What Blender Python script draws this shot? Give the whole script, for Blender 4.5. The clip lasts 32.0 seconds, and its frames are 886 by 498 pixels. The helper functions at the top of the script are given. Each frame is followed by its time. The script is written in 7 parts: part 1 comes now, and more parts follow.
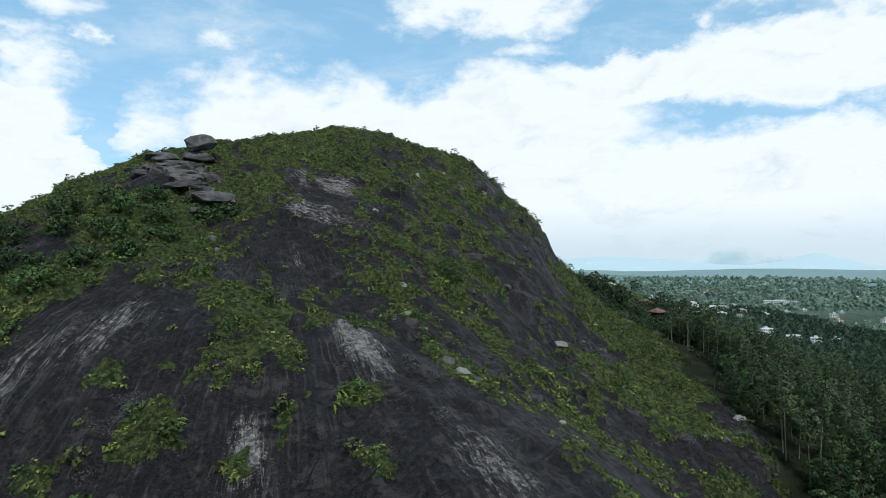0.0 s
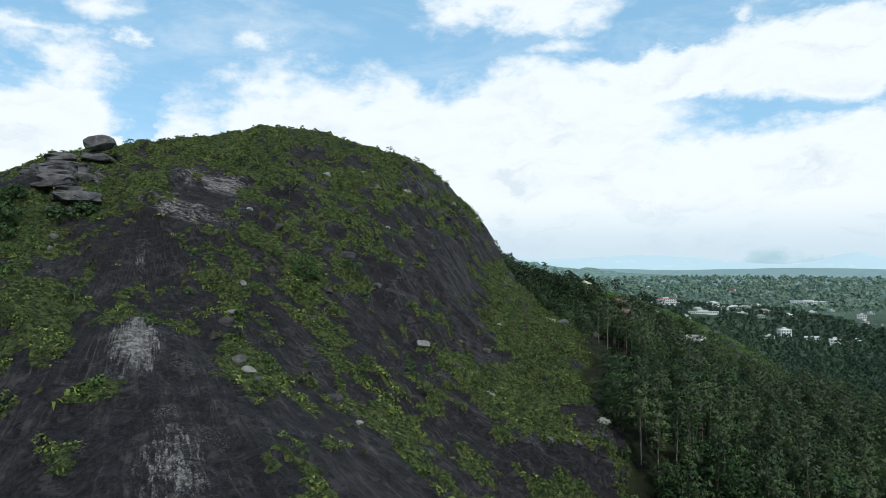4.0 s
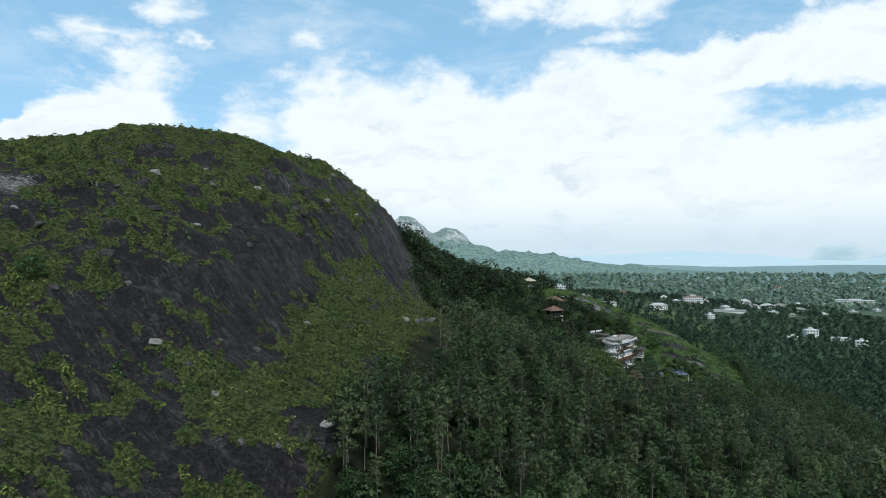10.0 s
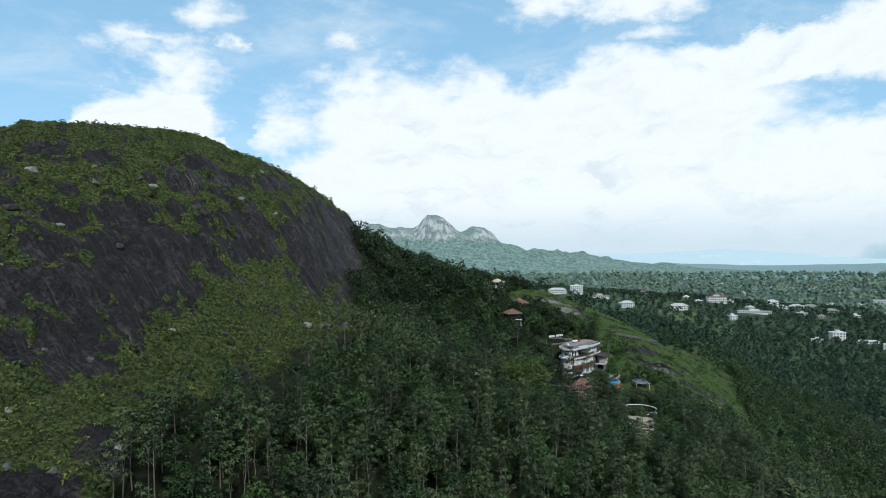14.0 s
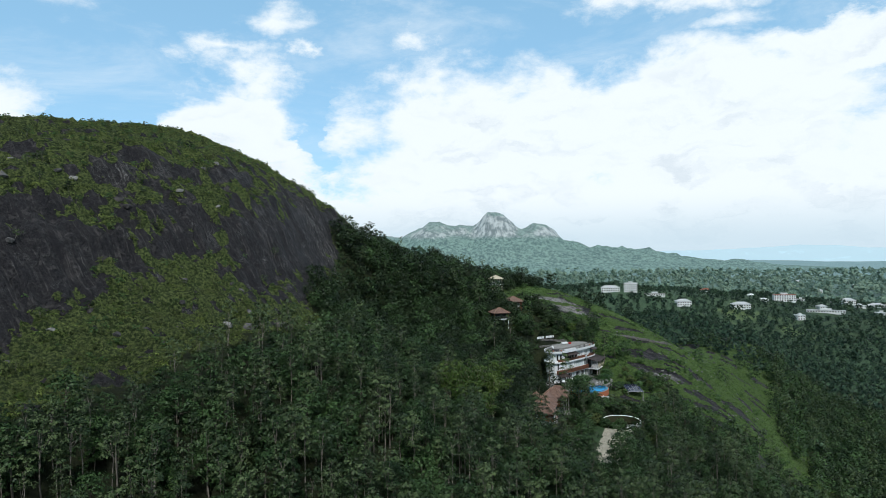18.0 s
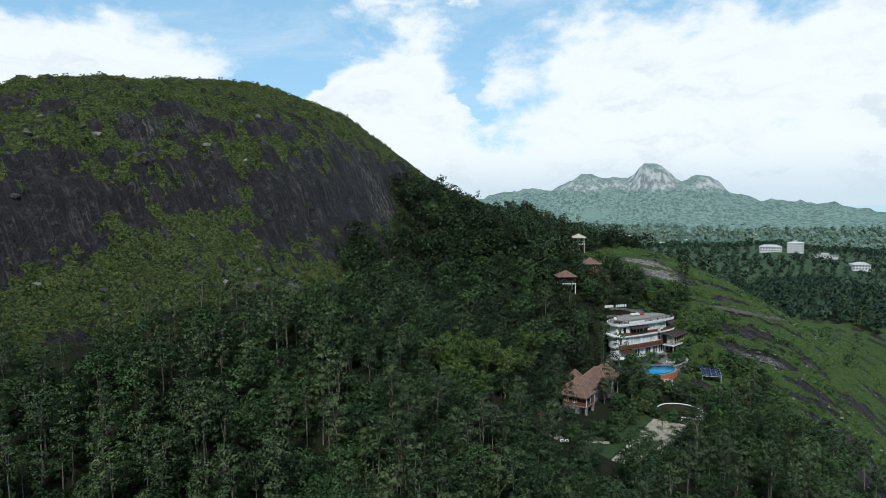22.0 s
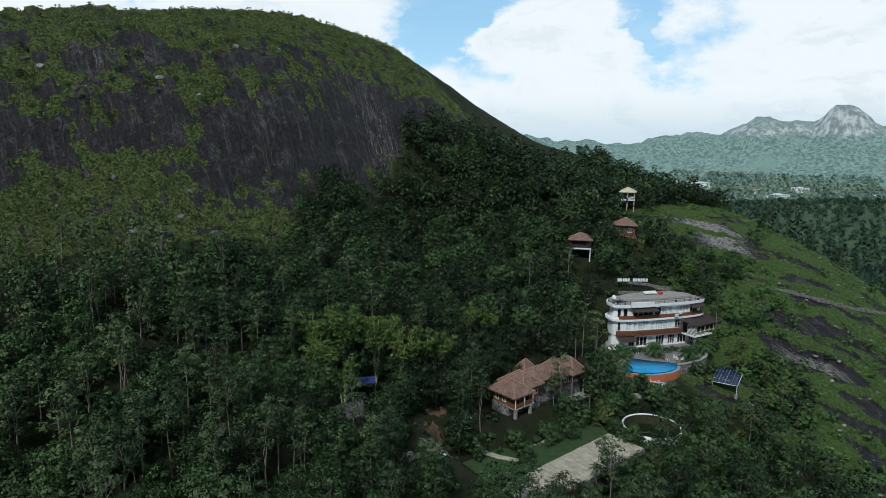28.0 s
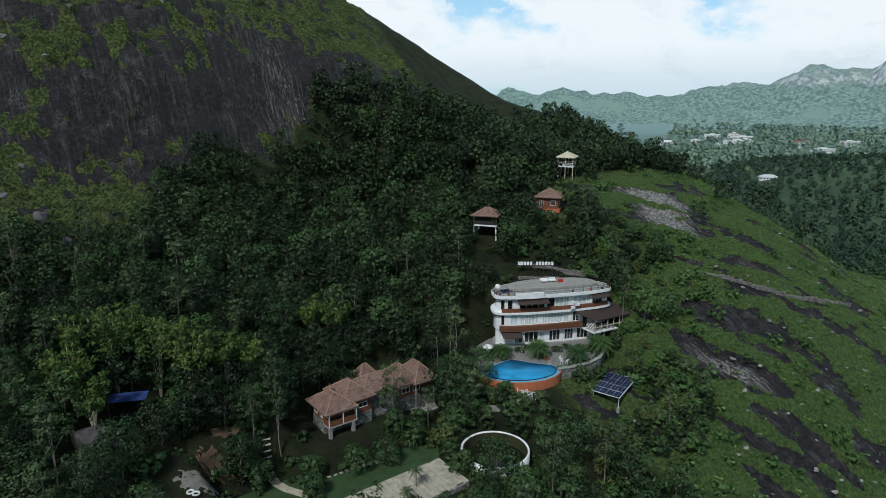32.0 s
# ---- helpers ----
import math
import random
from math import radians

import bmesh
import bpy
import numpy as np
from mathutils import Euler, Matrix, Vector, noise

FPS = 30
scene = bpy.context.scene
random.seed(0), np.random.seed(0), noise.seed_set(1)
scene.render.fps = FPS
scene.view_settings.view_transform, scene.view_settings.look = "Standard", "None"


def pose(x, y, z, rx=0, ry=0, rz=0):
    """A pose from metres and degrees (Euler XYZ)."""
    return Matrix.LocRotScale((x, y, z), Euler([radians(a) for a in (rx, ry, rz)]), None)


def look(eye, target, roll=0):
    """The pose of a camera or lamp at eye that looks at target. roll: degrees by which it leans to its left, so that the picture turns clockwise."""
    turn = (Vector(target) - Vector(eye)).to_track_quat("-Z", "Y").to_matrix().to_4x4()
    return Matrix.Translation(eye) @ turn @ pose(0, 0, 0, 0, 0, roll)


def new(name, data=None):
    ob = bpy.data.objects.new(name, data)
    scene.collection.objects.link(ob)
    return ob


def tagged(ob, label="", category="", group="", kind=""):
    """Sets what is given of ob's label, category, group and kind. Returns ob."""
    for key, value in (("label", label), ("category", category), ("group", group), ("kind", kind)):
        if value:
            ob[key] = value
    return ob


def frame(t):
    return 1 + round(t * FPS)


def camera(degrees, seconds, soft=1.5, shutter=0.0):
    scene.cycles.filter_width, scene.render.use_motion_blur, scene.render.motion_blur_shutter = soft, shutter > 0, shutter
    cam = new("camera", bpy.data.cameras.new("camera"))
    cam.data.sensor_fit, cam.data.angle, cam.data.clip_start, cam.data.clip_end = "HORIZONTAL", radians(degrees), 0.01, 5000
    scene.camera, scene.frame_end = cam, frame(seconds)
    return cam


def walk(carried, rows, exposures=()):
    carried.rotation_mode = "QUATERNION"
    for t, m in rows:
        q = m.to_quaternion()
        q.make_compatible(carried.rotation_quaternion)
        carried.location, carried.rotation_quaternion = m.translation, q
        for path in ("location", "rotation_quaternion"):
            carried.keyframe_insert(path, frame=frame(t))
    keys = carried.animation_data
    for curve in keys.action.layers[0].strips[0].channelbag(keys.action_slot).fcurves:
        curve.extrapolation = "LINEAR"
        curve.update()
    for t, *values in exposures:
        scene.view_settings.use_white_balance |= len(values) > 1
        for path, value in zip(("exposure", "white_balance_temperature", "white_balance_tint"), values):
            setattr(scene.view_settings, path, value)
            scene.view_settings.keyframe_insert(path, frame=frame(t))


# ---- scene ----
cam = camera(70.7, 32.0, soft=0.7)
# seconds, place, yaw to the left, pitch, roll
ROWS = [
    (0, 0.01, -0.03, 109.76, 3.44, 0.74, -0.25),
    (0.5, 3.56, 0.16, 109.74, 4.04, 0.71, -0.24),
    (1, 7.17, 0.50, 109.71, 4.55, 0.70, -0.21),
    (1.5, 10.85, 0.93, 109.69, 5.10, 0.67, -0.20),
    (2, 14.59, 1.37, 109.70, 5.72, 0.65, -0.19),
    (2.5, 18.37, 1.79, 109.71, 6.21, 0.63, -0.18),
    (3, 22.19, 2.18, 109.74, 6.41, 0.60, -0.15),
    (3.5, 26.08, 2.57, 109.75, 6.39, 0.58, -0.11),
    (4, 30.13, 3.00, 109.73, 6.34, 0.59, -0.13),
    (4.5, 34.44, 3.47, 109.73, 6.34, 0.61, -0.18),
    (6.5, 53.84, 5.46, 110.32, 8.21, 0.27, 0.27),
    (7, 58.56, 6.44, 110.34, 9.32, 0.23, 0.25),
    (7.5, 63.18, 7.60, 110.31, 10.31, 0.21, 0.16),
    (8, 67.69, 8.85, 110.31, 10.90, 0.20, 0.07),
    (8.5, 72.14, 10.18, 110.34, 11.16, 0.15, 0.05),
    (9, 76.61, 11.53, 110.32, 11.18, 0.12, 0.07),
    (9.5, 81.10, 12.94, 110.21, 11.12, 0.14, 0.05),
    (10, 85.56, 14.51, 110.05, 11.10, 0.19, -0.04),
    (10.5, 89.92, 16.33, 109.92, 11.16, 0.23, -0.15),
    (11, 94.09, 18.43, 109.90, 11.43, 0.22, -0.19),
    (11.5, 98.11, 20.78, 109.99, 11.72, 0.22, -0.21),
    (12, 102.00, 23.32, 110.16, 12.12, 0.18, -0.18),
    (12.5, 105.80, 25.95, 110.34, 12.44, 0.14, -0.14),
    (13, 109.51, 28.66, 110.49, 12.78, 0.10, -0.09),
    (13.5, 113.13, 31.46, 110.56, 13.41, 0.08, -0.10),
    (14, 116.65, 34.40, 110.49, 14.32, 0.08, -0.16),
    (14.5, 120.14, 37.45, 110.31, 15.31, 0.13, -0.27),
    (16.5, 134.18, 50.38, 108.72, 19.42, 0.41, -0.49),
    (17, 137.57, 53.72, 108.78, 19.95, 0.35, -0.55),
    (17.5, 140.88, 57.16, 108.90, 20.33, 0.25, -0.59),
    (18, 144.11, 60.70, 108.89, 20.51, -0.06, -0.58),
    (18.5, 147.33, 64.31, 108.76, 21.13, -0.57, -0.54),
    (19, 150.58, 67.98, 108.58, 23.07, -1.11, -0.56),
    (19.5, 153.79, 71.74, 108.48, 25.50, -1.60, -0.60),
    (20, 156.86, 75.67, 108.55, 27.66, -2.17, -0.65),
    (20.5, 159.69, 79.86, 108.76, 29.60, -2.74, -0.64),
    (21, 162.28, 84.29, 109.03, 31.48, -3.24, -0.57),
    (21.5, 164.70, 88.85, 109.30, 33.18, -3.74, -0.44),
    (22, 167.02, 93.45, 109.53, 34.78, -4.26, -0.34),
    (22.5, 169.23, 98.07, 109.71, 36.32, -4.79, -0.24),
    (23, 171.29, 102.69, 109.86, 37.71, -5.28, -0.15),
    (23.5, 173.20, 107.27, 109.98, 38.96, -5.79, -0.07),
    (24, 174.97, 111.78, 110.04, 40.00, -6.26, 0.05),
    (24.5, 176.60, 116.22, 110.01, 40.73, -6.63, 0.23),
    (25, 178.14, 120.63, 109.95, 41.37, -7.00, 0.37),
    (25.5, 179.67, 125.11, 109.95, 42.41, -7.45, 0.44),
    (27.5, 185.42, 143.03, 110.13, 48.10, -9.13, 0.92),
    (28, 186.91, 147.96, 110.31, 49.14, -9.62, 0.82),
    (28.5, 188.40, 153.11, 110.55, 49.88, -10.07, 0.76),
    (29, 189.80, 158.46, 110.87, 50.46, -10.61, 0.68),
    (29.5, 191.12, 163.90, 111.22, 50.97, -11.14, 0.49),
    (30, 192.30, 169.35, 111.55, 51.34, -11.67, 0.40),
    (30.5, 193.31, 174.80, 111.81, 51.67, -12.20, 0.35),
    (31, 194.10, 180.25, 112.00, 51.97, -12.69, 0.25),
    (31.5, 194.64, 185.76, 112.12, 52.34, -13.16, 0.09),
    (32, 194.95, 191.35, 112.16, 53.01, -13.62, -0.04),
]


def aim(x, y, z, yaw, pitch, roll):
    a, b = radians(yaw), radians(pitch)
    way = Vector((-math.sin(a) * math.cos(b), math.cos(a) * math.cos(b), math.sin(b)))
    eye = Vector((x, y, z))
    return look(eye, eye + way, roll)


walk(cam, [(t, aim(*row)) for t, *row in ROWS], [(0.0, -0.1, 6150, 8), (18.0, -0.1, 6150, 8), (32.0, -0.2, 6150, 8)])

# ---- world and light ----
SUN_EL, SUN_ROT = radians(50), radians(152)
world = bpy.data.worlds.new("sky")
scene.world = world
world.use_nodes = True


class Nodes:
    """Short hand for building node trees."""

    def __init__(self, tree):
        self.t = tree
        tree.nodes.clear()

    def add(self, kind):
        return self.t.nodes.new(kind)

    def put(self, sock, v):
        if isinstance(v, bpy.types.NodeSocket):
            self.t.links.new(v, sock)
        else:
            sock.default_value = v

    def math(self, op, a, b=0.0, c=None, clamp=False):
        n = self.add("ShaderNodeMath")
        n.operation, n.use_clamp = op, clamp
        self.put(n.inputs[0], a)
        self.put(n.inputs[1], b)
        if c is not None:
            self.put(n.inputs[2], c)
        return n.outputs[0]

    def vec(self, op, a, b=(0, 0, 0)):
        n = self.add("ShaderNodeVectorMath")
        n.operation = op
        self.put(n.inputs[0], a)
        self.put(n.inputs[1], b)
        return n.outputs["Value"] if op in ("LENGTH", "DOT_PRODUCT", "DISTANCE") else n.outputs["Vector"]

    def noise(self, vec, scale, detail=4.0, rough=0.55, distort=0.0):
        n = self.add("ShaderNodeTexNoise")
        if vec is not None:
            self.put(n.inputs["Vector"], vec)
        for k, v in (("Scale", scale), ("Detail", detail), ("Roughness", rough), ("Distortion", distort)):
            self.put(n.inputs[k], v)
        return n.outputs["Fac"]

    def ramp(self, fac, lo, hi, a=0.0, b=1.0, smooth=True):
        n = self.add("ShaderNodeMapRange")
        n.interpolation_type = "SMOOTHSTEP" if smooth else "LINEAR"
        for k, v in ((0, fac), (1, lo), (2, hi), (3, a), (4, b)):
            self.put(n.inputs[k], v)
        return n.outputs[0]

    def mix(self, fac, a, b, blend="MIX"):
        n = self.add("ShaderNodeMix")
        n.data_type, n.blend_type = "RGBA", blend
        self.put(n.inputs[0], fac)
        self.put(n.inputs[6], a if isinstance(a, bpy.types.NodeSocket) else (*a[:3], 1))
        self.put(n.inputs[7], b if isinstance(b, bpy.types.NodeSocket) else (*b[:3], 1))
        return n.outputs[2]


def build_sky():
    w = Nodes(world.node_tree)
    tc = w.add("ShaderNodeTexCoord").outputs["Generated"]
    d = w.vec("NORMALIZE", tc)
    sep = w.add("ShaderNodeSeparateXYZ")
    w.put(sep.inputs[0], d)
    az = w.math("MULTIPLY", w.math("ARCTAN2", w.math("MULTIPLY", sep.outputs[0], -1.0), sep.outputs[1]), 57.2958)
    el = w.math("MULTIPLY", w.math("ARCSINE", sep.outputs[2]), 57.2958)
    comb = w.add("ShaderNodeCombineXYZ")
    w.put(comb.inputs[0], az)
    w.put(comb.inputs[1], el)
    ang = comb.outputs[0]
    wob = w.add("ShaderNodeTexNoise")
    w.put(wob.inputs["Vector"], w.vec("MULTIPLY", ang, (0.09, 0.15, 0)))
    wob.inputs["Scale"].default_value, wob.inputs["Detail"].default_value, wob.inputs["Roughness"].default_value = 1.0, 8.0, 0.62
    true_ang = ang
    ang = w.vec("ADD", ang, w.vec("MULTIPLY", w.vec("SUBTRACT", wob.outputs["Color"], (0.5, 0.5, 0.5)), (17.0, 9.5, 0)))
    # cloud banks: azimuth to the left, elevation, half width, half height
    banks = ((16, 8.5, 15, 9.2, 1), (-3, 9.0, 16, 8.8, 1), (-14, 15.5, 12, 2.6, 0.7), (-27, 15.8, 14, 4.4, 0.8), (-42, 14, 14, 9, 1), (0, 2.5, 80, 4.6, 1), (-26, 6.5, 22, 4.2, 0.8), (39.5, 8, 9, 6.2, 1),
             (37, 13.5, 4.5, 3.4, 0.4), (64, 7, 14, 9.5, 1), (84, 8, 14, 8, 1), (35, 20, 3.4, 1.6, 0.2), (33, 17, 1.6, 1.3, 0.25), (39, 16.6, 4, 1.2, 0.2), (55, 20, 4, 2.2, 0.2), (-1, 23, 11, 3.6, 0.55),
             (-26, 24, 9, 3.8, 0.5), (-19.5, 20, 1.6, 1.8, 0.2), (24, 18.5, 3.0, 1.3, 0.2), (-4, 18.5, 3.6, 1.4, 0.2), (27, 25, 8, 2.6, 0.4))
    best = None
    for a, e, ra, re, amp in banks:
        q = w.vec("MULTIPLY", w.vec("SUBTRACT", ang, (a, e, 0)), (1 / ra, 1 / re, 0))
        v = w.math("MULTIPLY", w.math("SUBTRACT", 1.0, w.vec("LENGTH", q)), amp)
        best = v if best is None else w.math("MAXIMUM", best, v)
    for a, e, ra, re in ((31, 10.5, 1.8, 5.0), (49, 10.0, 3.0, 4.0)):
        q = w.vec("MULTIPLY", w.vec("SUBTRACT", ang, (a, e, 0)), (1 / ra, 1 / re, 0))
        best = w.math("SUBTRACT", best, w.math("MULTIPLY", w.math("MAXIMUM", w.math("SUBTRACT", 1.0, w.vec("LENGTH", q)), 0.0), 0.62))
    flat = w.vec("MULTIPLY", true_ang, (0.16, 0.27, 0))
    n1 = w.noise(flat, 1.0, 8, 0.62, 0.25)
    n2 = w.noise(w.vec("ADD", w.vec("MULTIPLY", ang, (0.11, 0.3, 0)), (7.3, 2.1, 0)), 1.6, 6, 0.6)
    # overhead and behind, the heavy cloud whose shade lies on the hill
    rest = w.noise(w.vec("MULTIPLY", d, (2.2, 2.2, 3.5)), 1.0, 5, 0.55)
    high = w.ramp(el, 25, 36)
    back = w.math("MAXIMUM", high, w.ramp(w.math("ABSOLUTE", w.math("SUBTRACT", az, 14)), 72, 96))
    dens = w.math("ADD", best, w.math("MULTIPLY", w.math("SUBTRACT", n1, 0.5), 0.8))
    cover = w.ramp(dens, -0.04, 0.30)
    thin = w.math("MULTIPLY", w.ramp(w.noise(w.vec("MULTIPLY", true_ang, (0.06, 0.17, 0)), 1.0, 7, 0.66, 0.4), 0.44, 0.78), 0.45)
    cover = w.math("MAXIMUM", cover, thin)
    cover = w.math("MAXIMUM", cover, w.math("MULTIPLY", back, w.ramp(rest, 0.25, 0.45)))
    sky = w.add("ShaderNodeTexSky")
    sky.sky_type, sky.sun_disc, sky.sun_elevation, sky.sun_rotation = "NISHITA", False, SUN_EL, SUN_ROT
    sky.altitude, sky.dust_density = 900.0, 1.5
    blue = w.mix(0.5, w.mix(1.0, sky.outputs[0], (SKY, SKY, SKY), "MULTIPLY"), (0.42, 0.80, 1.05))
    grey = w.math("MULTIPLY", w.ramp(dens, 0.2, 0.6), w.ramp(n2, 0.46, 0.74))
    white = w.mix(grey, (1.02, 1.06, 1.07), (0.84, 0.90, 0.94))
    white = w.mix(back, white, w.mix(w.ramp(rest, 0.35, 0.7), HEAVY, tuple(c * 0.7 for c in HEAVY)))
    low = w.mix(w.ramp(el, 0.0, 5.0, 0.8, 0.0), white, (0.66, 0.80, 0.88))
    out = w.mix(cover, blue, low)
    bg = w.add("ShaderNodeBackground")
    w.put(bg.inputs[0], out)
    bg.inputs[1].default_value = 1.0
    w.put(w.add("ShaderNodeOutputWorld").inputs[0], bg.outputs[0])


SKY, HEAVY = 0.15, (0.21, 0.29, 0.35)
build_sky()
sun = new("sun", bpy.data.lights.new("sun", "SUN"))
sun.data.energy, sun.data.angle, sun.data.color = 2.9, radians(6), (1.0, 0.97, 0.92)
sun.matrix_world = look((0, 0, 400), (400 * -math.sin(SUN_ROT) * math.cos(SUN_EL), -400 * math.cos(SUN_ROT) * math.cos(SUN_EL), 400 - 400 * math.sin(SUN_EL)))

# ---- materials ----


def material(name):
    m = bpy.data.materials.new(name)
    m.use_nodes = True
    n = Nodes(m.node_tree)
    b = n.add("ShaderNodeBsdfPrincipled")
    n.put(n.add("ShaderNodeOutputMaterial").inputs[0], b.outputs[0])
    return m, n, b


def coords(n):
    return n.add("ShaderNodeNewGeometry").outputs["Position"]


def bump(n, b, height, strength=0.5, dist=0.1):
    u = n.add("ShaderNodeBump")
    n.put(u.inputs["Height"], height)
    u.inputs["Strength"].default_value, u.inputs["Distance"].default_value = strength, dist
    n.put(b.inputs["Normal"], u.outputs[0])


def plain(name, a, b2=None, scale=2.0, rough=0.8, metal=0.0, bumps=0.2, local=False):
    """A surface that varies between two colours at two scales."""
    m, n, b = material(name)
    b2 = b2 or tuple(c * 0.75 for c in a)
    p = n.add("ShaderNodeTexCoord").outputs["Object"] if local else coords(n)
    f = n.math("ADD", n.math("MULTIPLY", n.noise(p, scale, 5, 0.6), 0.65), n.math("MULTIPLY", n.noise(p, scale * 9, 3, 0.6), 0.35))
    n.put(b.inputs["Base Color"], n.mix(n.ramp(f, 0.35, 0.68), a, b2))
    n.put(b.inputs["Roughness"], n.ramp(f, 0.3, 0.7, max(rough - 0.08, 0.03), min(rough + 0.08, 1)))
    b.inputs["Metallic"].default_value = metal
    if bumps:
        bump(n, b, f, bumps, 0.05)
    return m


def leaf_material(name, dark, light, gloss=0.5, grain=3.2):
    """Leaves: each leaf clump has its own tone, each tree its own hue."""
    m, n, b = material(name)
    geo = n.add("ShaderNodeNewGeometry")
    obj = n.add("ShaderNodeObjectInfo")
    big = n.noise(n.vec("MULTIPLY", geo.outputs["Position"], (1, 1, 0.5)), 0.2, 3, 0.6)
    tone = n.add("ShaderNodeAttribute")
    tone.attribute_name = "tone"
    f = n.math("ADD", n.math("MULTIPLY", geo.outputs["Random Per Island"], 0.34), n.math("MULTIPLY", n.math("ADD", obj.outputs["Random"], tone.outputs["Fac"]), 0.26))
    f = n.math("ADD", f, n.math("MULTIPLY", n.math("SUBTRACT", big, 0.5), 1.0))
    small = n.noise(geo.outputs["Position"], grain, 3, 0.7)
    f = n.math("ADD", f, n.math("MULTIPLY", n.math("SUBTRACT", small, 0.5), 1.5))
    col = n.mix(n.ramp(f, 0.02, 0.85), dark, light)
    n.put(b.inputs["Base Color"], col)
    b.inputs["Roughness"].default_value = gloss
    b.inputs["Specular IOR Level"].default_value = 0.18
    return m

# ---- shape of the land ----
_perm = np.random.RandomState(7).permutation(512)


def _hash(i, j):
    return _perm[(_perm[i & 511] + j) & 511]


def perlin(x, y):
    x, y = np.asarray(x, float), np.asarray(y, float)
    i, j = np.floor(x).astype(int), np.floor(y).astype(int)
    fx, fy = x - i, y - j
    u, v = fx * fx * fx * (fx * (fx * 6 - 15) + 10), fy * fy * fy * (fy * (fy * 6 - 15) + 10)

    def grad(a, b, px, py):
        g = _hash(a, b) * (2 * np.pi / 512)
        return np.cos(g) * px + np.sin(g) * py

    n00, n10 = grad(i, j, fx, fy), grad(i + 1, j, fx - 1, fy)
    n01, n11 = grad(i, j + 1, fx, fy - 1), grad(i + 1, j + 1, fx - 1, fy - 1)
    return (n00 * (1 - u) + n10 * u) * (1 - v) + (n01 * (1 - u) + n11 * u) * v


def fbm(x, y, octaves=4, gain=0.5):
    total, amp = 0.0, 1.0
    for k in range(octaves):
        total = total + amp * perlin(x * 2**k + 17.3 * k, y * 2**k - 9.1 * k)
        amp *= gain
    return total


def smooth(a, b, v):
    t = np.clip((v - a) / (b - a), 0, 1)
    return t * t * (3 - 2 * t)


def dome(x, y, cx, cy, h, rx, ry, rot, p):
    c, s = math.cos(rot), math.sin(rot)
    u, v = ((x - cx) * c + (y - cy) * s) / rx, (-(x - cx) * s + (y - cy) * c) / ry
    return h * np.exp(-((u * u + v * v + 1e-9) ** (p / 2)))


def shelf(x, y, h, x0, k, q, w, yn, wn):
    v = (y - 230) / 100
    return h * 0.25 * (1 - np.tanh((x - x0 - k * v - q * v * v) / w)) * (1 - np.tanh((y - yn) / wn))


def base_height(x, y):
    """The land without its small relief: the east shelf, the whaleback of the rock, its nose and spurs."""
    x, y = np.asarray(x, float), np.asarray(y, float)
    z = shelf(x, y, 49.6, 185.5, -7.9, 5.3, 29.1, 517, 71) + shelf(x, y, 8.2, 92.5, 20.2, -9.9, 15, 418, 57)
    z = z + dome(x, y, -87.1, 288.3, 100.2, 97.7, 148, 0.16, 2.64)  # main summit
    z = z + dome(x, y, -67.4, 109.5, 43.7, 52.4, 69.2, 0.05, 2.43)  # south top
    z = z + dome(x, y, -1.1, 48.8, 21.9, 63, 31.6, -0.44, 2.14)  # south nose
    z = z + dome(x, y, 56.6, 170.5, 23.3, 85.1, 72.4, 0, 2.02)  # wooded bench
    z = z + dome(x, y, 85.9, 331.2, 15.3, 71.9, 80.5, 0.61, 2.44)  # grassy spur
    z = z + dome(x, y, 39, 327, 15.6, 87.2, 52.6, 0.34, 1.64)  # wooded saddle
    z = z + dome(x, y, 11.4, 394, 30.5, 61.7, 29, 0, 1.42)
    z = z + dome(x, y, -13.4, 144.7, 23.1, 33.4, 95.9, 0.31, 2.5)  # east shoulder
    z = z + dome(x, y, 7.2, 234.2, 27, 27, 63.5, 0, 2.29)  # cliff band
    z = z + dome(x, y, 31.3, 263.6, -8.2, 21.5, 21.6, 0, 2.08)
    z = z + dome(x, y, 55.9, 113.4, 8, 38.3, 20.7, -0.29, 2.13)
    z = z + dome(x, y, -42, 133, -2.6, 26, 32, 0, 2.2)
    z = z + dome(x, y, -33, 156, -2.3, 19, 24, 0, 2.2)
    z = z + dome(x, y, -57, 110, 2.2, 9, 9, 0, 2.4)  # smooth rock back by the outcrop
    z = z + dome(x, y, 136, 322, 4.5, 34, 34, 0, 2.2)  # bare rock knoll
    z = z + dome(x, y, 98, 364, 6.0, 52, 26, -0.45, 2.4) + dome(x, y, 122, 368, 3.0, 26, 22, -0.3, 2.2)  # crest of the grassy spur
    # the plain and its far swells
    r = np.hypot(x - 100, y - 200)
    far = smooth(250, 900, r)
    z = z + far * (9 * fbm(x / 420, y / 420, 3) + 4 * fbm(x / 130, y / 130, 3)) + 18 * smooth(1500, 4500, r) * (1 + fbm(x / 900, y / 900, 3))
    z = z + dome(x, y, 60, 1150, 38, 330, 190, 0.1, 2.2) * (1 + 0.15 * fbm(x / 60, y / 60, 3))  # low wooded ridge to the north
    z = z + dome(x, y, 140, 640, 46, 75, 170, 0.3, 2.2)  # second spur with bare rock
    return z


def flow(x, y, centre=36):
    """Round the rock along its contours, and down its fall line."""
    a, b = x + centre, 110 - y
    round_ = np.where(y > 110, y, 110 - 70 * np.arctan2(b, np.maximum(a, -1e9)))
    down = np.where(y > 110, a, np.hypot(a, b))
    return round_, down


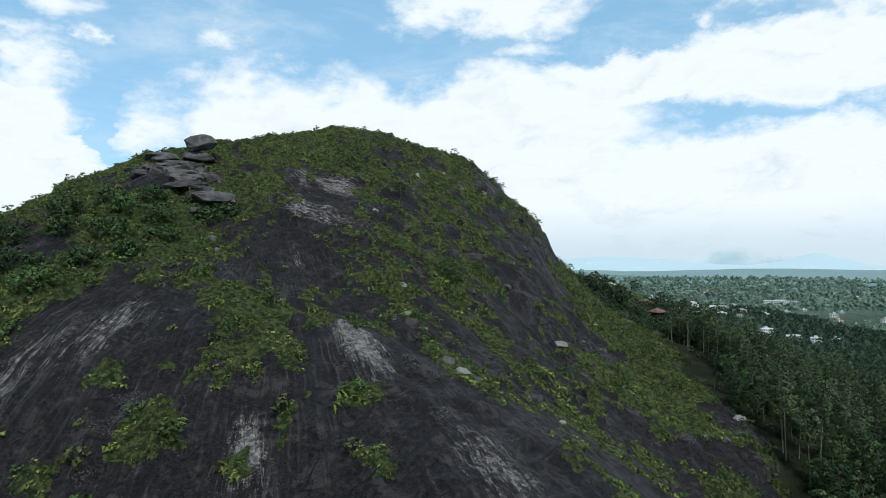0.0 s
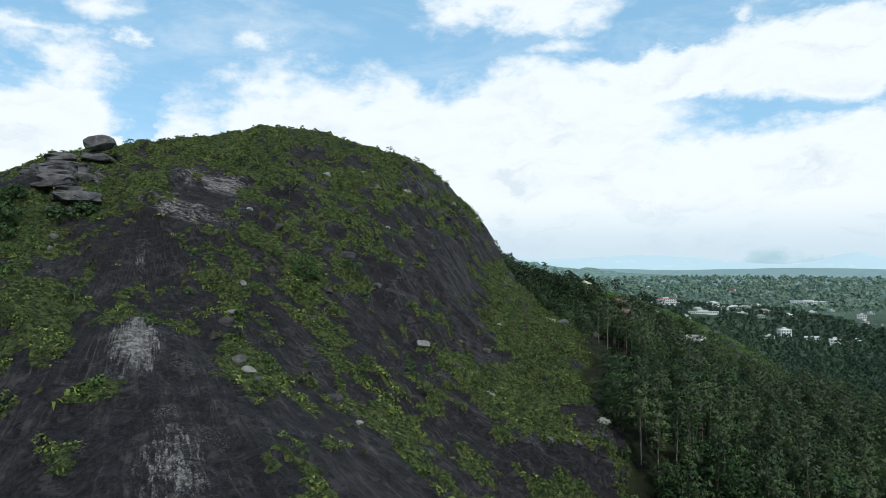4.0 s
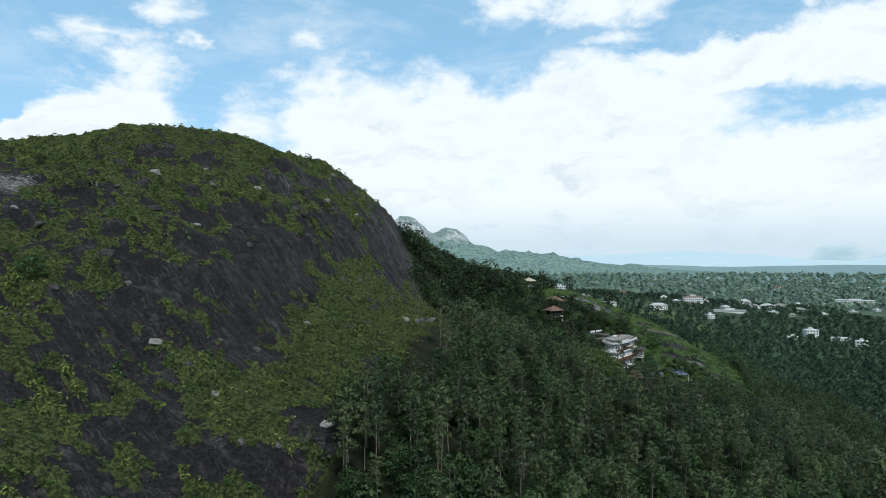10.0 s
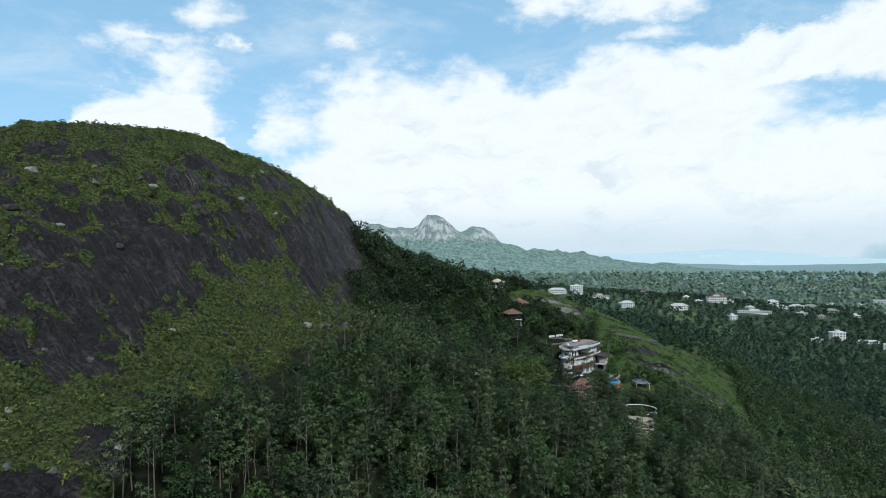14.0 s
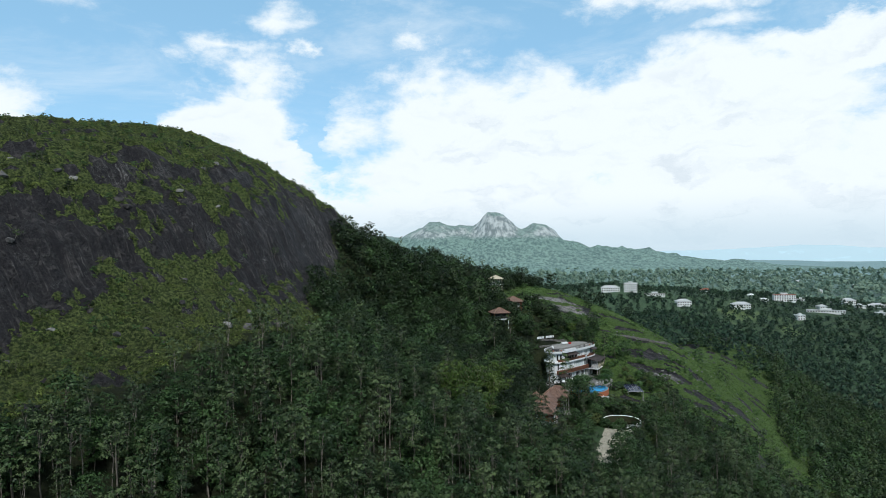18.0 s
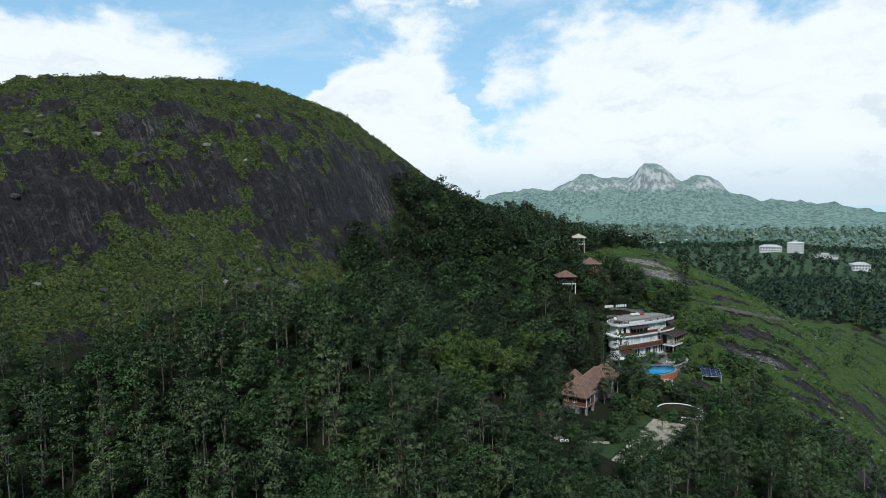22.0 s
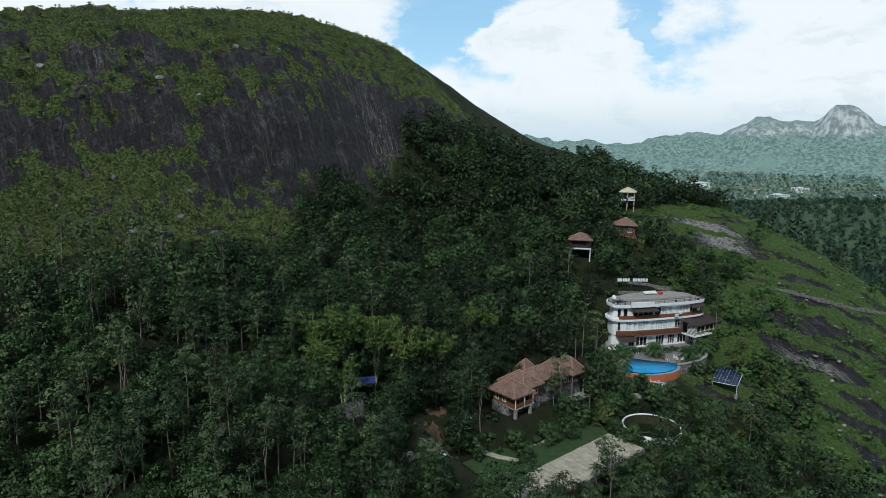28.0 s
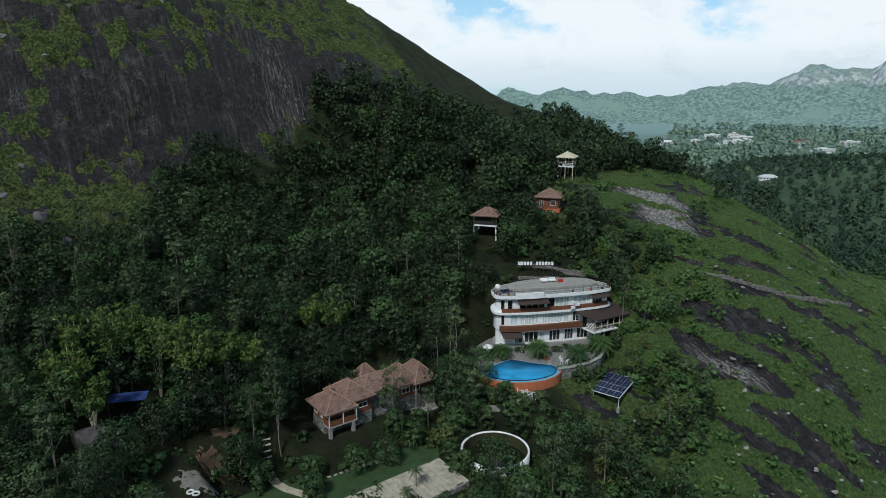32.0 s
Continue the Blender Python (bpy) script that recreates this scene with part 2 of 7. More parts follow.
def on_rock(x, y):
    """1 on the bare whaleback, 0 in the woods and meadows at its foot."""
    foot = 44 + 10 * fbm(x / 25, y / 25, 3) - 26 * smooth(205, 275, y) + 8 * smooth(60, 20, y)
    return smooth(9, -5, x - foot) * smooth(350, 300, y + 0.2 * x) * smooth(-130, -70, x + 0.3 * (y - 100) + 70)


FLATS = []


def flat(cx, cy, hx, hy, turn, z, soft=4.0):
    """A levelled terrace."""
    FLATS.append((cx, cy, hx, hy, radians(turn), z, soft))


# cliff bands of the east face: along y, height of the middle, half height
BANDS = [((105, 130, 155, 169, 189, 205, 214, 232, 245, 270, 300), (97, 100, 103, 107, 112.8, 116, 111, 109.5, 110.8, 116.8, 122), (9, 9, 6.5, 7, 5, 5, 8, 8.5, 8, 8.5, 7)),
         ((165, 180, 195, 209, 224, 245, 262), (135, 134, 132.5, 133.8, 134.5, 135, 136), (0.6, 3, 3.7, 4, 4.3, 3.4, 0.6)),
         ((135, 150, 169, 182, 192), (122, 123, 123.2, 125, 126), (0.5, 1.8, 1.8, 1.8, 0.5)),
         ((96, 110, 125, 140, 152), (70, 73, 77, 80, 83), (6, 6, 5, 4, 0.5))]


def cliffs(x, y, z):
    """Bare band (0 to 1) and the steepening that makes it a cliff."""
    bare, lift = 0.0, 0.0
    wob = fbm(y / 16, z / 12 + x / 40, 4, 0.6)
    for ys, zs, hs in BANDS:
        h = np.interp(y, ys, hs)
        u = (z - np.interp(y, ys, zs) + 4.5 * wob) / h
        on = smooth(ys[0] - 6, ys[0] + 6, y) * smooth(ys[-1] + 6, ys[-1] - 6, y) * smooth(-60, -40, x)
        bare = np.maximum(bare, on * smooth(1.15, 0.8, np.abs(u)))
        lift = lift + on * 0.42 * h * u * np.exp(-u * u)
    return bare, lift


def raw_height(x, y):
    z = base_height(x, y)
    bare, lift = cliffs(x, y, z)
    c, d = flow(x, y, 60)
    rock = on_rock(x, y)
    east = rock * smooth(95, 150, y)
    z = z + rock * lift
    broken = smooth(-0.5, 0.1, fbm(c / 38 + 4.2, d / 24, 3))
    q = z / 9.5 + 0.95 * fbm(c / 46, d / 40, 5, 0.55) + 0.012 * c
    fr = q - np.floor(q)
    z = z + east * broken * (np.floor(q) + smooth(0.3, 0.75, fr) - q) * 9.5 * 0.36
    q = z / 3.1 + 1.7 * fbm(c / 13 + 9.7, d / 12, 4, 0.6)
    fr = q - np.floor(q)
    shelfy = smooth(-0.25, 0.25, fbm(c / 22 - 6.0, d / 16, 3)) * (0.3 + 0.7 * smooth(75, 120, y))
    z = z + rock * shelfy * (np.floor(q) + smooth(0.25, 0.62, fr) - q) * 3.1 * 0.72
    flute = fbm(c / 3.2 + 0.4 * perlin(d / 20, c / 30), d / 38, 4)
    z = z + rock * (1.0 * flute - 0.9 * np.abs(fbm(c / 6.5 + 3.1, d / 60, 3)) * smooth(60, 110, y) + 1.5 * fbm(x / 26, y / 26, 3) + 0.5 * fbm(x / 3.1, y / 3.1, 3))
    z = z + rock * bare * smooth(92, 125, y) * (1.7 * fbm(c / 5.0 + 1.3, d / 70, 3) - 1.3 * np.abs(fbm(c / 9.0, d / 90 + 3.3, 2)))
    z = z + east * (1.9 * (0.22 - np.abs(fbm(c / 7.0 + 2.2, d / 9.0, 3))) + 0.9 * (0.2 - np.abs(fbm(c / 2.8, d / 4.5 + 5.1, 2))))
    near = smooth(700, 350, np.hypot(x - 80, y - 200))
    return z + (1 - rock) * near * (0.9 * fbm(x / 19, y / 19, 4) + 0.3 * fbm(x / 4, y / 4, 2))


def height(x, y):
    x, y = np.asarray(x, float), np.asarray(y, float)
    z = raw_height(x, y)
    for cx, cy, hx, hy, turn, fz, soft in FLATS:
        c, s = math.cos(turn), math.sin(turn)
        u, v = (x - cx) * c + (y - cy) * s, -(x - cx) * s + (y - cy) * c
        out = np.hypot(np.maximum(np.abs(u) - hx, 0), np.maximum(np.abs(v) - hy, 0))
        k = smooth(soft, 0, out)
        z = z * (1 - k) + fz * k
    return z


def grass_cover(x, y):
    """How far the rock is grown over: clumps in strips down the fall line, meadows on the benches."""
    c, d = flow(x, y)
    e = 2.4
    z0 = raw_height(x, y)
    gx, gy = (raw_height(x + e, y) - z0) / e, (raw_height(x, y + e) - z0) / e
    steep = np.hypot(gx, gy)
    n = 0.55 * fbm(c / 19, d / 24, 3, 0.55) + 0.85 * fbm(c / 6.2, d / 8.0, 3, 0.5) + (0.5 + 0.35 * smooth(95, 130, y)) * fbm(c / 2.5, d / 3.0, 2, 0.6)
    zb = base_height(x, y)
    bias = 0.10 * smooth(118, 126, zb) * smooth(105, 130, y) - 0.165 + 0.14 * smooth(62, 105, y) + 0.06 * smooth(75, 45, d) * smooth(90, 70, y)
    bias = bias + 0.16 * smooth(4, 26, x) * smooth(100, 125, y) * smooth(222, 185, y) * smooth(112, 100, zb)  # meadow under the cliffs
    bias = bias + 0.08 * smooth(-45, -62, x)
    bias = bias - 0.22 * smooth(235, 262, y) * smooth(-2, 14, x)  # bare slabs at the north end
    bias = bias + 0.24 * smooth(1.2, 0.5, steep) * smooth(80, 110, y) - 0.10 * smooth(90, 125, y)
    bare, lift = cliffs(x, y, zb)
    bias = bias + 0.13 * smooth(125, 160, y) - (0.17 + 0.28 * smooth(95, 85, zb)) * bare * smooth(92, 125, y)
    for px, py, r, v in PATCHES:
        bias = bias + v * np.exp(-(((x - px) ** 2 + (y - py) ** 2) / r**2) ** 1.5)
    return smooth(-0.10, 0.16, n * 0.6 + bias - 0.28 * smooth(1.1, 2.4, steep) * smooth(85, 120, y))


# meadows (+) and bare places (-) on the rock: place, radius, strength
PATCHES = [(-29, 74, 6, 0.36), (-24, 66, 5, 0.3), (-34, 77, 5, 0.32), (-52, 70, 7, 0.4), (-55, 94, 9, 0.4), (-46, 88, 7, 0.5), (-43, 113, 8, 0.45), (-40, 66, 8, -0.5), (-13, 71, 6, -0.7),
           (-5, 107, 4, 0.5), (-2, 79, 5, 0.35), (-30, 55, 2.5, 0.7), (-8, 54, 3, 0.6), (-37, 59, 2, 0.7), (16, 85, 2.5, 0.6), (-12, 63, 2, 0.7), (-31, 127, 7, -0.5), (-29, 97, 7, -0.5), (-30, 112, 9, -0.5), (-57, 111, 9, -0.6), (-61, 118, 7, -0.5),
           (24, 113, 6, 0.5), (0, 54, 9, -0.4), (12, 150, 14, -0.22), (25, 225, 16, -0.25), (-20, 165, 10, -0.15), (20, 208, 7, 0.4), (-10, 120, 9, 0.1)]


# ---- mesh helpers ----
def mesh_np(name, verts, faces, mat, smooth_shade=False, uv=None, attrs=None, mat_index=None, mats=None):
    """A mesh from arrays of places and of faces with one number of corners."""
    me = bpy.data.meshes.new(name)
    verts, faces = np.asarray(verts, np.float32), np.asarray(faces, np.int32)
    k = faces.shape[1]
    me.vertices.add(len(verts))
    me.vertices.foreach_set("co", verts.ravel())
    me.loops.add(faces.size)
    me.loops.foreach_set("vertex_index", faces.ravel())
    me.polygons.add(len(faces))
    me.polygons.foreach_set("loop_start", np.arange(0, faces.size, k, dtype=np.int32))
    me.polygons.foreach_set("loop_total", np.full(len(faces), k, np.int32))
    if uv is not None:
        layer = me.uv_layers.new(name="flow")
        layer.data.foreach_set("uv", np.asarray(uv, np.float32)[faces.ravel()].ravel())
    for key, values in (attrs or {}).items():
        a = me.attributes.new(key, "FLOAT", "POINT")
        a.data.foreach_set("value", np.asarray(values, np.float32))
    me.update(calc_edges=True)
    me.polygons.foreach_set("use_smooth", np.full(len(faces), bool(smooth_shade)))
    for m in mats or [mat]:
        me.materials.append(m)
    if mat_index is not None:
        me.polygons.foreach_set("material_index", np.asarray(mat_index, np.int32))
    return me


def part(name, bm, mat, parent, label="", smooth_shade=False):
    """One mesh object from a bmesh, under a thing or a part."""
    me = bpy.data.meshes.new(name)
    bm.to_mesh(me)
    bm.free()
    me.materials.append(mat)
    if smooth_shade:
        me.polygons.foreach_set("use_smooth", np.full(len(me.polygons), True))
    ob = new(name, me)
    ob.parent = parent
    if label:
        tagged(ob, label)
    return ob


def np_part(name, me, parent, label=""):
    ob = new(name, me)
    ob.parent = parent
    if label:
        tagged(ob, label)
    return ob


def thing(name, place, turn, label, category, group="", kind=""):
    ob = new(name)
    ob.empty_display_size = 0.5
    ob.matrix_basis = pose(*place, 0, 0, turn)
    return tagged(ob, label, category, group, kind)


def box(bm, x0, x1, y0, y1, z0, z1, bevel=0.0):
    r = bmesh.ops.create_cube(bm, size=1.0, matrix=Matrix.Translation(((x0 + x1) / 2, (y0 + y1) / 2, (z0 + z1) / 2)) @ Matrix.Diagonal((x1 - x0, y1 - y0, z1 - z0, 1)))
    if bevel:
        edges = list({e for v in r["verts"] for e in v.link_edges})
        bmesh.ops.bevel(bm, geom=edges, offset=bevel, segments=1, affect="EDGES")
    return bm


def boxed(*a, bevel=0.0):
    return box(bmesh.new(), *a, bevel=bevel)


def rod(bm, a, b, r0, r1=None, seg=6):
    """A tapered round bar from a to b."""
    a, b = Vector(a), Vector(b)
    d = b - a
    m = Matrix.Translation((a + b) / 2) @ d.to_track_quat("Z", "Y").to_matrix().to_4x4()
    bmesh.ops.create_cone(bm, cap_ends=True, segments=seg, radius1=r0, radius2=r0 if r1 is None else r1, depth=d.length, matrix=m)
    return bm


def prism(bm, outline, z0, z1):
    """An upright block on an outline of (x, y), anticlockwise."""
    lo = [bm.verts.new((x, y, z0)) for x, y in outline]
    hi = [bm.verts.new((x, y, z1)) for x, y in outline]
    n = len(outline)
    bm.faces.new(hi)
    bm.faces.new(lo[::-1])
    for i in range(n):
        bm.faces.new((lo[i], lo[(i + 1) % n], hi[(i + 1) % n], hi[i]))
    return bm


def ring_wall(bm, inner, outer, z0, z1, closed=True):
    """A wall with thickness between two outlines of the same number of points."""
    n = len(inner)
    q = [[bm.verts.new((*p, z)) for p in line] for z in (z0, z1) for line in (inner, outer)]
    il, ol, ih, oh = q
    for i in range(n if closed else n - 1):
        j = (i + 1) % n
        bm.faces.new((ol[i], ol[j], oh[j], oh[i]))
        bm.faces.new((il[j], il[i], ih[i], ih[j]))
        bm.faces.new((oh[i], oh[j], ih[j], ih[i]))
        bm.faces.new((il[i], il[j], ol[j], ol[i]))
    if not closed:
        for i in (0, n - 1):
            f = (il[i], ol[i], oh[i], ih[i])
            bm.faces.new(f if i == 0 else f[::-1])
    return bm

# ---- terraces of the resort ----
VO, VT, DECK = (110.1, 283.0), 59.5, 62.4
flat(113.7, 277.4, 12, 9, VT, 60.6, 8)
flat(121.5, 230, 9, 16, 0, 57.0, 4)
flat(110, 240, 5, 12, 0, 59.2, 4)
flat(128.5, 251.8, 4.3, 4.3, 0, 54.4, 2.0)


# ---- ground sheet ----
def rock_material():
    m, n, b = material("gneiss_and_soil")
    pos = coords(n)
    uvn = n.add("ShaderNodeUVMap")
    uvn.uv_map = "flow"
    uv = uvn.outputs[0]
    grass = n.add("ShaderNodeAttribute")
    grass.attribute_name = "grass"
    bare = n.add("ShaderNodeAttribute")
    bare.attribute_name = "rock"
    far = n.add("ShaderNodeAttribute")
    far.attribute_name = "plain"
    # rock: near-black water-stained gneiss, faint fall-line streaks, a few bleached runnels and lichen
    warp = n.add("ShaderNodeTexNoise")
    warp.inputs["Scale"].default_value = 0.12
    n.put(warp.inputs["Vector"], pos)
    uvw = n.vec("ADD", uv, n.vec("MULTIPLY", warp.outputs["Color"], (1.6, 4.0, 0)))
    st1 = n.noise(n.vec("MULTIPLY", uvw, (0.36, 0.035, 0)), 1.0, 6, 0.62, 0.2)
    st2 = n.noise(n.vec("MULTIPLY", uvw, (1.7, 0.12, 0)), 1.0, 6, 0.7, 0.2)
    blot = n.noise(pos, 0.05, 4, 0.55)
    fine = n.noise(pos, 1.7, 7, 0.7)
    speck = n.noise(pos, 7.0, 4, 0.75)
    mott = n.noise(pos, 0.5, 6, 0.68)
    dark = n.mix(n.ramp(fine, 0.42, 0.60), (0.007, 0.007, 0.009), (0.036, 0.033, 0.038))
    dark = n.mix(n.ramp(mott, 0.55, 0.61), dark, (0.066, 0.060, 0.061))
    col = n.mix(n.math("MULTIPLY", n.math("MULTIPLY", n.ramp(st1, 0.42, 0.60), n.ramp(st2, 0.42, 0.62)), n.ramp(mott, 0.36, 0.60)), dark, (0.150, 0.136, 0.131))
    pale = n.math("MULTIPLY", n.math("MULTIPLY", n.ramp(st2, 0.52, 0.64), n.ramp(st1, 0.48, 0.60)), n.ramp(blot, 0.43, 0.56))
    col = n.mix(n.math("MULTIPLY", pale, 0.85), col, n.mix(n.ramp(speck, 0.4, 0.6), (0.14, 0.125, 0.12), (0.34, 0.32, 0.305)))
    wet = n.math("MULTIPLY", n.ramp(n.noise(n.vec("MULTIPLY", uvw, (0.36, 0.035, 0)), 1.0, 6, 0.66, 0.15), 0.50, 0.57), 0.85)
    col = n.mix(wet, col, (0.014, 0.013, 0.017))
    lich = n.math("MULTIPLY", n.ramp(speck, 0.54, 0.62), n.ramp(n.noise(pos, 0.16, 4, 0.6), 0.56, 0.66))
    col = n.mix(lich, col, (0.34, 0.34, 0.33))
    col = n.mix(n.math("MULTIPLY", n.ramp(speck, 0.52, 0.64), 0.32), col, (0.125, 0.115, 0.113))
    col = n.mix(n.math("MULTIPLY", n.ramp(speck, 0.36, 0.46, 1.0, 0.0), 0.4), col, (0.010, 0.010, 0.012))
    pa = n.add("ShaderNodeAttribute")
    pa.attribute_name = "pale"
    cloth = n.noise(n.vec("MULTIPLY", uvw, (1.9, 0.35, 0)), 1.0, 7, 0.72, 0.4)
    worn = n.math("ADD", n.math("MULTIPLY", pa.outputs["Fac"], 0.44), n.math("ADD", n.math("MULTIPLY", n.math("SUBTRACT", cloth, 0.5), 1.5), n.math("MULTIPLY", n.math("SUBTRACT", speck, 0.5), 0.9)))
    worn = n.math("MULTIPLY", n.ramp(worn, 0.20, 0.42), n.ramp(pa.outputs["Fac"], 0.12, 0.5))
    col = n.mix(n.math("MULTIPLY", worn, 0.9), col, n.mix(n.ramp(fine, 0.40, 0.62), (0.14, 0.125, 0.12), (0.50, 0.49, 0.47)))
    # sheet joints that run askew of the contours
    cr = n.add("ShaderNodeTexVoronoi")
    cr.feature = "DISTANCE_TO_EDGE"
    n.put(cr.inputs["Vector"], n.vec("ADD", n.vec("MULTIPLY", uvw, (0.09, 0.16, 0)), n.vec("MULTIPLY", warp.outputs["Color"], (0.9, 0.9, 0))))
    cr.inputs["Scale"].default_value = 1.0
    crack = n.math("MULTIPLY", n.ramp(cr.outputs["Distance"], 0.0, 0.035, 1.0, 0.0), n.ramp(mott, 0.44, 0.56))
    col = n.mix(n.math("MULTIPLY", crack, 0.55), col, (0.010, 0.010, 0.012))
    # soil and grass mat
    g1 = n.noise(pos, 0.22, 5, 0.6)
    g2 = n.noise(pos, 1.5, 6, 0.72)
    g3 = n.noise(pos, 5.0, 5, 0.78)
    g4 = n.noise(n.vec("MULTIPLY", pos, (1, 1, 1.7)), 0.42, 6, 0.68)
    turf = n.mix(n.ramp(g1, 0.34, 0.66), (0.046, 0.074, 0.021), (0.092, 0.124, 0.038))
    turf = n.mix(n.ramp(g2, 0.49, 0.57), turf, (0.180, 0.222, 0.070))
    turf = n.mix(n.math("MULTIPLY", n.ramp(g2, 0.40, 0.46, 1.0, 0.0), 0.9), turf, (0.020, 0.036, 0.009))
    fresh = n.add("ShaderNodeAttribute")
    fresh.attribute_name = "meadow"
    lush = n.mix(n.ramp(g2, 0.40, 0.62), (0.066, 0.126, 0.030), (0.160, 0.250, 0.066))
    lush = n.mix(n.math("MULTIPLY", n.ramp(g3, 0.54, 0.64), 0.7), lush, (0.026, 0.052, 0.014))
    turf = n.mix(fresh.outputs["Fac"], turf, lush)
    cover = n.math("ADD", n.math("MULTIPLY", n.math("SUBTRACT", g4, 0.5), 1.1), n.math("MULTIPLY", n.math("SUBTRACT", g2, 0.5), 0.9))
    edge = n.ramp(n.math("ADD", grass.outputs["Fac"], cover), 0.49, 0.55)
    col = n.mix(edge, col, turf)
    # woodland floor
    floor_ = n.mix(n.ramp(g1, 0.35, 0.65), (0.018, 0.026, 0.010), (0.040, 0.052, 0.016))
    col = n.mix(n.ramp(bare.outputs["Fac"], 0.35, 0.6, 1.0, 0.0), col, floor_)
    # open fields and groves of the plain
    f1 = n.noise(n.vec("MULTIPLY", pos, (1, 0.55, 0)), 0.006, 6, 0.62, 0.4)
    f2 = n.noise(pos, 0.05, 5, 0.7)
    f3 = n.noise(pos, 0.0016, 3, 0.5)
    pl = n.mix(n.ramp(f2, 0.36, 0.64), (0.030, 0.058, 0.034), (0.085, 0.132, 0.062))
    pl = n.mix(n.ramp(f1, 0.60, 0.66), pl, (0.17, 0.235, 0.09))
    pl = n.mix(n.ramp(f3, 0.42, 0.58), pl, n.mix(0.55, pl, (0.11, 0.19, 0.10)))
    # haze painted over the plain: blue-grey grows with distance
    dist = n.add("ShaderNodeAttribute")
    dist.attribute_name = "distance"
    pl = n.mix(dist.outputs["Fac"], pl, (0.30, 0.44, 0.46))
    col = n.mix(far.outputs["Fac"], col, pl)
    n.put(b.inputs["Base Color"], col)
    n.put(b.inputs["Roughness"], n.ramp(edge, 0, 1, 0.62, 0.95))
    b.inputs["Specular IOR Level"].default_value = 0.3
    h = n.math("ADD", n.math("MULTIPLY", fine, 0.7), n.math("ADD", n.math("MULTIPLY", st2, 0.3), n.math("MULTIPLY", mott, 1.5)))
    h = n.math("ADD", h, n.math("MULTIPLY", edge, n.math("ADD", 0.25, n.math("MULTIPLY", g3, 1.1))))
    h = n.math("SUBTRACT", h, n.math("MULTIPLY", crack, 0.4))
    bump(n, b, h, 1.0, 1.1)
    return m


ROCK = rock_material()


def lines(lo, hi, step, out_lo, out_hi, grow=1.09):
    mid = list(np.arange(lo, hi + 0.01, step))
    a, s = [], step
    x = lo
    while x > out_lo:
        s *= grow
        x -= s
        a.append(x)
    b, s, x = [], step, hi
    while x < out_hi:
        s *= grow
        x += s
        b.append(x)
    return np.array(a[::-1] + mid + b)


def meadow(x, y):
    """Grassy spur and slopes east of the house: 1 where no wood grows."""
    spur = smooth(60, 78, x - 0.1 * (y - 330)) * smooth(312, 328, y + 0.25 * (x - 70))
    east = smooth(112 - 9 * smooth(292, 308, y), 122 - 9 * smooth(292, 308, y), x) * smooth(262, 282, y) * smooth(205, 180, x)
    return np.clip(np.maximum(spur * smooth(215, 175, x), east), 0, 1)


# bare slabs on the slope east of the house: place, radius
SLABS = [(92, 342, 7), (101, 334, 7), (107, 340, 5), (131, 313, 5), (138, 318, 6), (134, 300, 4), (140, 302, 4), (145, 304, 4), (147, 293, 4), (153, 303, 5), (160, 302, 6), (152, 318, 5), (128, 327, 4), (166, 316, 6), (120, 330, 4), (158, 288, 4), (165, 285, 7), (171, 277, 7)]


def slab_cover(x, y):
    """1 on the bare rock of the slope east of the house."""
    knoll = 0.0
    for kx, ky, kr in SLABS:
        u, v = (x - kx) + 0.5 * (y - ky), (y - ky) - 0.5 * (x - kx)
        knoll = knoll + np.exp(-((u / (1.5 * kr)) ** 2 + (v / (0.75 * kr)) ** 2))
    return smooth(0.0, 0.16, 0.9 * fbm((x + 0.45 * y) / 24, (y - 0.45 * x) / 6.5, 4) + 0.35 * fbm(x / 4, y / 4, 3) - 0.17 + 0.5 * np.minimum(knoll, 1.0))


def build_ground():
    gx, gy = lines(-92, 165, 0.95, -4700, 4700, 1.1), lines(18, 385, 1.0, -4700, 4800, 1.1)
    X, Y = np.meshgrid(gx, gy)
    x, y = X.ravel(), Y.ravel()
    z = height(x, y)
    ny, nx = X.shape
    idx = np.arange(nx * ny).reshape(ny, nx)
    faces = np.stack([idx[:-1, :-1], idx[:-1, 1:], idx[1:, 1:], idx[1:, :-1]], -1).reshape(-1, 4)
    rock = on_rock(x, y)
    mead = meadow(x, y)
    slab = slab_cover(x, y)
    z = z - 0.8 * mead * slab + 0.5 * mead * fbm(x / 3.2, y / 3.2, 3)
    grass = np.where(rock > 0.5, grass_cover(x, y), np.where(mead > 0.5, 1 - slab, 1.0))
    z = z + rock * smooth(0.3, 0.8, grass) * (0.35 + 0.7 * np.abs(fbm(x / 1.8, y / 1.8, 2)))
    pale = 0.0
    c, d = flow(x, y)
    for px, py, pr, v in PALE:
        pc, pd = flow(np.array(float(px)), np.array(float(py)))
        pale = pale + v * np.exp(-((c - pc) / (0.75 * pr)) ** 2 - ((d - pd) / (1.5 * pr)) ** 2)
    # r sets where the plain begins and how much haze is painted on it
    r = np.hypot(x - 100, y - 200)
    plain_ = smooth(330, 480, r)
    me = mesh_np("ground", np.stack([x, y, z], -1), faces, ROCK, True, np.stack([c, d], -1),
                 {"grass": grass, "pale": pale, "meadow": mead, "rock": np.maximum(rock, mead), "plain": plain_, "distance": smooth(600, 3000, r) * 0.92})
    return tagged(new("ground", me), "dark gneiss whaleback, grass meadows and a wide wooded plain", "ground", kind="structure")


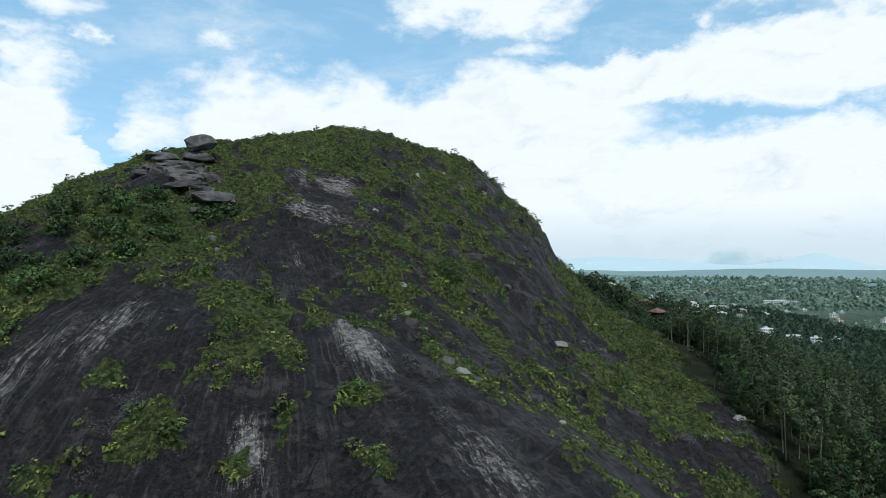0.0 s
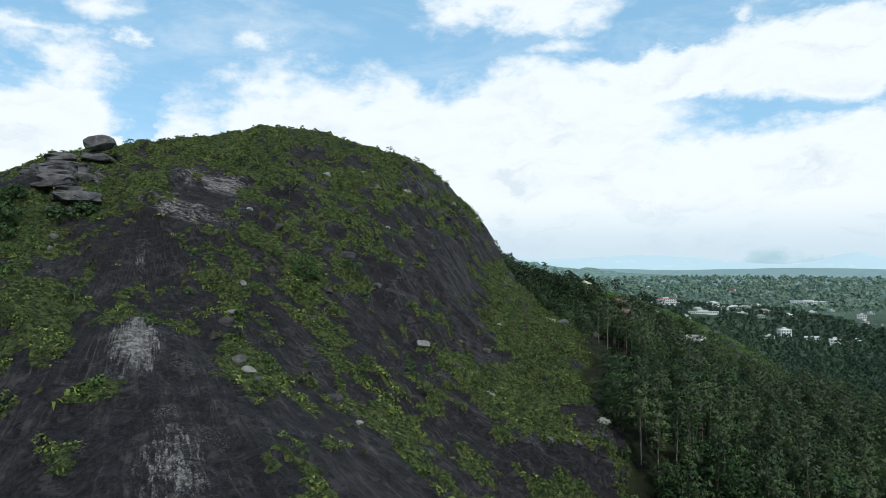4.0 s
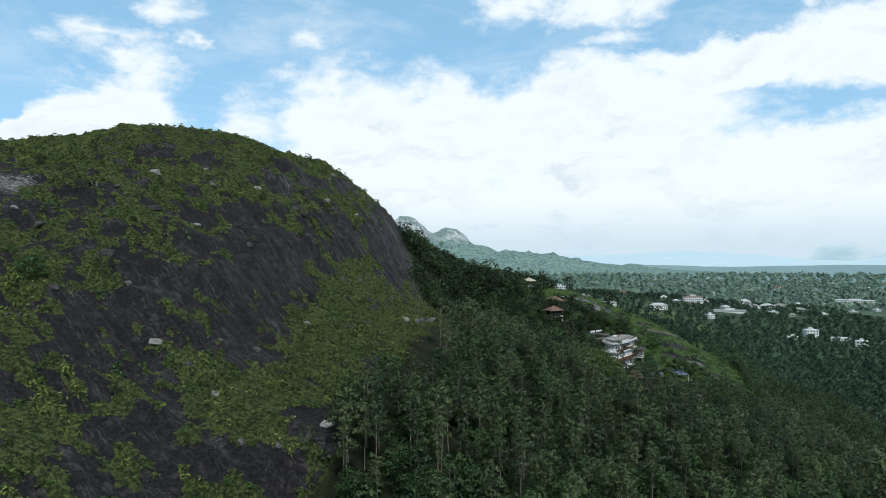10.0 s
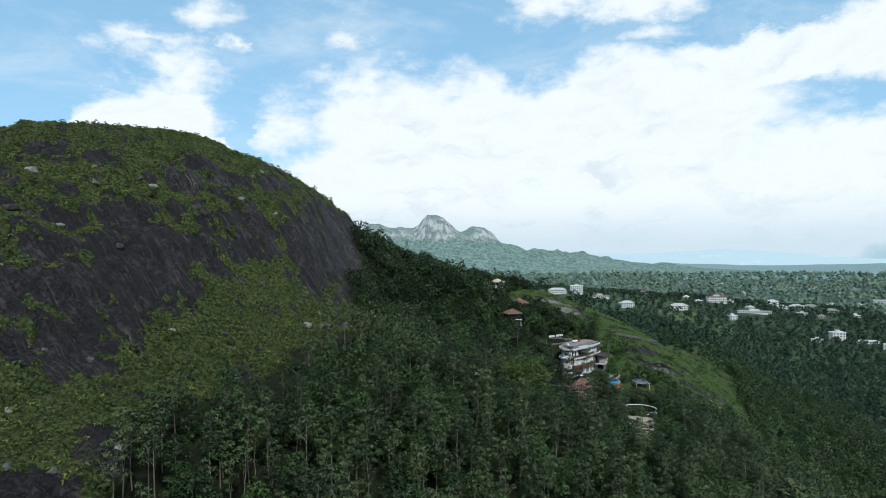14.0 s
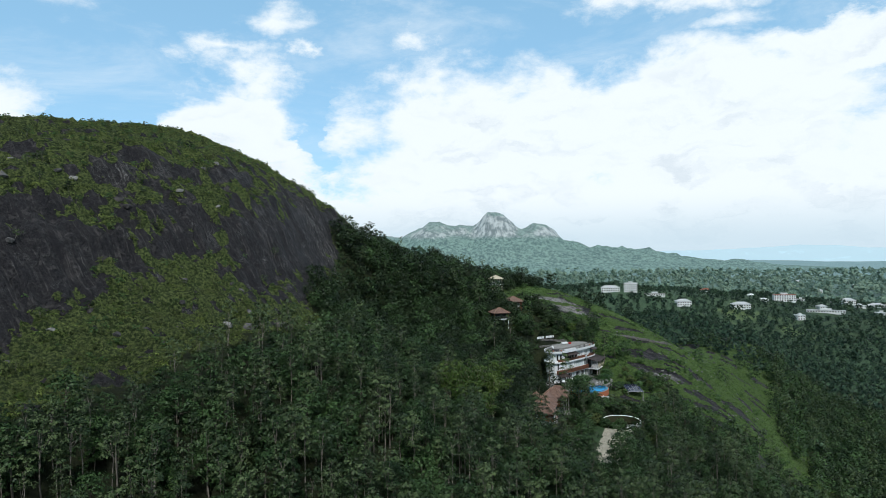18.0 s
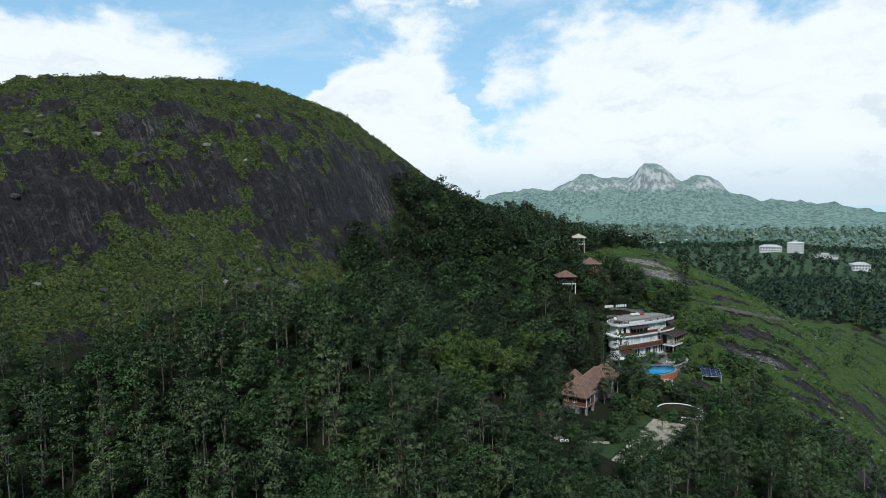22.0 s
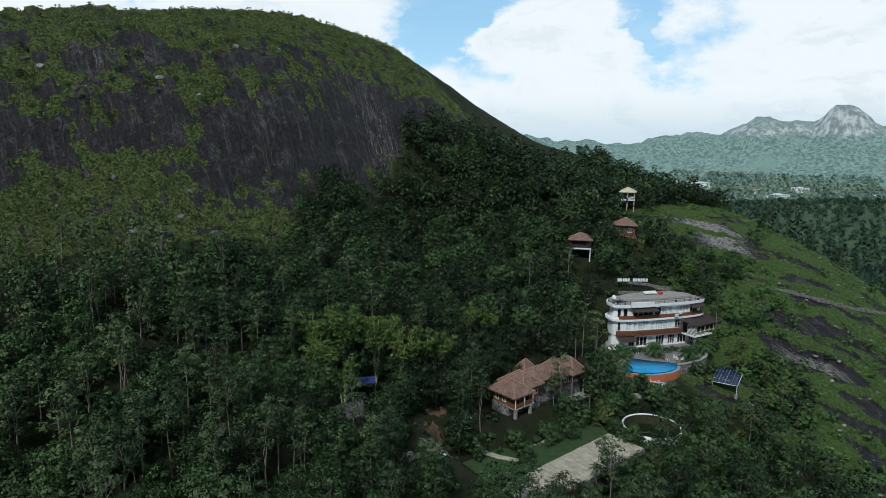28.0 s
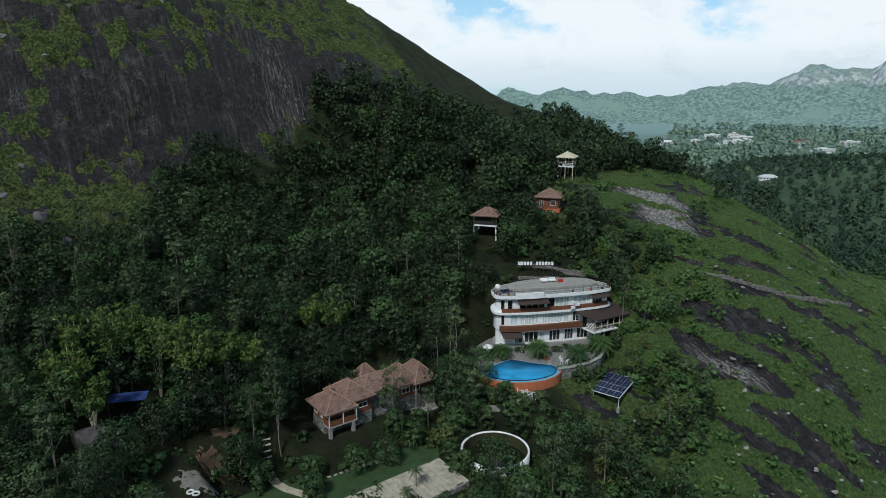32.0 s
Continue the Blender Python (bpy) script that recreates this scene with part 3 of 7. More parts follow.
# bleached and lichened places on the rock: place, radius, strength
PALE = [(-14.5, 73, 5.5, 1.3), (1, 54, 5, 0.7), (-40, 66, 5, 0.75), (-46, 60, 5, 0.7), (-31, 127, 6, 1.0), (-29, 97, 6, 0.7), (-31, 112, 7, 0.7), (-57, 111, 8, 0.7), (-20.7, 54.5, 2, 1.0), (-56, 118, 8, 0.6), (-20, 50, 8, 0.35), (20, 266, 14, 0.5), (3, 190, 8, 0.4),
        (93, 342, 8, 1.4), (103, 334, 6, 1.3), (134, 300, 3, 0.7), (140, 302, 3, 0.7), (145, 304, 3, 0.6), (150, 318, 6, 0.4)]
GROUND = build_ground()


# ---- foliage ----
def leaf_cards(rng, centres, radii, per, size, flatness=0.75, droop=0.0):
    """Bent leaf sprays round the clumps of a crown: arrays of places and triangles."""
    V, T = [], []
    for c, r in zip(centres, radii):
        d = rng.normal(size=(per, 3))
        d /= np.linalg.norm(d, axis=1)[:, None]
        d[:, 2] = np.abs(d[:, 2]) * 1.15 - 0.35
        p = c + d * r * rng.uniform(0.2, 1.0, (per, 1)) ** 0.6 * (1, 1, flatness)
        s = size * rng.uniform(0.6, 1.35, (per, 1))
        nrm = d + rng.normal(scale=0.42, size=(per, 3)) + (0, 0, 0.45)
        nrm /= np.linalg.norm(nrm, axis=1)[:, None]
        a = np.cross(nrm, rng.normal(size=(per, 3)))
        a /= np.linalg.norm(a, axis=1)[:, None] + 1e-9
        b = np.cross(nrm, a)
        tip = p + a * s * 1.1 - (0, 0, droop) * s
        k = np.arange(per) * 3
        V.append(np.stack([p - a * s * 0.45 + b * s * 0.6 - nrm * s * 0.15, tip, p - a * s * 0.6 - b * s * 0.55], 1).reshape(-1, 3))
        T.append(np.stack([k, k + 2, k + 1], -1))
    off, F = 0, []
    for v, t in zip(V, T):
        F.append(t + off)
        off += len(v)
    return np.concatenate(V), np.concatenate(F)


def crown(rng, h, r, clumps, per, size, low=0.35, tall=1.0):
    """A crown of h metres in height above its tree's foot and r in half width."""
    cs, rs = [], []
    for i in range(clumps):
        k = (i + 0.5) / clumps
        zz = h * (low + (0.93 - low) * k)
        rad = r * math.sqrt(max(0.05, 1 - ((k - 0.38) / 0.68) ** 2)) * rng.uniform(0.35, 0.85)
        a = i * 2.4 + rng.uniform(-0.5, 0.5)
        cs.append((math.cos(a) * rad, math.sin(a) * rad, zz))
        rs.append(r * rng.uniform(0.34, 0.55) * tall)
    return leaf_cards(rng, np.array(cs), np.array(rs), per, size), np.array(cs)


def tubes(segments, seg=5):
    """Tapered limbs: rows of (a, b, ra, rb)."""
    V, F, off = [], [], 0
    ang = np.arange(seg) * 2 * np.pi / seg
    for a, b, ra, rb in segments:
        a, b = np.array(a, float), np.array(b, float)
        d = (b - a) / (np.linalg.norm(b - a) + 1e-9)
        u = np.cross(d, (0.3, 0.9, 0.2))
        u /= np.linalg.norm(u)
        w = np.cross(d, u)
        ring = np.cos(ang)[:, None] * u + np.sin(ang)[:, None] * w
        V += [a + ring * ra, b + ring * rb]
        i = np.arange(seg)
        F.append(np.stack([off + i, off + (i + 1) % seg, off + seg + (i + 1) % seg, off + seg + i], -1))
        off += 2 * seg
    return np.concatenate(V), np.concatenate(F)


def trunk_for(rng, h, r0, cs, low):
    """A trunk that bends a little, with limbs to the clumps of its crown."""
    pts = [np.array((0, 0, -0.6))]
    for k in (0.25, 0.5, 0.75):
        pts.append(np.array((rng.uniform(-0.25, 0.25), rng.uniform(-0.25, 0.25), h * k)))
    segs = [(pts[i], pts[i + 1], r0 * (1 - 0.27 * i), r0 * (1 - 0.27 * (i + 1))) for i in range(3)]
    for c in cs:
        start = pts[1] + (pts[3] - pts[1]) * rng.uniform(0.1, 0.9)
        if c[2] > start[2]:
            segs.append((start, c * np.array((0.85, 0.85, 1)), r0 * 0.32, r0 * 0.1))
    return tubes(segs)


BARK = plain("grey_bark", (0.16, 0.14, 0.11), (0.08, 0.07, 0.055), 3.0, 0.9)
PALE_BARK = plain("pale_bark", (0.25, 0.225, 0.19), (0.13, 0.115, 0.095), 3.0, 0.85)
LEAF = leaf_material("broad_leaves", (0.011, 0.027, 0.010), (0.064, 0.120, 0.040))
LEAF_GREY = leaf_material("gum_leaves", (0.022, 0.042, 0.018), (0.100, 0.140, 0.056))
LEAF_LIGHT = leaf_material("bamboo_leaves", (0.036, 0.072, 0.014), (0.138, 0.192, 0.046))
LEAF_FRESH = leaf_material("fresh_leaves", (0.027, 0.066, 0.019), (0.086, 0.156, 0.046))
LEAF_DARK = leaf_material("dark_leaves", (0.006, 0.014, 0.006), (0.032, 0.056, 0.020))
GRASS = leaf_material("grass_blades", (0.048, 0.086, 0.018), (0.255, 0.320, 0.086), 0.7)
# haze mixed into the leaf colour: paler and bluer than near crowns
LEAF_FARTHER = leaf_material("hazed_distant_leaves", (0.11, 0.19, 0.155), (0.26, 0.35, 0.25), grain=0.25)
LEAF_OLIVE = leaf_material("olive_shrub_leaves", (0.026, 0.044, 0.012), (0.115, 0.140, 0.046), 0.6)
GRASS_LUSH = leaf_material("lush_grass_blades", (0.044, 0.096, 0.022), (0.180, 0.290, 0.072), 0.7)
# valley leaves, tinted slightly blue for the haze in between
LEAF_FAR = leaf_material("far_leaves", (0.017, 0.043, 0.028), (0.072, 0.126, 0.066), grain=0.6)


def place_all(proto_v, proto_f, pos, scale, turn, squash=None):
    """Many copies of one set of places and faces in one pair of arrays."""
    c, s = np.cos(turn)[:, None], np.sin(turn)[:, None]
    px, py, pz = proto_v[:, 0], proto_v[:, 1], proto_v[:, 2]
    k = scale[:, None]
    kz = k if squash is None else k * squash[:, None]
    V = np.stack([(c * px - s * py) * k + pos[:, 0:1], (s * px + c * py) * k + pos[:, 1:2], pz * kz + pos[:, 2:3]], -1)
    F = proto_f[None] + (np.arange(len(pos)) * len(proto_v))[:, None, None]
    return V.reshape(-1, 3), F.reshape(-1, proto_f.shape[1])


def rounded(v, cs):
    """Normals that follow the clumps of a crown, so that it shades as a mass of leaves."""
    t = v.reshape(-1, 3, 3)
    p = t.mean(1)
    mid = cs.mean(0) - (0, 0, 0.25 * np.ptp(cs[:, 2]))
    a, b = p - cs[np.argmin(((p[:, None] - cs[None]) ** 2).sum(2), 1)], p - mid
    card = np.cross(t[:, 2] - t[:, 0], t[:, 1] - t[:, 0])
    unit = lambda q: q / (np.linalg.norm(q, axis=1, keepdims=True) + 1e-9)
    k = unit(unit(a) + 0.7 * unit(b) + 0.6 * unit(card) + (0, 0, 0.2))
    return np.repeat(k, 3, 0)


def shade(me, normals):
    a = me.attributes.new("custom_normal", "FLOAT_VECTOR", "POINT")
    a.data.foreach_set("vector", np.asarray(normals, np.float32).ravel())
    me.polygons.foreach_set("use_smooth", np.ones(len(me.polygons), bool))
    return me


def turned(normals, turn):
    """One set of normals for each of many copies, each with its own turn."""
    c, s = np.cos(turn)[:, None], np.sin(turn)[:, None]
    nx, ny, nz = normals[:, 0], normals[:, 1], normals[:, 2]
    return np.stack([c * nx - s * ny, s * nx + c * ny, nz + 0 * c], -1).reshape(-1, 3)


def join(parts):
    off, V, F = 0, [], []
    for v, f in parts:
        V.append(v)
        F.append(f + off)
        off += len(v)
    return np.concatenate(V), np.concatenate(F)


CLEAR = [(85, 287, 4.5), (90, 283, 4.5), (85.5, 309, 4.5), (90.5, 305, 4.5), (70.5, 331, 4), (105.5, 199, 5), (109.5, 197, 4), (95.5, 302, 4), (99.5, 205, 4.0), (104, 204.5, 3.0), (109, 204.5, 3.0), (115, 210, 4.5), (110.5, 213.5, 3), (115, 204, 4), (119, 207, 4.5), (121, 211, 4.5), (111, 283, 14.5), (117.5, 273, 13), (106, 273, 9), (124, 218, 9.5), (124, 228, 10), (124, 238, 9), (110, 234, 7.5), (109, 247, 7.5), (128.5, 251.8, 6.6), (130, 279, 5.5), (125, 288, 5.0), (136.5, 270, 5.5), (127, 262, 5.0), (131.5, 246, 2.5), (99, 294, 6.5), (104, 299, 5.5), (103, 291, 6),
         (80.5, 291, 5), (80, 313, 6), (67, 334, 4.5), (133, 268, 6), (121, 258, 5)]


def clear_of(x, y, extra=0.0):
    ok = np.ones(len(x), bool)
    for cx, cy, r in CLEAR:
        ok &= np.hypot(x - cx, y - cy) > r + extra
    return ok


def wooded(x, y):
    """How dense the wood stands."""
    foot = 43 + 10 * fbm(x / 25, y / 25, 3) - 27 * smooth(205, 275, y) - 16 * smooth(275, 305, y)
    foot = foot + 9 * smooth(118, 140, y) * smooth(218, 195, y)
    w = smooth(-2, 12, x - foot)
    w = w * (1 - 0.97 * meadow(x, y))
    thin = 0.45 * smooth(112, 124, x) * smooth(175, 200, y) * smooth(190, 165, x)
    return w * (1 - thin) * smooth(10, 25, x + 0.25 * y - 15)


def jitter_grid(rng, x0, x1, y0, y1, step):
    X, Y = np.meshgrid(np.arange(x0, x1, step), np.arange(y0, y1, step))
    x, y = X.ravel(), Y.ravel()
    return x + rng.uniform(-0.48, 0.48, len(x)) * step, y + rng.uniform(-0.48, 0.48, len(x)) * step


def build_woods():
    rng = np.random.RandomState(11)
    # prototypes: (leaves, trunk, bark, leaf material, kind, foot clearance)
    kinds = []
    for i in range(4):
        h, r = rng.uniform(7, 9), rng.uniform(2.9, 3.6)
        (lv, lf), cs = crown(rng, h, r, 22, 84, 0.19, 0.24)
        kinds.append(((lv, lf, rounded(lv, cs)), trunk_for(rng, h, 0.16, cs[::2], 0.38), BARK, LEAF, "broadleaf_tree", "dense dark-green broadleaf tree of the hillside wood"))
    for i in range(3):
        h, r = rng.uniform(10, 12.5), rng.uniform(1.6, 2.2)
        (lv, lf), cs = crown(rng, h, r, 12, 60, 0.18, 0.5)
        kinds.append(((lv, lf, rounded(lv, cs)), trunk_for(rng, h, 0.12, cs[::2], 0.5), PALE_BARK, LEAF_GREY, "gum_tree", "slender grey-green gum tree with a pale bare trunk"))
    for i in range(2):
        h, r = rng.uniform(5, 6.5), rng.uniform(2.6, 3.3)
        (lv, lf), cs = crown(rng, h, r, 20, 84, 0.19, 0.2)
        kinds.append(((lv, lf, rounded(lv, cs)), trunk_for(rng, h, 0.14, cs[::2], 0.3), BARK, LEAF_DARK, "broadleaf_tree", "low spreading dark-leaved tree among taller trees"))
    (lv, lf), cs = crown(rng, 6, 2.3, 12, 70, 0.22, 0.25)
    kinds.append(((lv, lf, rounded(lv, cs)), trunk_for(rng, 6, 0.12, cs[::2], 0.3), BARK, LEAF_FRESH, "broadleaf_tree", "young fresh-green tree standing out of the darker wood"))
    share = np.array([0.15, 0.15, 0.15, 0.15, 0.09, 0.08, 0.08, 0.07, 0.07, 0.04])
    x, y = jitter_grid(rng, 14, 262, 18, 480, 3.75)
    dens = wooded(x, y)
    keep = (rng.uniform(size=len(x)) < dens) & clear_of(x, y)
    x, y = x[keep], y[keep]
    z = height(x, y)
    kind = rng.choice(len(kinds), len(x), p=share / share.sum())
    old = (y > 185 + 25 * fbm(x / 40, y / 40, 2)) & (x < 108) & (rng.uniform(size=len(x)) < 0.6 + 0.28 * smooth(215, 245, y))
    kind = np.where(old, rng.choice([0, 7, 8, 7, 8, 7, 8], len(x)), kind)
    gums = (y < 185) & (x > 45) & (rng.uniform(size=len(x)) < 0.35)
    kind = np.where(gums, rng.choice([4, 5, 6], len(x)), kind)
    scale = rng.uniform(0.78, 1.28, len(x))
    turn = rng.uniform(0, 6.28, len(x))
    lodk = np.minimum(np.minimum(np.hypot(x - 85, y - 110), np.hypot(x - 120, y - 165)), np.hypot(x - 135, y - 225) + 8) + np.where(x > 60 + 0.55 * y, 200, 0)
    order = np.argsort(np.hypot(x - 118, y - 205))
    single = np.zeros(len(x), bool)
    single[order[:270]] = True
    # single trees
    protos = []
    for (lv, lf, ln), (tv, tf), bark, leaf, name, label in kinds:
        protos.append((shade(mesh_np("crown", lv, lf, leaf), ln), mesh_np("trunk", tv, tf, bark, True)))
    for i in order[:270]:
        k = kind[i]
        t = thing(kinds[k][4], (x[i], y[i], z[i] - 0.1), math.degrees(turn[i]), kinds[k][5], "tree", "hillside trees")
        t.scale = (scale[i],) * 3
        np_part("trunk", protos[k][1], t)
        np_part("crown", protos[k][0], t)
    # the rest of the wood, joined by kind
    for k, ((lv, lf, ln), (tv, tf), bark, leaf, name, label) in enumerate(kinds):
        sel = (kind == k) & ~single
        nearest = sel & (lodk < 52)
        nearer = sel & (lodk >= 52) & (lodk < 110)
        farther = sel & (lodk >= 110)
        pos = np.stack([x, y, z - 0.1], -1)
        # coarser crowns for the joined trees, coarser still farther off
        lots, normals, tones = [], [], []
        for near, share_, grow in ((nearest, 0.70, 1.15), (nearer, 0.36, 1.55), (farther, 0.11, 2.5)):
            pick = np.sort(rng.choice(len(lf), int(len(lf) * share_), replace=False))
            cv = lv.reshape(-1, 3, 3)[pick]
            mid = cv.mean(1, keepdims=True)
            cv = (mid + (cv - mid) * grow).reshape(-1, 3)
            cf = lf[pick] - lf[pick].min(1, keepdims=True) + np.arange(len(pick))[:, None] * 3
            if near.any():
                lots.append(place_all(cv, cf, pos[near], scale[near], turn[near]))
                normals.append(turned(ln.reshape(-1, 3, 3)[pick].reshape(-1, 3), turn[near]))
                tones.append(np.repeat(rng.uniform(-0.3, 1.3, near.sum()), len(cv)))
        v, f = join(lots)
        tagged(new("wood_crowns", shade(mesh_np("wood_crowns", v, f, leaf, attrs={"tone": np.concatenate(tones)}), np.concatenate(normals))), "closed canopy of a hillside wood, dark and grey-green", "forest", kind="stuff")
        tr = sel & (lodk < 85)
        if tr.any():
            tagged(new("wood_trunks", mesh_np("wood_trunks", *place_all(tv, tf, pos[tr], scale[tr], turn[tr]), bark)), "thin pale and grey trunks under the canopy", "forest", kind="stuff")
    # undergrowth
    (bv, bf), cs = crown(rng, 1.7, 1.2, 5, 13, 0.34, 0.15)
    bn = rounded(bv, cs)
    x, y = jitter_grid(rng, 20, 215, 25, 420, 3.7)
    lush = smooth(160, 140, x) * smooth(300, 275, y) * smooth(110, 118, x)
    w = np.maximum(wooded(x, y) * 0.6, (0.52 + 0.6 * lush + 0.6 * smooth(0.0, 0.4, fbm(x / 18, y / 18, 3))) * meadow(x, y))
    w = w * (1 - 0.9 * meadow(x, y) * smooth(330, 342, y + 0.3 * (x - 90)))
    w = w * (1 - 0.92 * slab_cover(x, y) * (meadow(x, y) > 0.3)) * (np.hypot(x - 134, y - 274) > 5.5)
    low = (np.hypot(x - 108, y - 208) < 16) & (np.hypot(x - 115, y - 209) > 2.6) & (np.hypot(x - 99.5, y - 205) > 2.5) & (x < 117)
    keep = (rng.uniform(size=len(x)) < np.where(low, 0.85, w)) & (clear_of(x, y, -1.2) | low)
    x, y = x[keep], y[keep]
    pos = np.stack([x, y, height(x, y) - 0.2], -1)
    open_ = meadow(x, y) > 0.3
    sc, tn = rng.uniform(0.6, 1.5, len(x)), rng.uniform(0, 6.28, len(x))
    for sel, leaf, label in ((~open_, LEAF, "leafy shrubs between the trees"), (open_, LEAF_FRESH, "fresh green shrubs on the open grassy slope")):
        tagged(new("undergrowth", shade(mesh_np("undergrowth", *place_all(bv, bf, pos[sel], sc[sel] * (1.05 if leaf is LEAF_FRESH else 1.0), tn[sel]), leaf, attrs={"tone": np.repeat(rng.uniform(-0.2, 1.2, sel.sum()), len(bv))}), turned(bn, tn[sel]))), label, "shrubs", kind="stuff")
    # woods of the valley floor, thinning with distance
    (bv, bf), bc = crown(rng, 7.5, 3.9, 7, 9, 1.45, 0.15)
    (dv, df), dc = crown(rng, 7.5, 4.2, 5, 6, 2.1, 0.1)
    near_n, far_n = rounded(bv, bc), rounded(dv, dc)
    lots, lots2 = ([], [], []), ([], [], [])
    for x0, x1, y0, y1, step, size in ((0, 420, 380, 700, 6.4, 0.74), (420, 560, 380, 760, 9.0, 0.9), (0, 420, 700, 760, 9.0, 0.9), (258, 560, -60, 420, 10.5, 0.95), (560, 1100, 0, 1000, 14.5, 1.25), (80, 560, 760, 1300, 11.5, 1.0), (-300, 80, 760, 1300, 13, 1.15), (-600, 1300, 1300, 2300, 23, 1.8), (1100, 2000, 100, 1300, 28, 2.0), (-1500, 1500, 2300, 2800, 38, 2.4), (-1500, -300, 900, 2300, 26, 1.9)):
        x, y = jitter_grid(rng, x0, x1, y0, y1, step)
        n = fbm(x / 95, y / 95, 3) + 0.55 * fbm(x / 420, y / 330, 2)
        keep = (n > (-1.0 if step < 10 else -0.55 if step < 14 else -0.3)) & ~((meadow(x, y) > 0.4) & (y < 445)) & ~((x > 60) & (x < 150) & (y < 455) & (y + 0.5 * x < 490)) & (on_rock(x, y) < 0.2) & (x > -20 - (y - 380) * 0.6)
        for hx, hy, hr in HAMLETS:
            keep &= np.hypot(x - hx, y - hy) > hr * (0.75 + 0.35 * rng.uniform(size=len(x)))
        x, y = x[keep], y[keep]
        pos = np.stack([x, y, height(x, y) - 0.4], -1)
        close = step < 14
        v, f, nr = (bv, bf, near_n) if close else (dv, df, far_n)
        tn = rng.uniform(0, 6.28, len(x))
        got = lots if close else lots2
        got[0].append(place_all(v, f, pos, size * rng.uniform(0.6, 1.25, len(x)), tn, rng.uniform(0.7, 1.1, len(x))))
        got[1].append(turned(nr, tn))
        got[2].append(np.repeat(rng.uniform(-0.4, 1.4, len(x)), len(v)))
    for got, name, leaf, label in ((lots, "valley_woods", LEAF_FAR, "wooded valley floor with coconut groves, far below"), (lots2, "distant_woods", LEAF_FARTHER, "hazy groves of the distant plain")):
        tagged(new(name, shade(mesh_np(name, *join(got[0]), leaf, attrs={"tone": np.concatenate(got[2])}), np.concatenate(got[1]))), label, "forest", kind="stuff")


# houses of the valley: x, y, width, depth, floors, turn, roof, flat
HOUSES = [
    (75, 1092, 20, 14, 4, 5, 2, 1), (44, 1090, 28, 12, 2, 10, 0, 0), (112, 1070, 30, 8, 1, 0, 3, 1), (152, 1024, 20, 12, 2, 20, 0, 0), (240, 1500, 40, 16, 3, 0, 2, 1),
    (229, 1044, 24, 12, 2, 15, 0, 0), (297, 1135, 30, 12, 3, 5, 1, 1), (335, 1048, 46, 5, 1, 0, 0, 1), (390, 1179, 18, 12, 2, 20, 0, 0), (430, 1190, 20, 12, 1, -10, 0, 0),
    (456, 1209, 22, 14, 1, -20, 3, 0), (478, 1180, 18, 12, 1, 10, 3, 0), (690, 1488, 70, 20, 2, -15, 0, 1), (394, 892, 15, 10, 3, 10, 2, 1), (418, 868, 22, 6, 1, 5, 0, 0),
    (-740, 1812, 40, 16, 4, 30, 2, 1), (-700, 1850, 30, 20, 5, 30, 1, 1), (-655, 1810, 50, 14, 3, 30, 2, 1), (-416, 1849, 40, 14, 3, 30, 2, 1), (-499, 1800, 34, 12, 2, 30, 1, 0),
    (-186, 992, 22, 12, 1, 35, 0, 0), (-376, 1609, 46, 16, 3, 30, 2, 1), (-698, 1664, 26, 14, 3, 30, 2, 1), (-712, 1563, 30, 12, 3, 30, 2, 0), (-610, 1700, 60, 14, 2, 30, 0, 1),
]
# smaller houses strewn among the groves, in three hamlets and over the plain
_draw = random.Random(77)
for cx, cy, sx, sy, count in ((380, 1180, 190, 130, 20), (750, 1650, 380, 330, 34), (-480, 1720, 210, 90, 24), (300, 860, 140, 60, 4)):
    for _ in range(count):
        HOUSES.append((_draw.gauss(cx, sx), _draw.gauss(cy, sy), _draw.uniform(8, 15), _draw.uniform(7, 10), _draw.choice((1, 1, 2)), _draw.uniform(-40, 40), _draw.choice((0, 0, 1, 2, 3)), _draw.choice((0, 1))))
HAMLETS = [(hx, hy, 6 + 0.6 * hw) for hx, hy, hw, *_ in HOUSES]
build_woods()


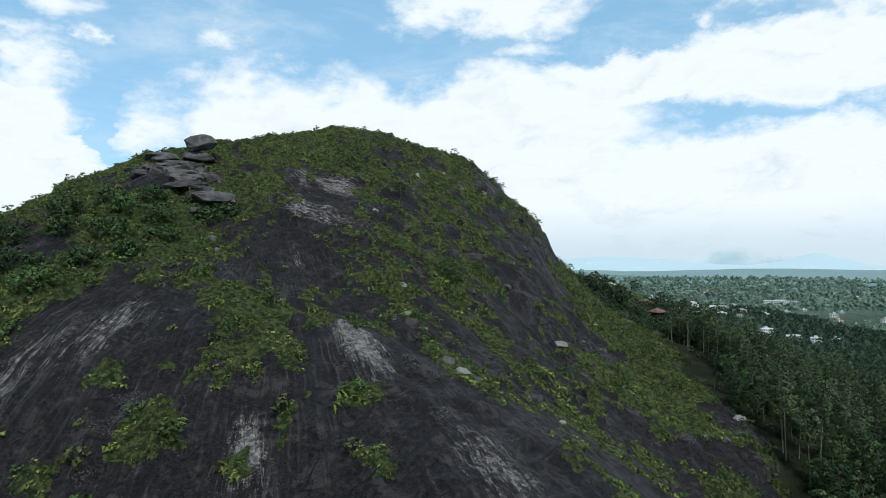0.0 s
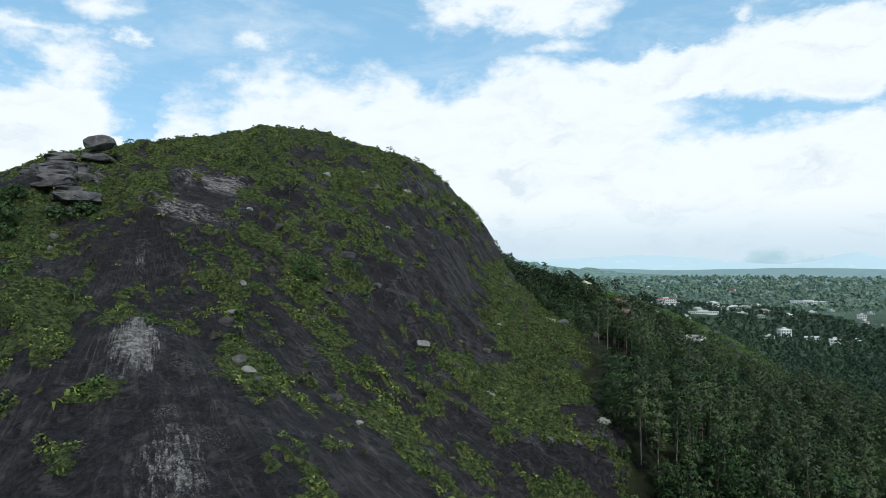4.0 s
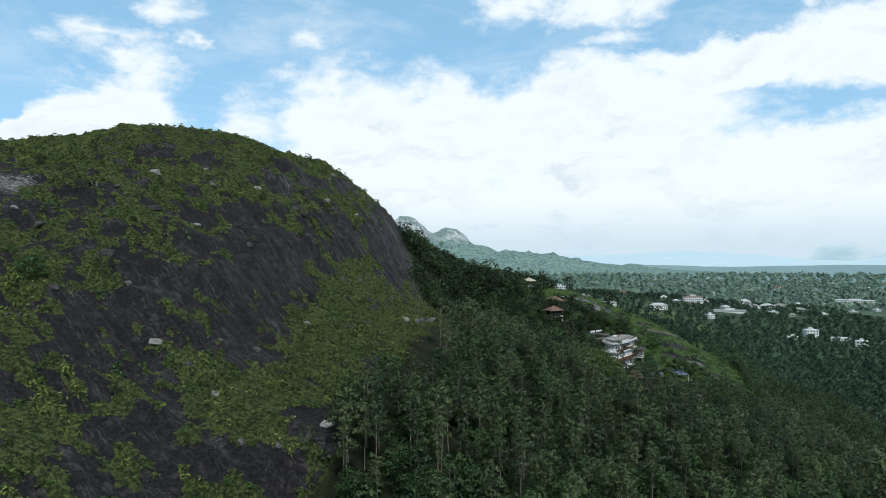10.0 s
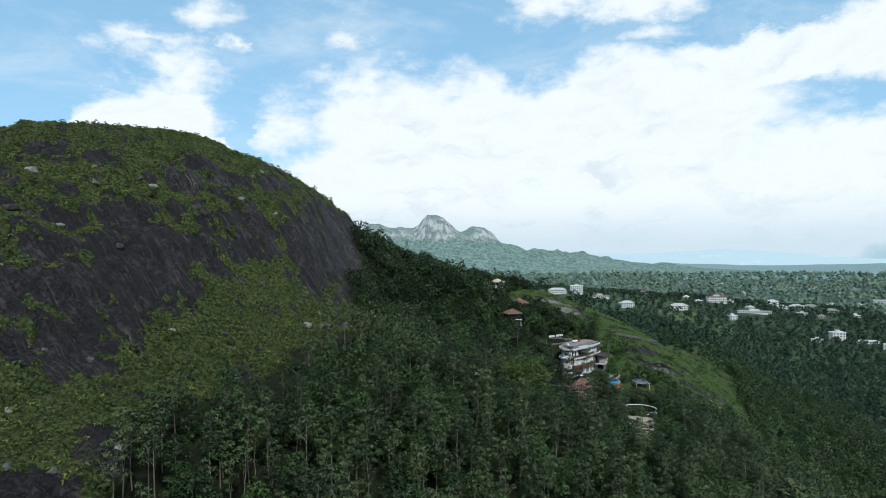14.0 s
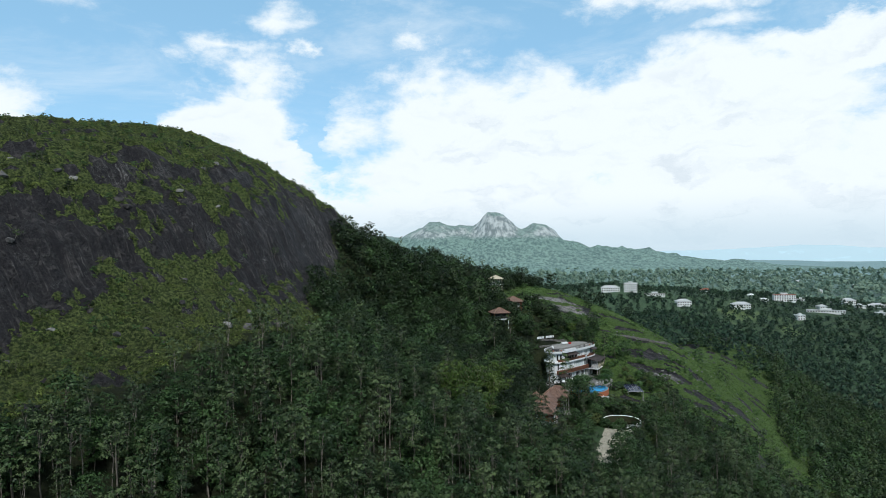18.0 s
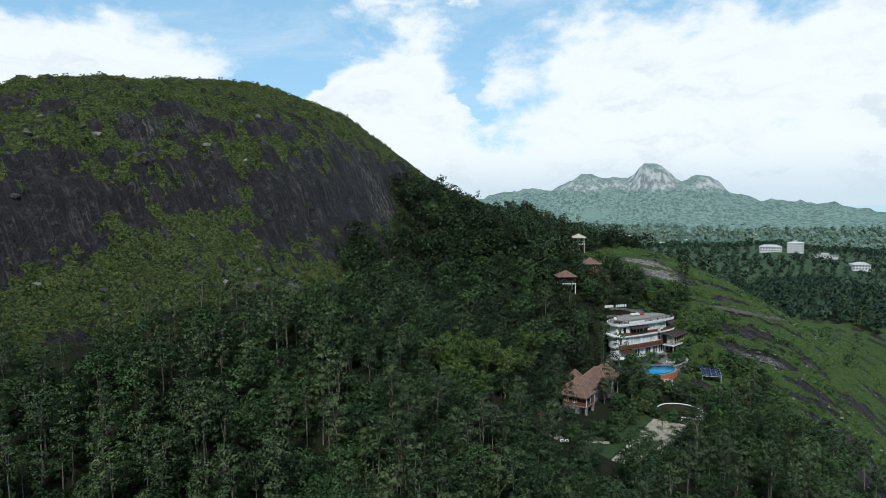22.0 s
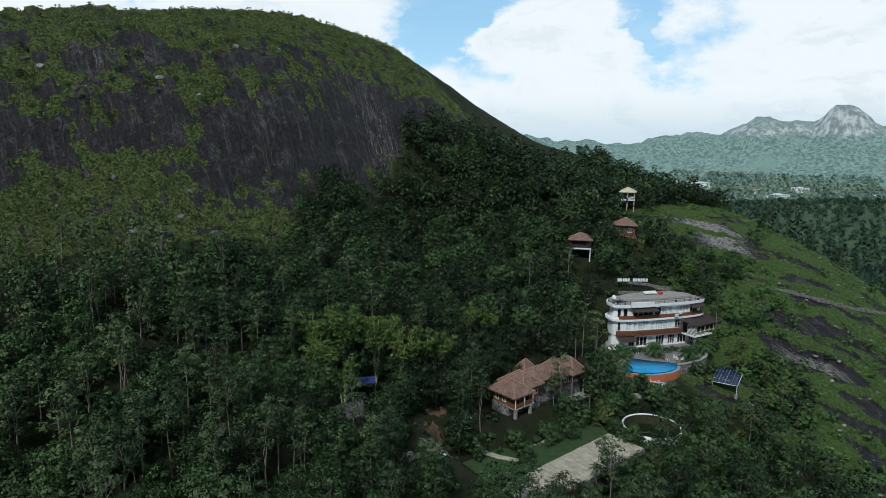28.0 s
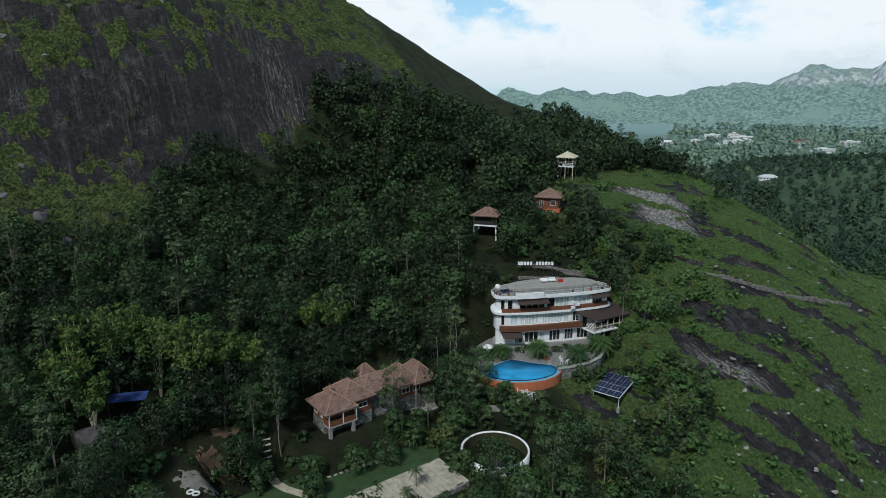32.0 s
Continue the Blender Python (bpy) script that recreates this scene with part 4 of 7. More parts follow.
def build_grass():
    """Tufts on the rock and on the meadows."""
    rng = np.random.RandomState(5)
    heads = np.array([(0, 0, 0.05), (0.38, 0.2, 0.0), (-0.3, 0.3, 0.02)])
    V, F3 = leaf_cards(rng, heads, np.array([0.5, 0.36, 0.36]), 5, 0.21, 0.6, 0.45)
    N = rounded(V, heads)
    x, y = jitter_grid(rng, -95, 60, 20, 330, 0.8)
    g = grass_cover(x, y) * (on_rock(x, y) > 0.4)
    keep = rng.uniform(size=len(x)) < (g - 0.45) * (1.2 + 0.3 * smooth(110, 80, y))
    x, y = x[keep], y[keep]
    pos = np.stack([x, y, height(x, y) + 0.3], -1)
    sc = rng.uniform(0.6, 1.35, len(x)) * (0.8 + 0.5 * smooth(-0.2, 0.5, fbm(x / 9, y / 9, 2)))
    tn = rng.uniform(0, 6.28, len(x))
    tagged(new("rock_grass", shade(mesh_np("rock_grass", *place_all(V, F3, pos, sc, tn), GRASS, attrs={"tone": np.repeat(smooth(-0.35, 0.35, fbm(x / 5, y / 5, 2) + rng.uniform(-0.2, 0.2, len(x))) * 1.6 - 0.2 - 0.8 * smooth(4, 26, x) * smooth(105, 125, y), len(V))}), turned(N, tn))), "shaggy olive grass tufts clinging to the rock", "grass", kind="stuff")
    x, y = jitter_grid(rng, 60, 200, 255, 430, 1.3)
    keep = (meadow(x, y) > 0.4) & clear_of(x, y) & (rng.uniform(size=len(x)) < 0.8 - 0.75 * slab_cover(x, y))
    x, y = x[keep], y[keep]
    pos = np.stack([x, y, height(x, y)], -1)
    tn = rng.uniform(0, 6.28, len(x))
    tagged(new("meadow_grass", shade(mesh_np("meadow_grass", *place_all(V, F3, pos, rng.uniform(0.6, 1.3, len(x)), tn), GRASS_LUSH, attrs={"tone": np.repeat(rng.uniform(-0.2, 1.2, len(x)), len(V))}), turned(N, tn))), "long green grass on the open spur", "grass", kind="stuff")
    # low bushes on the rock
    (bv, bf), cs = crown(rng, 1.2, 0.95, 5, 15, 0.18, 0.12)
    bn = rounded(bv, cs)
    x, y = jitter_grid(rng, -95, 58, 35, 330, 2.0)
    n = fbm(x / 20, y / 20, 3)
    g = grass_cover(x, y) * (on_rock(x, y) > 0.2)
    foot = smooth(2, 34, x) * smooth(95, 120, y) * smooth(225, 190, y) + smooth(0.75, 0.3, on_rock(x, y))
    keep = (g > 0.4 - 0.2 * smooth(185, 220, y)) & (rng.uniform(size=len(x)) < 0.34 + 0.45 * smooth(185, 225, y) + 0.7 * smooth(0.08, 0.4, n) + 0.8 * foot + 0.5 * np.exp(-((x + 58) ** 2 + (y - 85) ** 2) / 260))
    x, y, foot = x[keep], y[keep], foot[keep]
    pos = np.stack([x, y, height(x, y) + 0.15], -1)
    sc, tn = 0.4 + 1.1 * rng.uniform(size=len(x)) ** 2.2, rng.uniform(0, 6.28, len(x))
    olive = rng.uniform(size=len(x)) < 0.45 + 0.35 * foot
    for sel, leaf, label in ((olive, LEAF_OLIVE, "low olive shrubs in the meadows under the cliffs"), (~olive, LEAF_FRESH, "low green bushes rooted in the rock's ledges")):
        tagged(new("rock_bushes", shade(mesh_np("rock_bushes", *place_all(bv, bf, pos[sel], sc[sel], tn[sel]), leaf, attrs={"tone": np.repeat(rng.uniform(-0.2, 1.2, sel.sum()), len(bv))}), turned(bn, tn[sel]))), label, "shrubs", kind="stuff")


build_grass()

# ---- materials of the buildings ----
WHITE = plain("white_render", (0.84, 0.86, 0.87), (0.72, 0.74, 0.75), 1.2, 0.7, bumps=0.05)
WOODRED = plain("red_brown_planks", (0.20, 0.075, 0.035), (0.13, 0.05, 0.026), 2.5, 0.6)
ROOFBROWN = plain("brown_roof_sheet", (0.055, 0.038, 0.032), (0.04, 0.028, 0.025), 1.5, 0.55)
CONCRETE = plain("weathered_concrete", (0.34, 0.33, 0.31), (0.22, 0.215, 0.2), 0.8, 0.9)
DARK = plain("dark_room", (0.012, 0.011, 0.012), (0.02, 0.018, 0.016), 2, 0.6, bumps=0)
CURTAIN = plain("pale_curtain", (0.72, 0.80, 0.80), (0.56, 0.66, 0.67), 3.5, 0.9, bumps=0.1)
IRON = plain("dark_iron", (0.05, 0.045, 0.045), None, 5, 0.5, 0.3, bumps=0)
PVC = plain("white_plastic", (0.8, 0.8, 0.8), (0.7, 0.7, 0.7), 3, 0.4, bumps=0)
CREAM = plain("cream_paint", (0.62, 0.56, 0.42), (0.5, 0.44, 0.33), 3, 0.6, bumps=0.05)
TERRACOTTA = plain("terracotta_render", (0.50, 0.16, 0.07), (0.38, 0.12, 0.055), 1.0, 0.75, bumps=0.1)
POOLBLUE = plain("pale_pool_tiles", (0.16, 0.45, 0.62), (0.12, 0.38, 0.56), 6, 0.25, bumps=0)
PAVING = plain("grey_paving", (0.22, 0.215, 0.205), (0.15, 0.147, 0.14), 1.4, 0.85)
SLAB = plain("pale_stone_slab", (0.46, 0.42, 0.33), (0.27, 0.25, 0.20), 0.9, 0.9, local=False)
RED = plain("red_paint", (0.5, 0.03, 0.025), (0.4, 0.03, 0.02), 3, 0.5, bumps=0)
SOIL = plain("red_soil", (0.12, 0.070, 0.042), (0.06, 0.040, 0.027), 0.8, 0.95, bumps=0.4)
BLUE_SHEET = plain("blue_tarpaulin", (0.03, 0.055, 0.20), (0.02, 0.035, 0.12), 2, 0.5)
LAWN = plain("mown_lawn", (0.030, 0.066, 0.018), (0.018, 0.042, 0.011), 0.7, 0.95, bumps=0.4)
RUBBLE = plain("grey_rubble", (0.22, 0.212, 0.2), (0.07, 0.068, 0.062), 1.6, 0.95, bumps=0.7)


def stone_wall_material():
    m, n, b = material("stone_masonry")
    p = coords(n)
    v = n.add("ShaderNodeTexVoronoi")
    v.feature = "DISTANCE_TO_EDGE"
    n.put(v.inputs["Vector"], p)
    v.inputs["Scale"].default_value = 2.6
    c = n.add("ShaderNodeTexVoronoi")
    n.put(c.inputs["Vector"], p)
    c.inputs["Scale"].default_value = 2.6
    tone = n.mix(n.ramp(c.outputs["Color"], 0.2, 0.9), (0.12, 0.12, 0.12), (0.34, 0.335, 0.32))
    n.put(b.inputs["Base Color"], n.mix(n.ramp(v.outputs["Distance"], 0.0, 0.06, 1.0, 0.0), tone, (0.07, 0.07, 0.065)))
    b.inputs["Roughness"].default_value = 0.9
    bump(n, b, n.ramp(v.outputs["Distance"], 0.0, 0.08), 0.8, 0.06)
    return m


MASONRY = stone_wall_material()


def tile_material():
    """Clay roof tiles in courses, mossy and patchy."""
    m, n, b = material("clay_tiles")
    p = coords(n)
    sep = n.add("ShaderNodeSeparateXYZ")
    n.put(sep.inputs[0], p)
    course = n.math("FRACT", n.math("MULTIPLY", sep.outputs[2], 4.2))
    pat = n.noise(p, 1.1, 5, 0.65)
    cell = n.add("ShaderNodeTexWhiteNoise")
    n.put(cell.inputs["Vector"], n.vec("FLOOR", n.vec("MULTIPLY", p, (2.6, 2.6, 4.2))))
    col = n.mix(n.math("MULTIPLY", cell.outputs["Value"], 0.8), (0.165, 0.095, 0.072), (0.27, 0.18, 0.145))
    col = n.mix(n.ramp(pat, 0.52, 0.72), col, (0.085, 0.05, 0.038))
    col = n.mix(n.ramp(course, 0.0, 0.22, 0.75, 0.0), col, (0.07, 0.04, 0.03))
    n.put(b.inputs["Base Color"], col)
    b.inputs["Roughness"].default_value = 0.85
    bump(n, b, course, 0.7, 0.08)
    return m


TILES = tile_material()
RIDGE = plain("ridge_tiles", (0.34, 0.22, 0.16), (0.22, 0.13, 0.095), 2.0, 0.85)


def glass_material():
    m, n, b = material("window_glass")
    b.inputs["Base Color"].default_value = (0.9, 0.95, 0.95, 1)
    b.inputs["Roughness"].default_value = 0.04
    clear = n.add("ShaderNodeBsdfTransparent")
    mix = n.add("ShaderNodeMixShader")
    mix.inputs[0].default_value = 0.9
    gloss = n.add("ShaderNodeBsdfGlossy")
    gloss.inputs["Roughness"].default_value = 0.03
    n.put(mix.inputs[1], gloss.outputs[0])
    n.put(mix.inputs[2], clear.outputs[0])
    m.node_tree.nodes.remove(b)
    n.put([q for q in m.node_tree.nodes if q.type == "OUTPUT_MATERIAL"][0].inputs[0], mix.outputs[0])
    return m


GLASS = glass_material()


def water_material(name, colour, rough, ripple):
    m, n, b = material(name)
    p = coords(n)
    n.put(b.inputs["Base Color"], n.mix(n.ramp(n.noise(p, 0.35, 3, 0.5), 0.35, 0.65), colour, tuple(c * 0.72 for c in colour)))
    b.inputs["Roughness"].default_value = rough
    b.inputs["IOR"].default_value = 1.33
    bump(n, b, n.noise(p, 2.2, 3, 0.5), ripple, 0.05)
    return m


WATER = water_material("pool_water", (0.045, 0.34, 0.66), 0.06, 0.2)
TANKWATER = water_material("murky_water", (0.012, 0.018, 0.008), 0.05, 0.05)


def panel_material():
    m, n, b = material("solar_cells")
    b.inputs["Base Color"].default_value = (0.008, 0.014, 0.05, 1)
    b.inputs["Roughness"].default_value = 0.16
    p = n.add("ShaderNodeTexCoord").outputs["Object"]
    n.put(b.inputs["Roughness"], n.ramp(n.noise(p, 1.5, 3, 0.6), 0.3, 0.7, 0.12, 0.3))
    return m


CELLS = panel_material()

# ---- the round white house ----
HX, HF, HB = 12.4, 2.1, 6.6


def front_y(x, off=0.0):
    c = min(1.0, (abs(x) / (HX + off))) ** (1 / 0.75)
    return -(HF + off) * math.sqrt(max(0.0, 1 - c * c)) ** 0.75


def oval(off=0.0, n=72):
    pts = []
    for i in range(n):
        a = 2 * math.pi * i / n
        c, s = math.cos(a), math.sin(a)
        pts.append((math.copysign(abs(c) ** 0.75, c) * (HX + off), math.copysign(abs(s) ** 0.75, s) * ((HB if s > 0 else HF) + off)))
    return pts


def front_line(x0, x1, off, n=None):
    n = n or max(2, int(abs(x1 - x0) / 0.6) + 1)
    return [(x0 + (x1 - x0) * i / (n - 1), front_y(x0 + (x1 - x0) * i / (n - 1), off)) for i in range(n)]


def arc_wall(x0, x1, z0, z1, off, thick=0.25):
    return ring_wall(bmesh.new(), front_line(x0, x1, off - thick), front_line(x0, x1, off), z0, z1, closed=False)


def rect_frame(x0, x1, z0, z1, t, y0, y1):
    """A rectangular frame in one piece, t wide, from y0 to y1 deep."""
    bm = bmesh.new()
    rows = []
    for y in (y0, y1):
        for a in (0, t):
            rows.append([bm.verts.new(p) for p in ((x0 + a, y, z0 + a), (x1 - a, y, z0 + a), (x1 - a, y, z1 - a), (x0 + a, y, z1 - a))])
    fo, fi, bo, bi = rows
    for i in range(4):
        j = (i + 1) % 4
        for q in ((fo[i], fo[j], fi[j], fi[i]), (bo[j], bo[i], bi[i], bi[j]), (fo[j], fo[i], bo[i], bo[j]), (fi[i], fi[j], bi[j], bi[i])):
            bm.faces.new(q)
    bmesh.ops.recalc_face_normals(bm, faces=bm.faces)
    return bm


def house_window(house, x0, x1, z0, z1, bars, inside, off=0.0):
    """A framed window that follows the curved front, with what hangs behind it."""
    a, b = (x0, front_y(x0, off)), (x1, front_y(x1, off))
    d = Vector((b[0] - a[0], b[1] - a[1], 0))
    w = d.length
    m = Matrix.Translation((a[0], a[1], 0)) @ Matrix.Rotation(math.atan2(d.y, d.x), 4, "Z")
    t = 0.09
    fr = rect_frame(0, w, z0, z1, t, -0.07, 0.06)
    bmesh.ops.transform(fr, matrix=m, verts=fr.verts)
    frame_ = part("window", fr, WHITE, house, "white-framed window on the curved front")
    bars_ = [boxed(w * i / bars - t / 2, w * i / bars + t / 2, -0.06, 0.05, z0 + t, z1 - t) for i in range(1, bars)]
    if bars > 1 and w < 2.2:
        bars_.append(boxed(t, w - t, -0.05, 0.04, (z0 + z1) / 2 + 0.2, (z0 + z1) / 2 + 0.26))
    for bar in bars_:
        bmesh.ops.transform(bar, matrix=m, verts=bar.verts)
        part("mullion", bar, WHITE, frame_)
    pane = boxed(t / 2, w - t / 2, -0.012, 0.0, z0 + t / 2, z1 - t / 2)
    bmesh.ops.transform(pane, matrix=m, verts=pane.verts)
    part("pane", pane, GLASS, frame_).visible_shadow = False
    back = bmesh.new()
    if inside == "curtain":
        n = max(4, int(w / 0.14))
        row = [(w * i / n, 0.03 + 0.04 * (i % 2)) for i in range(n + 1)]
        lo = [back.verts.new((x, y, z0 + 0.02)) for x, y in row]
        hi = [back.verts.new((x, y, z1 - 0.02)) for x, y in row]
        for i in range(n):
            back.faces.new((lo[i], lo[i + 1], hi[i + 1], hi[i]))
    else:
        box(back, 0.02, w - 0.02, 0.5, 0.54, z0, z1)
    bmesh.ops.transform(back, matrix=m, verts=back.verts)
    part("curtain" if inside == "curtain" else "dark_interior", back, CURTAIN if inside == "curtain" else DARK, frame_)


def storey(house, z0, z1, sill, head, windows, mat, off=0.0):
    """One storey of the front: piers between the windows, sills and lintels round them."""
    x = -HX + 0.05
    for a, b, bars, inside in windows + [(HX - 0.05, None, 0, "")]:
        if a - x > 0.05:
            part("wall", arc_wall(x, a, z0, z1, off), mat, house)
        if b is None:
            break
        part("wall", arc_wall(a, b, z0, sill, off), mat, house)
        part("wall", arc_wall(a, b, head, z1, off), mat, house)
        house_window(house, a, b, sill, head, bars, inside, off - 0.1)
        x = b
    back = oval(off)
    back_in = oval(off - 0.25)
    k = [i for i, p in enumerate(back) if p[1] >= -0.01]
    part("wall", ring_wall(bmesh.new(), [back_in[i] for i in k], [back[i] for i in k], z0, z1, closed=False), mat, house)


def awning(house, x0, x1, z, out, drop, off=0.3, name="awning"):
    bm = bmesh.new()
    n = 6
    rows = []
    for i in range(n + 1):
        x = x0 + (x1 - x0) * i / n
        y = front_y(x, off)
        rows.append([bm.verts.new((x, y + 0.5, z)), bm.verts.new((x, y - out, z - drop)), bm.verts.new((x, y - out, z - drop - 0.14)), bm.verts.new((x, y + 0.5, z - 0.12))])
    for p, q in zip(rows[:-1], rows[1:]):
        for i in range(4):
            bm.faces.new((p[i], q[i], q[(i + 1) % 4], p[(i + 1) % 4]))
    bm.faces.new(rows[0])
    bm.faces.new(rows[-1][::-1])
    bmesh.ops.recalc_face_normals(bm, faces=bm.faces)
    return part(name, bm, ROOFBROWN, house, "dark brown sloping awning")


def build_house():
    house = thing("round_house", (109.5, 284.4, DECK), 66, "three-storey white oval house with brown timber balconies above a pool deck", "house")
    part("plinth", prism(bmesh.new(), oval(0.2), -3.0, 0.12), CONCRETE, house)
    part("floor_slab", prism(bmesh.new(), oval(-0.3), 3.15, 3.4), CONCRETE, house)
    part("core", prism(bmesh.new(), oval(-2.6), 0.1, 9.9), DARK, house, "dark interior seen through the windows")
    g = [(-8.6, -7.0, 2, "dark"), (-6.6, -3.6, 3, "dark"), (-3.3, -2.2, 2, "curtain"), (-1.2, 1.2, 3, "dark"), (2.2, 4.2, 3, "dark"), (5.0, 7.6, 3, "dark"), (8.6, 10.0, 2, "dark")]
    storey(house, 0.1, 3.4, 0.35, 2.7, g, WHITE, -0.4)
    part("timber_band", ring_wall(bmesh.new(), front_line(-11.9, 5.6, 0.1), front_line(-11.9, 5.6, 0.62), 3.25, 4.45, closed=False), WOODRED, house, "curved red-brown timber balcony front")
    for k in range(3):
        z = 3.5 + 0.3 * k
        part("groove", ring_wall(bmesh.new(), front_line(-11.8, 4.9, 0.6), front_line(-11.8, 4.9, 0.65), z, z + 0.05, closed=False), ROOFBROWN, house)
    f1 = [(-11.6, -10.9, 1, "dark"), (-9.7, -8.3, 2, "curtain"), (-7.7, -6.8, 2, "curtain"), (-6.7, -4.6, 3, "curtain"), (-4.5, -3.9, 2, "curtain"), (-3.0, -2.0, 2, "curtain"), (-1.8, 1.6, 5, "curtain"), (1.7, 2.8, 2, "curtain"), (3.7, 5.2, 2, "dark"), (6.0, 8.4, 3, "curtain"), (9.2, 10.8, 2, "dark")]
    storey(house, 3.4, 6.8, 4.4, 6.65, f1, WHITE)
    part("balcony_slab", prism(bmesh.new(), oval(0.66), 6.85, 7.3), WHITE, house, "white curved balcony slab")
    part("balcony_front", ring_wall(bmesh.new(), front_line(-11.6, 11.9, 0.3), front_line(-11.6, 11.9, 0.5), 7.3, 8.15, closed=False), WOODRED, house, "red-brown timber parapet of the upper balcony")
    f2 = [(-11.6, -10.8, 1, "dark"), (-10.3, -9.2, 1, "dark"), (-7.8, -2.4, 4, "dark"), (-2.0, -0.2, 1, "dark"), (-0.1, 1.7, 2, "curtain"), (1.8, 2.9, 2, "curtain"), (4.0, 4.8, 2, "curtain"), (4.9, 6.8, 2, "curtain"), (6.9, 7.8, 2, "curtain"), (8.2, 10.6, 3, "dark")]
    storey(house, 7.3, 10.1, 7.6, 9.8, f2, WHITE, -0.35)
    part("roof_rim", prism(bmesh.new(), oval(0.55), 10.2, 10.85), WHITE, house, "broad white rim of the flat roof")
    part("roof_terrace", prism(bmesh.new(), oval(0.3), 10.852, 10.9), CONCRETE, house, "grey weathered roof terrace")
    hi = [(x * 0.80 + 0.8, y * 0.74 + 1.6) for x, y in oval(0.0)]
    part("upper_roof", prism(bmesh.new(), hi, 10.9, 11.45), CONCRETE, house, "raised grey concrete roof slab")
    # railing round the terrace
    rail = oval(0.35, 72)
    bm = bmesh.new()
    for i, (x, y) in enumerate(rail):
        if y < 2.5:
            nx = rail[(i + 1) % len(rail)]
            for z in (11.35, 11.8):
                rod(bm, (x, y, z), (*nx, z), 0.035, seg=4)
    part("rail", bm, IRON, house)
    for i, (x, y) in enumerate(rail):
        if y < 2.5 and i % 2 == 0:
            part("rail_post", rod(bmesh.new(), (x, y, 10.85), (x, y, 11.85), 0.05, seg=5), IRON, house)
            if i % 4 == 0:
                pot = rod(bmesh.new(), (x * 0.975, y * 0.93, 10.9), (x * 0.975, y * 0.93, 11.35), 0.16, 0.24, 7)
                part("planter", pot, TERRACOTTA if i % 8 else IRON, house)
    part("parapet_panel", ring_wall(bmesh.new(), front_line(-9.0, -3.2, 0.5), front_line(-9.0, -3.2, 0.95), 10.3, 11.5, closed=False), WHITE, house, "plain white parapet panel")
    awning(house, -8.6, -2.2, 10.2, 1.5, 0.75)
    awning(house, 7.6, 12.0, 10.2, 1.2, 0.7)
    awning(house, -11.6, -7.6, 3.3, 1.5, 1.0)
    # water heaters on the roof
    for x in (-1.3, 0.5):
        bm = bmesh.new()
        box(bm, x, x + 1.6, 3.4, 4.2, 11.7, 12.0, 0.06)
        rod(bm, (x, 4.3, 12.05), (x + 1.6, 4.3, 12.05), 0.25, seg=10)
        part("water_heater", bm, PVC, house, "white rooftop solar water heater")
    part("roof_panel", box(bmesh.new(), -11.0, -8.6, 0.2, 2.0, 11.0, 11.1), CELLS, house, "blue-black panel on the roof terrace")
    dish = bmesh.new()
    bmesh.ops.create_uvsphere(dish, u_segments=14, v_segments=8, radius=0.55, matrix=Matrix.Translation((-11.9, 0.6, 12.3)) @ Matrix.Rotation(radians(60), 4, "X") @ Matrix.Diagonal((1, 1, 0.35, 1)))
    part("satellite_dish", dish, PVC, house, "white satellite dish on the roof", True)
    part("mast", rod(bmesh.new(), (-11.9, 0.8, 10.9), (-11.9, 0.8, 14.2), 0.04), IRON, house)
    part("red_table", boxed(2.6, 3.6, 3.2, 3.9, 11.45, 12.0), RED, house)
    for x, z in ((3.2, 7.5), (4.2, 8.1)):
        y = front_y(x, 0.9)
        part("air_conditioner", boxed(x - 0.45, x + 0.45, y - 0.3, y + 0.05, z, z + 0.65, bevel=0.03), PVC, house)
    # veranda at the east end
    vm = Matrix.Translation((7.0, -5.7, 0.1)) @ Matrix.Rotation(radians(15), 4, "Z")

    def vpart(name, bm, mat, label=""):
        bmesh.ops.transform(bm, matrix=vm, verts=bm.verts)
        return part(name, bm, mat, house, label)

    bm = bmesh.new()
    vs = [bm.verts.new(v) for v in ((-0.4, -0.4, 5.6), (9.6, -0.4, 5.6), (9.2, 4.6, 6.72), (-2.4, 3.4, 6.72), (-0.4, -0.4, 5.45), (9.6, -0.4, 5.45), (9.2, 4.6, 6.57), (-2.4, 3.4, 6.57))]
    for f in ((0, 1, 2, 3), (7, 6, 5, 4), (0, 4, 5, 1), (1, 5, 6, 2), (2, 6, 7, 3), (3, 7, 4, 0)):
        bm.faces.new([vs[i] for i in f])
    vpart("veranda_roof", bm, ROOFBROWN, "dark brown lean-to roof over the veranda")
    vpart("veranda_floor", boxed(-0.2, 8.6, 0, 4.0, 2.6, 2.9), WHITE)
    for i in range(6):
        x = 0.2 + i * 1.64
        vpart("veranda_post", boxed(x - 0.08, x + 0.08, 0.0, 0.16, 2.9, 5.5), CREAM)
    vpart("handrail", boxed(-0.1, 8.6, 0.0, 0.14, 3.8, 3.94), CREAM)
    for i in range(9):
        vpart("veranda_slat", boxed(-0.12, -0.06, 0.1, 2.4, 2.95 + i * 0.3, 3.1 + i * 0.3), PVC, "white slat of a screen")
    vpart("veranda_screen", boxed(-0.05, 0.0, 0.1, 2.4, 2.9, 5.7), DARK)
    vpart("veranda_back", boxed(-0.1, 8.4, 3.4, 3.6, 2.9, 6.5), DARK)
    for x in (0.4, 3.0, 5.6, 8.2):
        vpart("pier", boxed(x - 0.15, x + 0.15, 0.3, 0.6, -1.5, 2.6), CONCRETE)


build_house()


